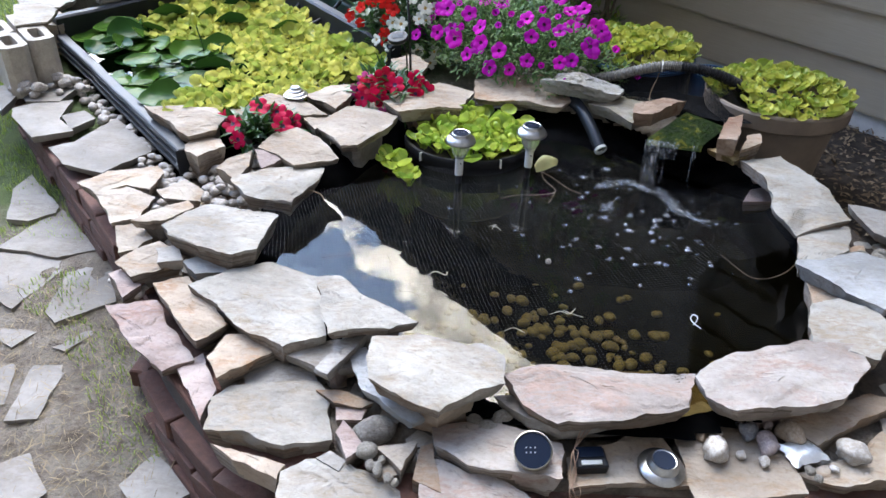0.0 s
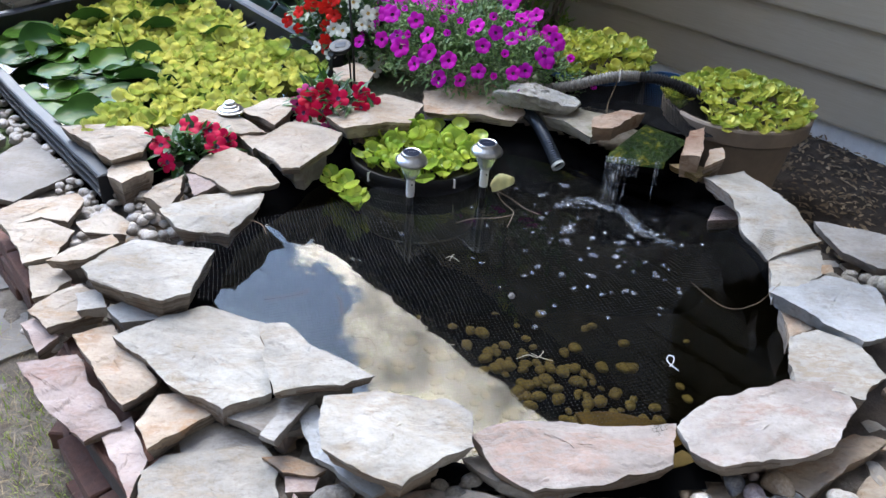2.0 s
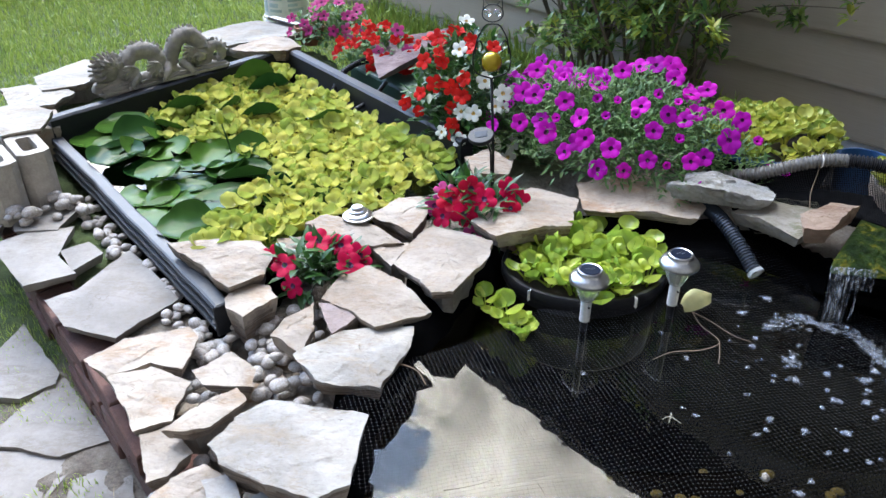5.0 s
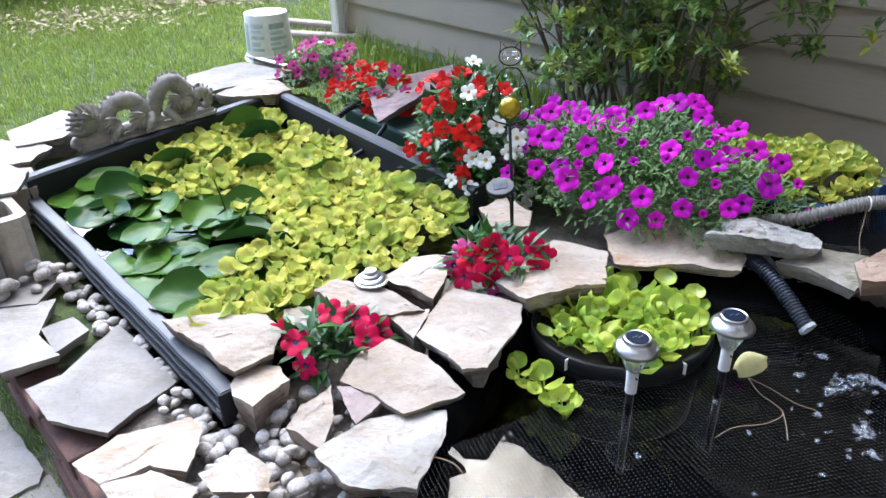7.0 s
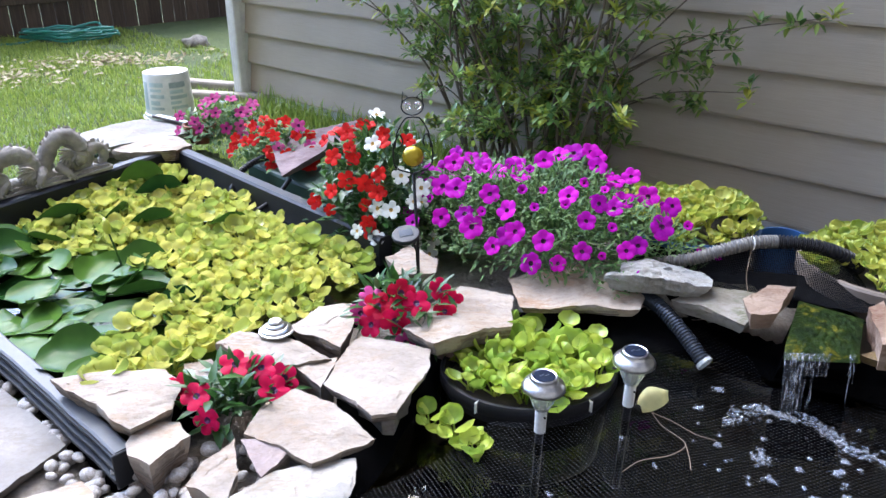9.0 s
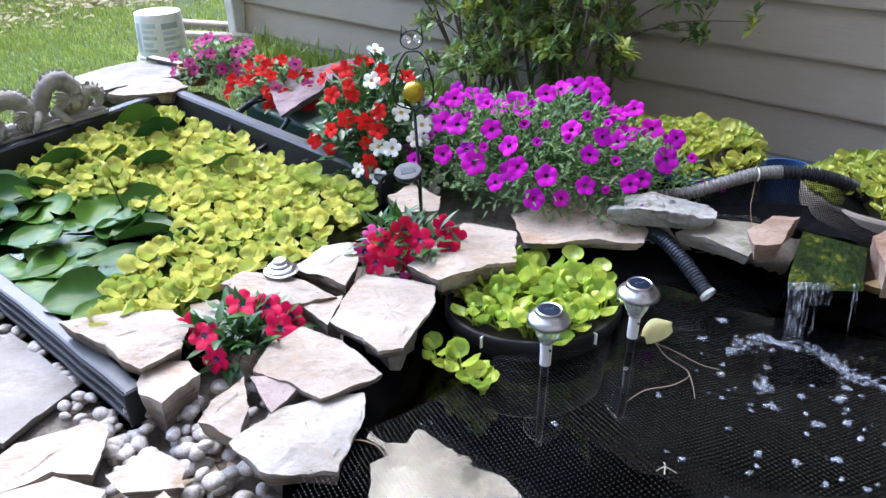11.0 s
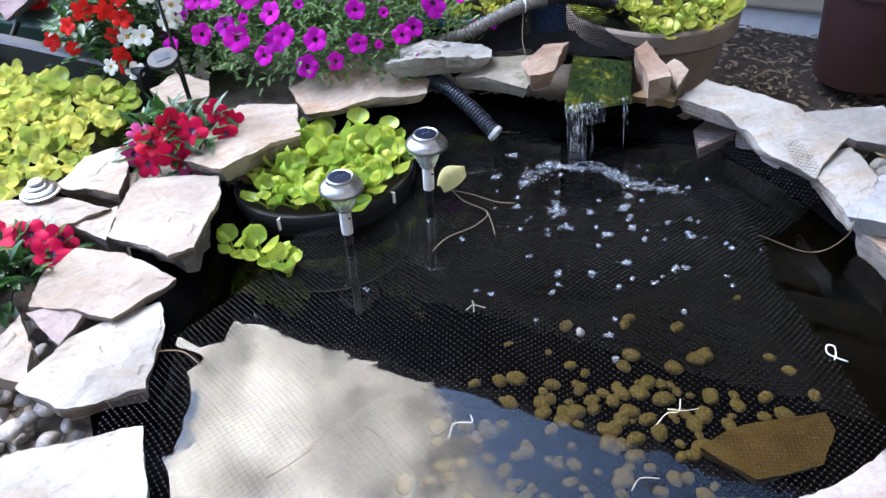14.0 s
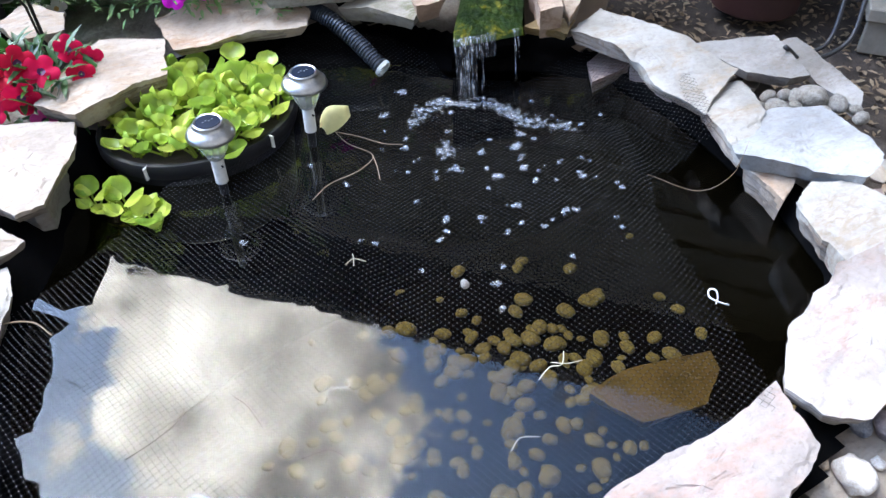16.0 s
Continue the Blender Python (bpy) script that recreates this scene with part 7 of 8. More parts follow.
def build_tubs():
    t = thing("planter_tub", pose(0.74, 3.02, 0.22), "round tub with a blue rim behind the petunias", "plant pot")
    part("body", mesh_of(lathe_bm([(0.0, 0.0), (0.15, 0.0), (0.155, 0.01), (0.20, 0.25), (0.196, 0.252), (0.19, 0.245)], 48), M_BLACK, True, 35), t)
    part("rim", mesh_of(lathe_bm([(0.192, 0.240), (0.207, 0.240), (0.209, 0.252), (0.203, 0.260), (0.194, 0.258), (0.192, 0.24)], 48), M_BLUE, True, 40), t, None, "blue plastic rim")
    part("soil", mesh_of(lathe_bm([(0.0, 0.235), (0.194, 0.228)], 32), M_SOIL_AND_GAP_SHADE), t)
    b = thing("blue_bucket", pose(0.985, 2.90, 0.20), "small blue plastic bucket beside the filter hose", "bucket")
    part("body", mesh_of(lathe_bm([(0.0, 0.0), (0.06, 0.0), (0.075, 0.25), (0.079, 0.25), (0.079, 0.258), (0.071, 0.258), (0.056, 0.01), (0.0, 0.01)], 36), M_BLUE, True, 40), b)
    w = thing("pond_tub", pose(0.095, 2.470, 0.12) @ Matrix.Diagonal((1.03, 0.88, 1, 1)), "shallow black tub of floating plants sunk in the pond", "plant pot")
    part("body", mesh_of(lathe_bm([(0.0, 0.0), (0.17, 0.0), (0.178, 0.008), (0.196, 0.215), (0.190, 0.214), (0.170, 0.02), (0.0, 0.02)], 64), M_BLACK, True, 35), w)
    rim = part("rim", mesh_of(lathe_bm([(0.192, 0.205), (0.206, 0.206), (0.2085, 0.214), (0.2085, 0.232), (0.205, 0.238), (0.196, 0.238), (0.192, 0.23), (0.192, 0.205)], 64), M_BLACK, True, 40), w, None, "rolled black rim")
    part("soil", mesh_of(lathe_bm([(0.0, 0.205), (0.194, 0.198)], 40), M_SOIL_AND_GAP_SHADE), w)
    for a in (-135, -98, -62):
        r = radians(a)
        part("clip", mesh_of(box_bm(0.0035, 0.016, 0.030, 0.001), M_CORD), rim, pose(0.2075 * math.cos(r), 0.2075 * math.sin(r), 0.208, 0, 0, a - 90), "white tie clip")
    d = thing("dark_pot", pose(1.775, 2.40, 0.19), "dark red plastic pot standing on the mulch", "plant pot")
    part("body", mesh_of(lathe_bm([(0.0, 0.0), (0.125, 0.0), (0.13, 0.006), (0.15, 0.28), (0.162, 0.285), (0.164, 0.33), (0.154, 0.33), (0.148, 0.285), (0.12, 0.02), (0.0, 0.02)], 48), M_DARKPOT, True, 35), d)
    part("soil", mesh_of(lathe_bm([(0.0, 0.29), (0.15, 0.285)], 32), M_SOIL_AND_GAP_SHADE), d)
    f = thing("terracotta_pot", pose(-0.925, 4.43, 0.40) @ Matrix.Scale(0.66, 4), "terracotta bowl of flowers at the corner of the lily pond", "plant pot")
    part("body", mesh_of(lathe_bm([(0.0, 0.0), (0.07, 0.0), (0.10, 0.10), (0.112, 0.102), (0.114, 0.128), (0.104, 0.13), (0.098, 0.10), (0.06, 0.02), (0.0, 0.02)], 40), M_TERRACOTTA, True, 35), f)
    part("soil", mesh_of(lathe_bm([(0.0, 0.108), (0.100, 0.104)], 32), M_SOIL_AND_GAP_SHADE), f)
    g = thing("window_box", pose(-0.42, 3.74, 0.22, 0, 0, -54), "dark green planter trough outside the lily pond rim", "planter")
    bm = box_bm(0.62, 0.20, 0.23, 0.012, 2)
    part("body", mesh_of(bm, M_GREENPOT), g)


build_tubs()
part("hose", corrugated("h", [(-0.560, 3.93, 0.47), (-0.625, 3.87, 0.475), (-0.690, 3.80, 0.452), (-0.722, 3.74, 0.405), (-0.725, 3.68, 0.366)], 0.0115, 0.010, M_BLACK, ""),
     thing("pump_hose", Matrix(), "black corrugated pump hose dipping into the lily pond", "hose"))
cord("pump_cable", [(-0.735, 3.60, 0.372), (-0.690, 3.525, 0.378), (-0.610, 3.545, 0.392), (-0.545, 3.60, 0.425), (-0.500, 3.635, 0.468)], 0.0085, M_BLACK, "black hose curving up to the lily pond rim", "hose")
for x, y in ((-0.570, 3.545), (-0.522, 3.530)):
    jet = bmesh.new()
    add_tube(jet, spline([(x, y + 0.03, 0.430), (x + 0.004, y + 0.018, 0.440), (x + 0.008, y, 0.425), (x + 0.010, y - 0.010, 0.374)], 6), lambda s: 0.0035 * (1 - 0.4 * s), 8)
    solo("water_jet", mesh_of(jet, M_FALL, True), Matrix(), "small jet of water trickling into the lily pond", "water", "trickling jets")
stick = thing("plastic_strip", pose(-1.06, 4.565, 0.466, 0, 0, -44), "flat white plastic strip lying on the white slab", "strip")
part("body", mesh_of(box_bm(0.26, 0.034, 0.010, 0.002), M_SPOUT), stick)
# shade on the near side, added as a dark-coloured box
part("shaded_edge", mesh_of(box_bm(0.26, 0.008, 0.014, 0.002), M_EAVE), stick, pose(0, -0.0212, 0), "dark strip painted as the shaded side")


# ---- step and cables at the side ----
def build_step():
    s = thing("deck_step", pose(2.27, 1.84, 0.14, 0, 0, 38), "weathered wooden step with pale grey treads", "step")
    m = plain_mat("pale_weathered_wood", (0.23, 0.205, 0.165), 0.9, 0, 50, 0.4)
    for k, (x, z, w) in enumerate(((0.0, 0.0, 0.36), (0.10, 0.15, 0.30), (0.22, 0.30, 0.28))):
        part("tread", mesh_of(box_bm(w, 0.9, 0.04, 0.004), m), s, pose(x, 0, z + 0.10))
        part("riser", mesh_of(box_bm(0.03, 0.88, 0.12, 0.003), m), s, pose(x - w / 2 + 0.03, 0, z))
    return s


build_step()
cord("cable", [(1.36, 1.98, 0.36), (1.50, 2.00, 0.27), (1.62, 1.98, 0.30), (1.70, 2.02, 0.42), (1.78, 2.0, 0.50)], 0.006, M_CABLE, "black electric cable running over the mulch", "cable", "cables")
cord("cable", [(1.42, 2.06, 0.24), (1.54, 2.10, 0.22), (1.66, 2.06, 0.24), (1.74, 2.10, 0.36)], 0.006, M_CABLE, "black electric cable running over the mulch", "cable", "cables")

# ---- floating plants ----
def round_leaf(size, cup, seed, stalk=0.03):
    """A spoon-shaped leaf on a stalk: it springs from the origin along +y and lies roughly in the plane."""
    bm = bmesh.new()
    n, m = 7, 6
    rows = []
    for i in range(n + 1):
        s = i / n
        w = size * 0.54 * max(0.0, 1 - (2 * s - 1) ** 2) ** 0.42
        row = []
        for j in range(m + 1):
            t = 2 * j / m - 1
            wave = 0.05 * size * noise.noise((s * 2.2, t * 2.2, seed))
            row.append(bm.verts.new((w * t, stalk + s * size, cup * size * (t * t * 0.55 + (s - 0.45) ** 2 * 0.9) + wave)))
        rows.append(row)
    for a, b in zip(rows, rows[1:]):
        for j in range(m):
            bm.faces.new((a[j], a[j + 1], b[j + 1], b[j]))
    if stalk:
        add_tube(bm, [Vector((0, 0, -0.012)), Vector((0, stalk * 0.5, -0.004)), Vector((0, stalk + size * 0.15, cup * size * 0.16))], 0.0028, 5, False)
    bmesh.ops.remove_doubles(bm, verts=bm.verts[:], dist=0.0002)
    return bm


def leaf_set(mat, size, cup, stalk, seeds):
    return [mesh_of(round_leaf(size * f, cup * c, s, stalk), mat, True) for s, f, c in seeds]


SETS = {
    "yellow": leaf_set(LEAF_YELLOW, 0.042, 0.6, 0.020, ((1.0, 1.0, 1.0), (2.0, 0.85, 1.5), (3.0, 1.15, 0.7), (4.0, 0.7, 1.2))),
    "lime": leaf_set(LEAF_LIME, 0.047, 0.5, 0.030, ((5.0, 1.0, 1.0), (6.0, 0.85, 1.5), (7.0, 1.15, 0.8), (8.0, 0.7, 1.2))),
    "tub": leaf_set(LEAF_TUB, 0.031, 0.4, 0.016, ((9.0, 1.0, 1.0), (10.0, 0.8, 1.4), (11.0, 1.2, 0.8), (12.0, 0.65, 1.2))),
}


def rosette(kind, seed, leaves, lift, label, category="floating plant", group=""):
    rng = random.Random(seed)
    r = thing("floating_plant", Matrix(), label, category, group)
    for k in range(leaves):
        a = k * 137.5 + rng.uniform(-20, 20)
        inner = k / leaves
        part("leaf", SETS[kind][rng.randrange(4)], r, pose(0, 0, 0.004 + 0.010 * rng.random(), 0, 0, a) @ pose(0, 0, 0, lift[0] + (lift[1] - lift[0]) * (1 - inner) + rng.uniform(-12, 12), rng.uniform(-16, 16), 0))
    return r


def scatter(master, spots, rng, low=0.8, high=1.2):
    for k, (x, y, z) in enumerate(spots):
        m = pose(x, y, z, rng.uniform(-7, 7), rng.uniform(-7, 7), rng.uniform(0, 360))
        src = master[rng.randrange(len(master))]
        ob = copy_thing(src, m)
        ob.scale = (1, 1, 1)
        ob.matrix_basis = m @ Matrix.Scale(rng.uniform(low, high), 4)


def spread(rng, ok, box, gap, tries=6000):
    out = []
    for _ in range(tries):
        x, y = rng.uniform(box[0], box[1]), rng.uniform(box[2], box[3])
        if ok(x, y) and all((x - a) ** 2 + (y - b) ** 2 > gap * gap for a, b in out):
            out.append((x, y))
    return out


def drop_masters(masters):
    for m in masters:
        for o in (*m.children_recursive, m):
            bpy.data.objects.remove(o)


rng = random.Random(31)
masters = [rosette("yellow", s, n, lift, "yellow-green floating pond plant with spoon-shaped leaves", group="yellow floating plants") for s, n, lift in
           ((1, 7, (4, 38)), (2, 8, (0, 32)), (3, 6, (6, 48)), (4, 8, (2, 45)), (5, 7, (0, 28)))]


def in_yellow(x, y):
    u, v = to_uv(x, y)
    if not inside(x, y, LILY_POND) or rim_distance(x, y, LILY_POND) < 0.075:
        return False
    line = 0.86 + 0.40 * smoothstep(-2.50, -2.84, u) - 0.16 * smoothstep(-3.12, -3.30, u)
    return v > line + 0.05 * noise.noise((u * 5, 3.0, 0))


spots = [(x, y, LILY + 0.004) for x, y in spread(rng, in_yellow, (-1.65, -0.15, 2.2, 4.2), 0.054)]
scatter(masters, spots, rng, 0.75, 1.2)
drop_masters(masters)

masters = [rosette("lime", s, n, lift, "bright lime-green leafy plant in the sunken tub", group="plants in the sunken tub") for s, n, lift in
           ((11, 8, (12, 58)), (12, 9, (8, 62)), (13, 8, (15, 55)), (14, 7, (5, 45)))]
spots = [(x, y, 0.325 + 0.03 * max(0, 1 - math.hypot(x - 0.095, y - 2.475) / 0.2)) for x, y in spread(rng, lambda x, y: math.hypot((x - 0.098) / 0.172, (y - 2.478) / 0.138) < 1, (-0.12, 0.31, 2.28, 2.66), 0.053)]
scatter(masters, spots, rng, 0.85, 1.2)
scatter(masters[3:], [(-0.165, 2.315, WATER + 0.02), (-0.115, 2.265, WATER + 0.02), (-0.085, 2.20, WATER + 0.015)], rng, 0.75, 0.9)
drop_masters(masters)

# two tall-stalked leaves that lean out of the tub
for x, y, z, s in ((0.205, 2.575, 0.385, 0.95), (0.270, 2.535, 0.370, 0.85)):
    r = thing("tall_leaf", pose(x - 0.03, y, 0.33), "single long-stalked lime leaf rising from the tub", "plant", "tall tub leaves")
    bm = bmesh.new()
    add_tube(bm, spline([(0, 0, 0), (0.012, 0, (z - 0.33) * 0.6), (0.03, 0, z - 0.33)], 5), 0.0026, 6)
    part("stalk", mesh_of(bm, LEAF_LIME, True), r)
    part("leaf", SETS["lime"][2], r, pose(0.028, -0.03, z - 0.33, 16, 8, -25) @ Matrix.Scale(s, 4))

masters = [rosette("tub", s, n, lift, "golden-green creeping plant with small round leaves", group="golden creeping plants") for s, n, lift in
           ((21, 9, (10, 65)), (22, 10, (5, 55)), (23, 8, (15, 70)), (24, 9, (0, 45)))]
spots = [(x, y, 0.462 + 0.055 * max(0, 1 - (math.hypot(x - 1.13, y - 2.62) / 0.24) ** 2)) for x, y in spread(rng, lambda x, y: math.hypot(x - 1.13, y - 2.62) < 0.222 and not (x < 0.99 and y < 2.58), (0.88, 1.38, 2.38, 2.86), 0.047)]
scatter(masters, spots, rng, 0.75, 1.15)
spots = [(x, y, 0.458 + 0.06 * max(0, 1 - (math.hypot(x - 0.74, y - 3.02) / 0.22) ** 2)) for x, y in spread(rng, lambda x, y: math.hypot(x - 0.74, y - 3.02) < 0.195, (0.53, 0.95, 2.8, 3.24), 0.05)]
scatter(masters, spots, rng, 0.9, 1.3)
drop_masters(masters)


# ---- lily pads ----
def pad_mesh(size, curl, seed, lip):
    bm = bmesh.new()
    n, rings = 40, 7
    rows = []
    for k in range(1, rings + 1):
        r = k / rings
        row = []
        for i in range(n + 1):
            a = radians(10) + (2 * math.pi - radians(20)) * i / n
            edge = 1 + 0.04 * noise.noise((math.cos(a) * 2, math.sin(a) * 2, seed))
            x, y = size * r * edge * math.cos(a), size * r * edge * math.sin(a) * 0.94
            h = curl * size * (y / size) ** 2 * (1 if y > 0 else 0.4) + (lip + 0.10) * size * r ** 6 * (0.5 + 0.5 * noise.noise((math.cos(a) * 1.5, math.sin(a) * 1.5, seed + 4)))
            h += 0.035 * size * noise.noise((x / size * 1.7, y / size * 1.7, seed)) + 0.006 * size * math.cos(a * 11) * r
            row.append(bm.verts.new((x, y, h)))
        rows.append(row)
    c = bm.verts.new((0, 0, 0))
    for i in range(n):
        bm.faces.new((c, rows[0][i], rows[0][i + 1]))
    for a, b in zip(rows, rows[1:]):
        for i in range(n):
            bm.faces.new((a[i], b[i], b[i + 1], a[i + 1]))
    return mesh_of(bm, LEAF_PAD, True)


PADS = [pad_mesh(0.085, 0.10, 1.0, 0.10), pad_mesh(0.085, 0.45, 2.0, 0.15), pad_mesh(0.085, 0.03, 3.0, 0.02), pad_mesh(0.085, 0.70, 4.0, 0.05), pad_mesh(0.085, 0.2, 5.0, 0.25)]


def lily_pad(me, x, y, z, size, tip, turn, label):
    ob = new("lily_pad", me)
    ob.matrix_basis = pose(x, y, z, 0, 0, turn) @ pose(0, 0, 0, tip, 0, 0) @ Matrix.Scale(size / 0.085, 4)
    tagged(ob, label, "lily pad", "lily pads")


def in_pads(x, y):
    u, v = to_uv(x, y)
    return inside(x, y, LILY_POND) and rim_distance(x, y, LILY_POND) > 0.085 and v < 1.36


for k, (x, y) in enumerate(spread(rng, in_pads, (-1.65, -0.6, 2.2, 4.2), 0.078, 3000)):
    flat = k % 5 in (0, 2, 3)
    lily_pad(PADS[2 if flat else rng.choice((0, 1, 3, 4))], x, y, LILY + (0.004 if flat else rng.uniform(0.010, 0.030)), rng.uniform(0.066, 0.102), 0 if flat else rng.uniform(-4, 13),
             rng.uniform(0, 360), "flat dark green lily pad floating on the water" if flat else "glossy green lily pad with an upturned edge")
for x, y, s, t in ((-1.07, 3.86, 0.085, 40), (-0.98, 3.72, 0.085, 28), (-1.25, 3.50, 0.085, 18), (-0.95, 3.42, 0.075, 22), (-0.70, 3.38, 0.065, 15)):
    lily_pad(PADS[1], x, y, LILY + 0.045, s, t, 200 + 60 * s, "large lily leaf standing up above the floating plants")


def build_lily_bud():
    b = thing("lily_bud", pose(-1.00, 3.12, LILY), "closed yellow lily bud on a dark stalk", "flower")
    bm = bmesh.new()
    add_tube(bm, spline([(0.03, 0, -0.05), (0.015, 0, 0.05), (0, 0, 0.13)], 8), 0.0028, 6)
    part("stalk", mesh_of(bm, LEAF_DARK, True), b)
    part("bud", mesh_of(lathe_bm([(0.0, 0.0), (0.008, 0.004), (0.012, 0.02), (0.010, 0.038), (0.0, 0.056)], 14), LEAF_TUB, True), b, pose(0, 0, 0.125, 0, -6, 0), "yellow-green bud")


build_lily_bud()


# ---- flowers ----
def flower_mesh(size, petals, mat, eye, trumpet=0.35, notch=0.12, overlap=1.0):
    """Petals in a shallow trumpet that opens along +z."""
    bm = bmesh.new()
    n = petals * 6
    rows = []
    prof = ((0.05, -trumpet), (0.23, -trumpet * 0.22), (0.50, -0.03), (0.78, 0.05), (1.0, 0.02))
    for r, z in prof:
        row = []
        for i in range(n):
            a = 2 * math.pi * i / n
            lobe = abs(math.cos(petals * a / 2)) ** 0.45
            rr = r * (1 - notch * (1 - lobe) * r * 2.2)
            row.append(bm.verts.new((size * rr * math.cos(a), size * rr * math.sin(a), size * (z + 0.07 * r * math.cos(petals * a) - 0.05 * noise.noise((a, r * 3, size * 40))))))
        rows.append(row)
    bm.verts.index_update()
    for k, (a, b) in enumerate(zip(rows, rows[1:])):
        for i in range(n):
            bm.faces.new((a[i], a[(i + 1) % n], b[(i + 1) % n], b[i]))
    bm.faces.ensure_lookup_table()
    throat = bmesh.new()
    inner, outer = [throat.verts.new(v.co) for v in rows[0]], [throat.verts.new(v.co) for v in rows[1]]
    for i in range(n):
        throat.faces.new((inner[i], inner[(i + 1) % n], outer[(i + 1) % n], outer[i]))
    bmesh.ops.delete(bm, geom=bm.faces[:n], context="FACES_ONLY")
    return mesh_of(bm, mat, True), mesh_of(throat, eye, True)


M_YELLOWEYE = plain_mat("pale_flower_eye", (0.55, 0.35, 0.10), 0.6, 0, 60, 0.0)
F_PETUNIA = [flower_mesh(0.030, 5, PETAL_PURPLE, PETAL_EYE, 0.35, 0.09), flower_mesh(0.027, 5, PETAL_PURPLE, PETAL_EYE, 0.45, 0.07), flower_mesh(0.032, 5, PETAL_PURPLE, PETAL_EYE, 0.3, 0.10)]
F_PETUNIA_SHUT = [flower_mesh(0.014, 5, PETAL_PURPLE, PETAL_EYE, 2.2, 0.05)]
F_RED = [flower_mesh(0.029, 5, PETAL_RED, PETAL_RED, 0.2, 0.16), flower_mesh(0.025, 5, PETAL_RED, PETAL_RED, 0.3, 0.14)]
F_WHITE = [flower_mesh(0.027, 5, PETAL_WHITE, M_YELLOWEYE, 0.2, 0.16)]
F_CRIMSON = [flower_mesh(0.034, 5, PETAL_CRIMSON, PETAL_EYE, 0.12, 0.14), flower_mesh(0.030, 5, PETAL_CRIMSON, PETAL_EYE, 0.15, 0.16)]
F_PINK = [flower_mesh(0.028, 5, PETAL_PINK, PETAL_EYE, 0.3, 0.2)]


class Leaves:
    """Collects many small folded leaves into one mesh."""

    def __init__(self):
        self.verts, self.faces = [], []

    def add(self, p, along_dir, up, length, width):
        d = Vector(along_dir).normalized()
        s = d.cross(Vector(up))
        if s.length < 1e-4:
            s = d.cross(Vector((1, 0.3, 0)))
        s.normalize()
        n = s.cross(d)
        p = Vector(p)
        k = len(self.verts)
        m1, m2 = p + d * length * 0.38, p + d * length * 0.72
        droop = -n * length * 0.10
        self.verts.extend((p, m1 + s * width * 0.5 + n * width * 0.18, m1, m1 - s * width * 0.5 + n * width * 0.18,
                           m2 + s * width * 0.36 + n * width * 0.1 + droop * 0.4, m2 + droop * 0.4, m2 - s * width * 0.36 + n * width * 0.1 + droop * 0.4, p + d * length + droop))
        self.faces.extend(((k, k + 1, k + 2), (k, k + 2, k + 3), (k + 1, k + 4, k + 5, k + 2), (k + 2, k + 5, k + 6, k + 3), (k + 4, k + 7, k + 5), (k + 5, k + 7, k + 6)))

    def mesh(self, mat):
        return raw_mesh([tuple(v) for v in self.verts], [f[::-1] for f in self.faces], mat, True)


def dome_point(rng, size, low=0.15):
    """A place on an upper ellipsoid and its outward direction."""
    while True:
        d = Vector((rng.gauss(0, 1), rng.gauss(0, 1), rng.gauss(0, 1)))
        d.normalize()
        if d.z > -low:
            break
    p = Vector((d.x * size[0], d.y * size[1], d.z * size[2]))
    nrm = Vector((d.x / size[0], d.y / size[1], d.z / size[2])).normalized()
    return p, nrm


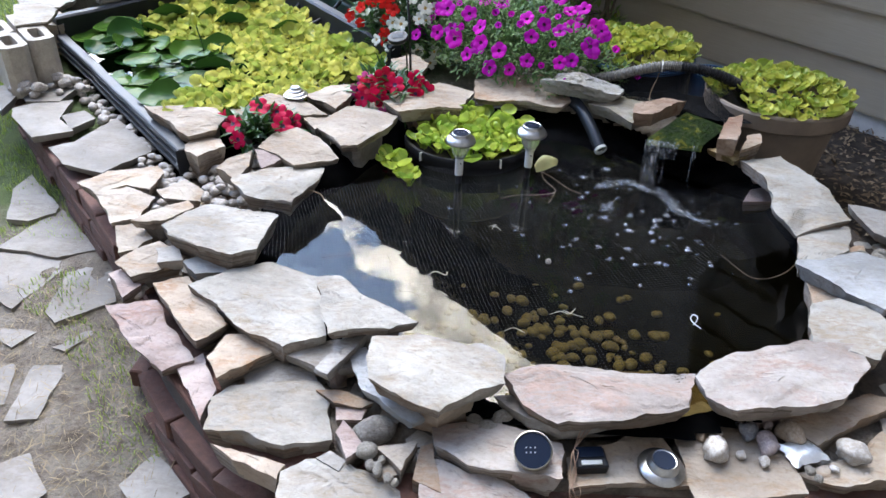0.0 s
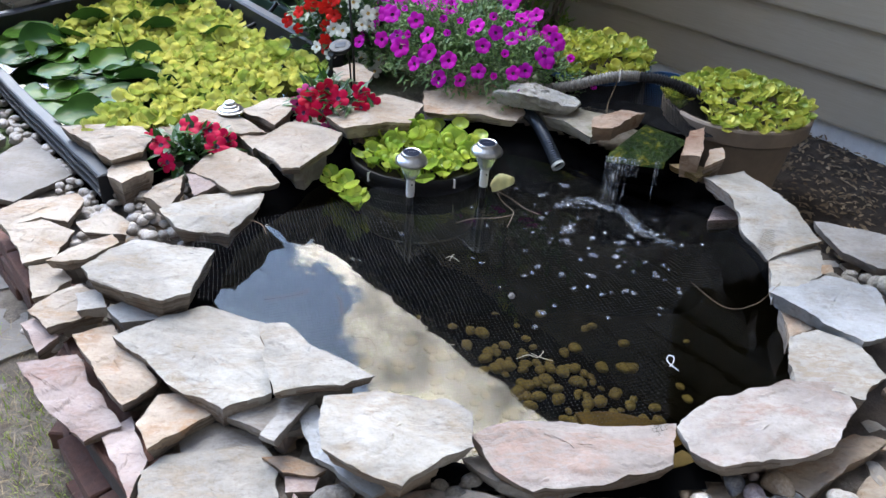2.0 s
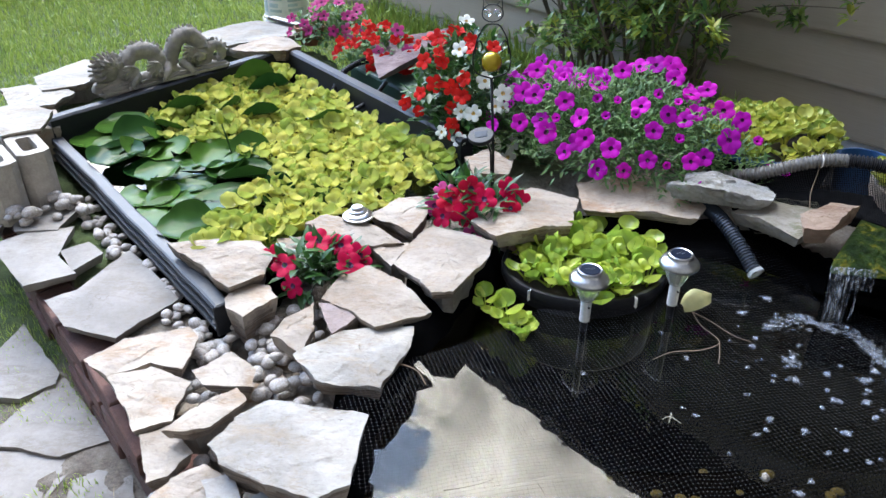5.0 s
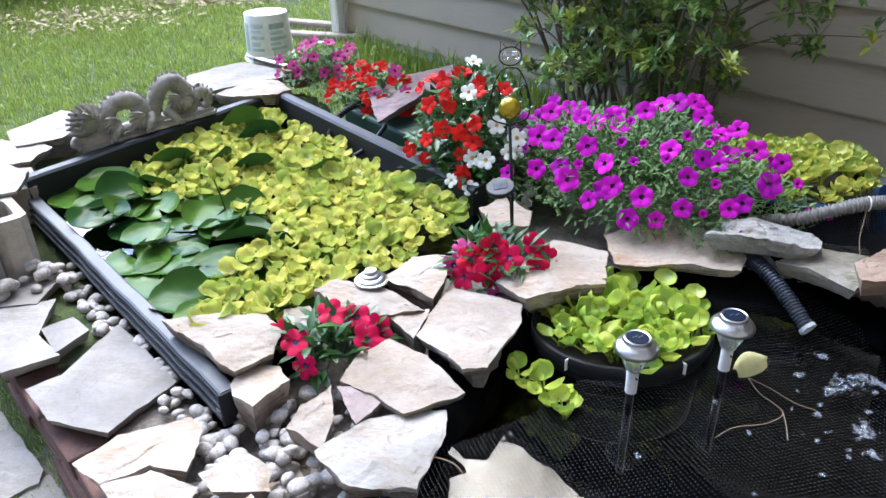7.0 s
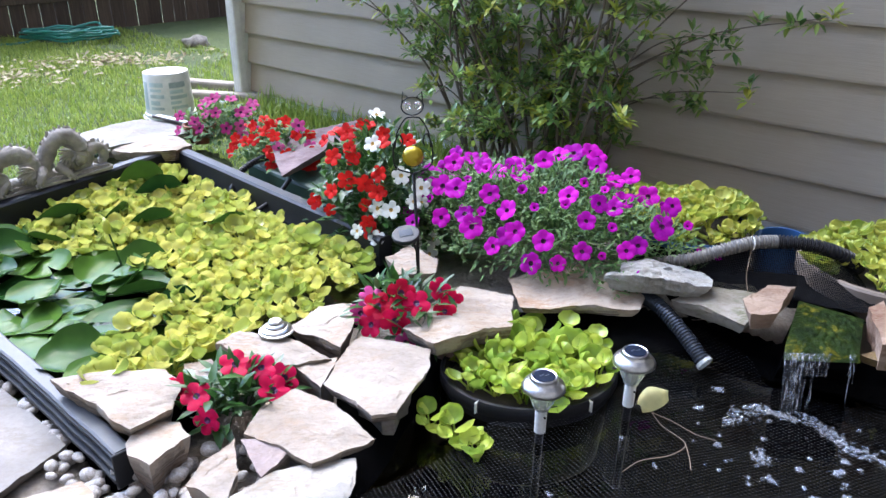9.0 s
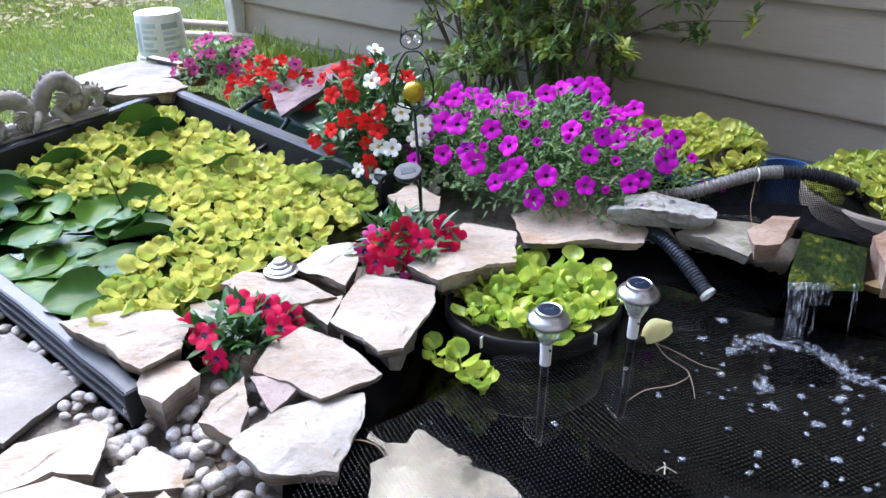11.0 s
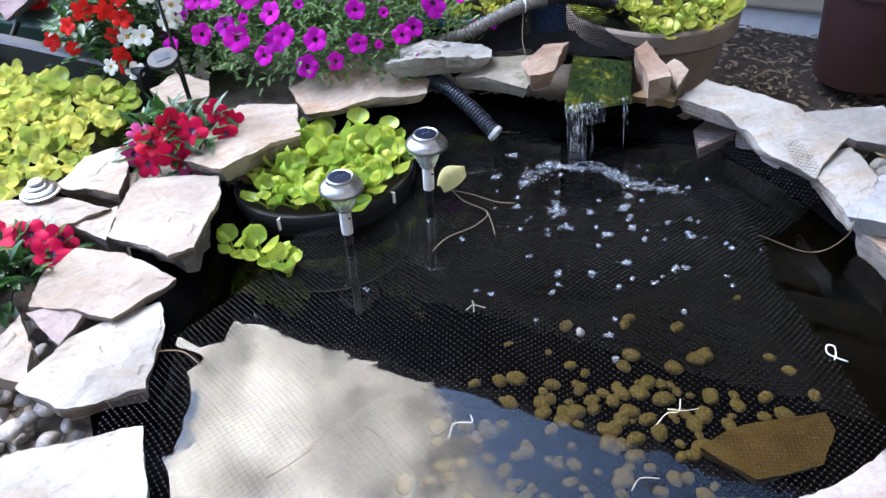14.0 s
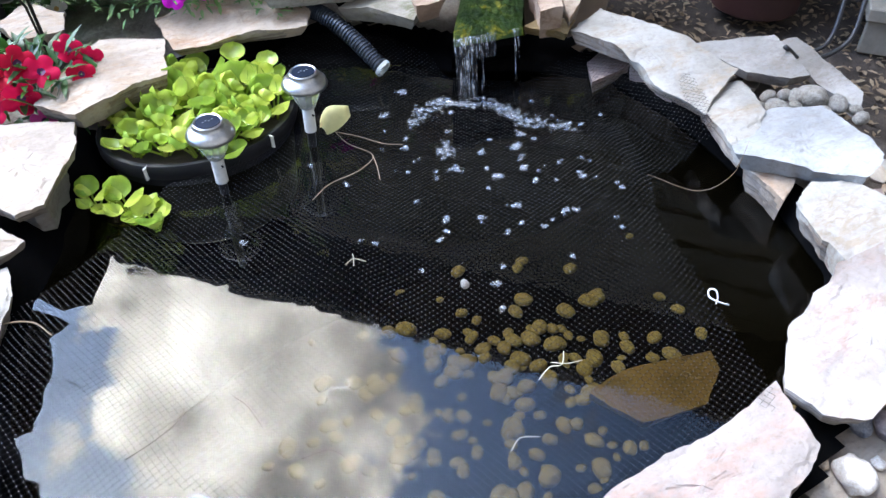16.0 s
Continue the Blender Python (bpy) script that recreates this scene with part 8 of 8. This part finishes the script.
def flowering(name, m, size, leaf_count, leaf_len, leaf_wid, leaf_mat_, blooms, label, seed, lumps=0.25, face=(-0.15, -0.75, 0.55), stems=40, gap=0.030):
    """A mound of foliage with flowers over it. blooms: (meshes, count, name)."""
    rng = random.Random(seed)
    t = thing(name, m, label, "flowering plant")
    lv = Leaves()
    bm = bmesh.new()
    for k in range(leaf_count):
        p, nrm = dome_point(rng, size)
        f = rng.random() ** 0.45
        bulge = 1 + lumps * noise.noise(p * 7 + Vector((seed, 0, 0)))
        q = p * f * bulge
        lv.add(q, nrm * 0.7 + Vector((rng.gauss(0, 1), rng.gauss(0, 1), rng.gauss(0.2, 0.7))) * 0.8, (0, 0, 1), leaf_len * rng.uniform(0.6, 1.2), leaf_wid * rng.uniform(0.7, 1.2))
    part("foliage", lv.mesh(leaf_mat_), t)
    for k in range(stems):
        p, nrm = dome_point(rng, size)
        q = p * (1 + lumps * noise.noise(p * 7 + Vector((seed, 0, 0)))) * 0.95
        add_tube(bm, spline([(q.x * 0.25, q.y * 0.25, -0.02), (q.x * 0.6, q.y * 0.6, q.z * 0.65), tuple(q)], 4), 0.0016, 4, False)
    tagged(part("stem_tangle", mesh_of(bm, LEAF_DARK, True), t), kind="stuff")
    face = m.to_3x3().inverted() @ Vector(face)
    at = []
    for meshes, count, where in blooms:
        done = tries = 0
        while done < count and tries < 4000:
            tries += 1
            p, nrm = dome_point(rng, size, 0.25)
            q = p * (1 + lumps * noise.noise(p * 7 + Vector((seed, 0, 0)))) * rng.uniform(0.98, 1.12)
            if not where(q, nrm) or any((q - o).length < gap for o in at):
                continue
            at.append(q)
            d = (nrm * 0.6 + face * 0.95 + Vector((rng.gauss(0, 0.28), rng.gauss(0, 0.28), rng.gauss(0, 0.2)))).normalized()
            turn = d.to_track_quat("Z", "Y").to_matrix().to_4x4()
            petals, throat = meshes[rng.randrange(len(meshes))]
            bloom = part("flower", petals, t, Matrix.Translation(q) @ turn @ pose(0, 0, 0, 0, 0, rng.uniform(0, 360)) @ Matrix.Scale(rng.uniform(0.82, 1.15), 4))
            part("throat", throat, bloom)
            done += 1
    return t


along_house = HOUSE_TURN
flowering("petunia_plant", pose(0.245, 3.030, 0.470, 0, 0, along_house + 2), (0.455, 0.27, 0.205), 8200, 0.031, 0.009, LEAF_PETUNIA,
          ((F_PETUNIA, 56, lambda q, n: n.y < 0.6 and q.z > -0.005 + 0.12 * max(0.0, q.x - 0.2) / 0.25), (F_PETUNIA_SHUT, 26, lambda q, n: n.y < 0.6 and q.z > 0.02)), "mounded petunia covered in purple trumpet flowers", 3, 0.30, face=(-0.25, -0.85, 0.45), stems=90, gap=0.052)
flowering("vinca_plant", pose(-0.20, 3.30, 0.40, 0, 0, along_house), (0.27, 0.17, 0.33), 1500, 0.055, 0.022, LEAF_DARK,
          ((F_RED, 23, lambda q, n: n.y < 0.4 and q.z > 0.06 and q.x < 0.14 and noise.noise(q * 9) > -0.12), (F_WHITE, 11, lambda q, n: n.y < 0.2 and q.x > 0.06 and -0.02 < q.z < 0.22), (F_WHITE, 4, lambda q, n: n.y < 0.4 and q.z > 0.1)),
          "bushy vinca with bright red and white flowers", 5, 0.2, face=(-0.05, -0.9, 0.45), stems=40)
flowering("impatiens_plant", pose(-0.575, 2.375, 0.385), (0.13, 0.085, 0.085), 230, 0.058, 0.019, LEAF_DARK,
          ((F_CRIMSON, 7, lambda q, n: n.y < 0.3 and q.z > 0.01),), "low impatiens with crimson flowers tucked among the stones", 7, 0.2, face=(0.05, -0.7, 0.5), stems=14, gap=0.046)
flowering("impatiens_plant", pose(-0.185, 2.665, 0.41), (0.125, 0.09, 0.10), 240, 0.066, 0.016, LEAF_DARK,
          ((F_CRIMSON, 8, lambda q, n: n.y < 0.3 and q.z > 0.01), (F_PINK, 4, lambda q, n: n.y < 0.3 and q.x < 0)), "impatiens with magenta flowers and narrow dark leaves", 9, 0.2, face=(-0.1, -0.75, 0.45), stems=14, gap=0.040)
flowering("geranium_plant", pose(-0.55, 3.95, 0.46, 0, 0, along_house), (0.20, 0.13, 0.14), 520, 0.045, 0.020, LEAF_PETUNIA,
          ((F_RED, 26, lambda q, n: n.y < 0.5 and q.z > 0), (F_PINK, 3, lambda q, n: q.x > 0.05 and q.z > 0.05)), "trailing plant with scarlet flowers beyond the lily pond", 11, 0.25, face=(0.1, -0.85, 0.4), stems=24)
flowering("pink_plant", pose(-0.80, 4.36, 0.45), (0.19, 0.13, 0.15), 620, 0.040, 0.016, LEAF_PETUNIA,
          ((F_PINK, 19, lambda q, n: n.y < 0.5 and q.z > 0.02),), "pot plant with bright pink flowers", 13, 0.25, stems=20)


# ---- metal garden stakes ----
def build_stake():
    s = thing("garden_stake", pose(-0.125, 2.84, 0.33), "black iron garden stake with an amber glass ball", "garden ornament")
    bm = bmesh.new()
    add_tube(bm, [Vector((0.0, 0, -0.05)), Vector((-0.003, 0, 0.2)), Vector((-0.012, 0, 0.40))], 0.0042, 8)
    part("rod", mesh_of(bm, M_IRON, True), s)
    bm = bmesh.new()
    for side in (-1, 1):
        add_tube(bm, spline([(-0.012, 0, 0.40), (-0.012 + side * 0.045, 0, 0.42), (-0.012 + side * 0.050, 0, 0.47), (-0.012 + side * 0.036, 0, 0.505), (-0.012 + side * 0.026, 0, 0.49), (-0.012 + side * 0.030, 0, 0.475)], 7), 0.0022, 7)
        add_tube(bm, spline([(-0.012 + side * 0.046, 0, 0.47), (-0.012 + side * 0.040, 0, 0.51), (-0.012 + side * 0.020, 0, 0.545), (-0.012, 0, 0.55)], 6), 0.0020, 7)
    part("scroll", mesh_of(bm, M_IRON, True), s)
    part("glass_ball", mesh_of(lathe_bm([(0.028 * math.sin(math.pi * k / 16), -0.028 * math.cos(math.pi * k / 16)) for k in range(17)], 28), M_GOLD, True), s, pose(-0.012, 0, 0.447), "amber glass ball")
    bm = bmesh.new()
    loop = [(0.028 * math.cos(a), 0, 0.023 * math.sin(a)) for a in [i * 2 * math.pi / 20 for i in range(21)]]
    add_tube(bm, [Vector(p) for p in loop], 0.0018, 7, False)
    for side in (-1, 1):
        add_tube(bm, [Vector((side * 0.010, 0, 0.021)), Vector((side * 0.024, 0, 0.037)), Vector((side * 0.026, 0, 0.008))], 0.0017, 6)
    part("head_outline", mesh_of(bm, M_IRON, True), s, pose(-0.012, 0, 0.578))
    for side in (-1, 1):
        part("glass_eye", mesh_of(lathe_bm([(0.010 * math.sin(math.pi * k / 8), -0.010 * math.cos(math.pi * k / 8)) for k in range(9)], 16), M_FALL, True), s, pose(-0.012 + side * 0.013, 0, 0.580), "clear glass marble")


build_stake()


def build_spotlight():
    s = thing("solar_spotlight", pose(-0.158, 2.775, 0.335), "small black solar spotlight on a thin stake", "solar light")
    bm = bmesh.new()
    add_tube(bm, [Vector((0.03, 0.02, -0.02)), Vector((0.02, 0.01, 0.20)), Vector((0.005, 0, 0.245))], 0.003, 7)
    part("stake", mesh_of(bm, M_IRON, True), s)
    part("housing", mesh_of(lathe_bm([(0.0, -0.016), (0.024, -0.016), (0.036, -0.004), (0.037, 0.004), (0.035, 0.007), (0.0, 0.007)], 32), M_RAIL, True, 35), s, pose(-0.008, 0, 0.25, 14, -8, 0))
    part("solar_panel", mesh_of(box_bm(0.036, 0.030, 0.002, 0.001), M_DULLPANEL), s, pose(-0.008, 0, 0.2565, 14, -8, 0), "grey-blue solar cell")


build_spotlight()


# ---- shrub against the house ----
def build_shrub():
    rng = random.Random(77)
    x, y = uv(-2.95, 3.04)
    t = thing("shrub", pose(x, y, 0.17, 0, 0, HOUSE_TURN), "straggly green shrub growing against the beige siding", "shrub")
    lv, tip_lv = Leaves(), Leaves()
    tips = []
    bark = plain_mat("grey_brown_bark", (0.15, 0.12, 0.085), 0.9, 0, 60, 0.4)

    def branch(points, thick, per):
        line = spline(points, per)
        bm = bmesh.new()
        add_tube(bm, line, lambda s: thick * (1 - 0.8 * s) + 0.001, 6, False)
        part("branch", mesh_of(bm, bark, True), t)
        tips.append(line)
        return line
    # stems that fan out from a narrow foot
    for k in range(40):
        b = Vector((rng.uniform(-0.34, 0.40), rng.uniform(-0.08, 0.10), 0))
        lean = Vector((rng.gauss(0.02, 0.30) + b.x * 1.05, rng.gauss(-0.10, 0.12), rng.uniform(0.7, 1.75)))
        lean.x = max(-0.42 * lean.z, min(0.36 * lean.z, lean.x))
        mid = b + lean * 0.5 + Vector((rng.gauss(0, 0.09) - 0.12 * lean.x, rng.gauss(0, 0.04), 0.06))
        tip = b + lean + Vector((rng.gauss(0, 0.10), 0, 0))
        tip.y, mid.y = min(tip.y, 0.14), min(mid.y, 0.14)
        branch([tuple(b), tuple(mid), tuple(tip)], 0.0070, 9)
    stems = len(tips)
    for k in range(95):
        src = tips[rng.randrange(stems)]
        i = rng.randrange(3, len(src) - 3)
        b = src[i]
        side = Vector((rng.gauss(0.0, 0.25), rng.gauss(-0.12, 0.10), rng.uniform(-0.06, 0.22)))
        e = b + side
        e.y = min(e.y, 0.14)
        if e.z < 0.50 and abs(e.x) > 0.55:
            continue
        branch([tuple(b), tuple(b + side * 0.5 + Vector((0, 0, 0.05))), tuple(e)], 0.0028, 6)
    twigs = len(tips)
    # long bare twigs that reach along the siding
    for x0, z0, x1, z1 in ((0.35, 0.40, 0.79, 0.54), (0.38, 0.42, 0.99, 0.60), (0.40, 0.45, 0.83, 0.67), (0.40, 0.55, 0.90, 0.74), (0.45, 0.60, 1.18, 0.87), (0.42, 0.60, 0.87, 0.79), (0.50, 0.70, 1.05, 1.10),
                           (-0.35, 0.45, -0.80, 0.72), (-0.38, 0.50, -0.92, 0.95), (-0.36, 0.60, -0.98, 1.10), (-0.34, 0.40, -0.78, 0.56)):
        branch([(x0, 0.03, z0), ((x0 + x1) / 2, -0.03, (z0 + z1) / 2 + 0.05), (x1, 0.0, z1)], 0.0026, 9)
    # whorls of pointed leaves, thick at the ends of the twigs
    for n, line in enumerate(tips):
        clumps = 7 if n < stems else 6 if n < twigs else 5
        low = 3 if n < stems else 2 if n < twigs else len(line) // 2
        for c in range(clumps):
            i = len(line) - 1 if c == 0 else rng.randrange(low, len(line))
            at = line[i] + Vector((rng.gauss(0, 0.018), rng.gauss(0, 0.018), rng.gauss(0, 0.014)))
            axis = Vector((rng.gauss(0, 0.5), rng.gauss(-0.4, 0.4), rng.gauss(0.7, 0.4))).normalized()
            side = axis.orthogonal().normalized()
            other = axis.cross(side)
            count = rng.randrange(7, 13)
            for k in range(count):
                a = k * 2.4 + rng.uniform(-0.3, 0.3)
                d = (side * math.cos(a) + other * math.sin(a)) * rng.uniform(0.6, 1.0) + axis * rng.uniform(0.1, 0.8)
                p = at + d.normalized() * 0.004 - axis * rng.uniform(0.0, 0.03)
                p.y = min(p.y, 0.17)
                (tip_lv if (c == 0 and n % 3 == 0) or c == 5 else lv).add(p, d, (0, 0, 1), rng.uniform(0.034, 0.066), rng.uniform(0.014, 0.024))
    part("crown", lv.mesh(LEAF_BUSH), t)
    part("young_leaves", tip_lv.mesh(LEAF_BUSHTIP), t, None, "yellow-green young leaves")


build_shrub()


# ---- grass, dry leaves, mulch litter ----
def blades(name, count, place, height, width, mat, label, seed, category="grass"):
    rng = np.random.default_rng(seed)
    verts, faces = [], []
    got = 0
    while got < count:
        p = place(rng)
        if p is None:
            continue
        x, y, z, s = p
        a, lean = rng.uniform(0, 6.283), rng.uniform(0.1, 0.8)
        h, w = height * s * rng.uniform(0.5, 1.2), width * s * rng.uniform(0.7, 1.3)
        ca, sa = math.cos(a), math.sin(a)
        ox, oy = -sa * w * 0.5, ca * w * 0.5
        k = len(verts)
        verts.extend(((x - ox, y - oy, z), (x + ox, y + oy, z), (x + ca * h * lean * 0.35 - ox * 0.7, y + sa * h * lean * 0.35 - oy * 0.7, z + h * 0.6),
                      (x + ca * h * lean * 0.35 + ox * 0.7, y + sa * h * lean * 0.35 + oy * 0.7, z + h * 0.6), (x + ca * h * lean, y + sa * h * lean, z + h * (1 - 0.3 * lean))))
        faces.extend(((k, k + 1, k + 3, k + 2), (k + 2, k + 3, k + 4)))
        got += 1
    solo(name, raw_mesh(verts, faces, mat), Matrix(), label, category, kind="stuff")


def lawn_place(rng):
    d = rng.uniform(0, 1) ** 1.5
    y = 3.0 + 7.0 * d
    x = rng.uniform(-1.5 - 0.55 * y, 0.2)
    u, v = to_uv(x, y)
    if inside(x, y, BANK) or v > 3.24 or u < -9.3 or (u > -3.0 and v > 0.4):
        return None
    return x, y, ground_z(x, y) - 0.005, 1.0 + 0.16 * max(0, y - 4)


def strip_place(rng):
    u, v = rng.uniform(-5.2, -2.4), 3.22 - abs(rng.normal(0, 0.20))
    x, y = uv(u, v)
    return (x, y, ground_z(x, y), rng.uniform(0.8, 2.4)) if v > 2.3 else None


def verge_place(rng):
    x, y = rng.uniform(-2.0, -0.5), rng.uniform(1.0, 3.2)
    if inside(x, y, BANK) or noise.noise((x * 3.3, y * 3.3, 2.0)) < 0.02 + 0.30 * smoothstep(2.2, 1.4, y):
        return None
    return x, y, ground_z(x, y) - 0.004, 0.75


blades("lawn_grass", 70000, lawn_place, 0.036, 0.0040, LEAF_GRASS, "bright green mown lawn behind the pond", 1)
def far_lawn_place(rng):
    u, v = rng.uniform(-9.25, -5.2), rng.uniform(-1.6, 4.2)
    x, y = uv(u, v)
    if (u > -5.35 and v > 3.2) or noise.noise((x * 1.7, y * 1.7, 4.0)) + 0.5 * noise.noise((x * 6, y * 6, 1.0)) < -0.15 - 0.25 * rng.uniform(0, 1):
        return None
    return x, y, ground_z(x, y) - 0.005, 1.5


blades("far_lawn_grass", 30000, far_lawn_place, 0.040, 0.0045, LEAF_GRASS, "thin patchy lawn running up to the fence", 8)
blades("tall_grass", 2600, strip_place, 0.07, 0.0045, LEAF_GRASS, "taller grass along the foot of the house", 2)
blades("verge_grass", 5200, verge_place, 0.040, 0.0032, LEAF_GRASS, "patchy green grass between the ground pavers", 3)


def litter(name, count, place, size, mat, label, seed, thin=1.0):
    rng = random.Random(seed)
    lv = Leaves()
    for k in range(count):
        x, y, z = place(rng)
        lv.add((x, y, z + 0.004 + 0.012 * rng.random()), (rng.gauss(0, 1), rng.gauss(0, 1), rng.gauss(0.05, 0.2)), (rng.gauss(0, 0.3), rng.gauss(0, 0.3), 1), size * rng.uniform(0.6, 1.4), size * thin * rng.uniform(0.25, 0.55))
    solo(name, lv.mesh(mat), Matrix(), label, "dry leaves", kind="stuff")


def on_mulch(rng):
    x, y = rng.uniform(1.1, 2.4), rng.uniform(1.8, 3.4)
    return x, y, ground_z(x, y)


def on_lawn_patch(rng):
    if rng.random() < 0.62:
        x, y = rng.gauss(-3.05, 0.42), rng.gauss(7.1, 0.26)
    else:
        x, y = rng.gauss(-2.1, 0.36), rng.gauss(7.75, 0.16)
    return x, y, ground_z(x, y) + 0.02


def on_soil(rng):
    x, y = rng.uniform(-1.4, -0.45), rng.uniform(0.95, 1.9)
    return x, y, ground_z(x, y) - 0.003


litter("mulch_litter", 3000, on_mulch, 0.027, LEAF_DRY, "brown dry leaves and bark chips on the mulch", 4)
litter("lawn_leaves", 700, on_lawn_patch, 0.065, LEAF_STRAW, "patch of pale dry leaves lying on the lawn", 5)
litter("soil_litter", 4200, on_soil, 0.044, LEAF_STALK, "dry grass stems and scraps on the bare soil", 6, 0.09)
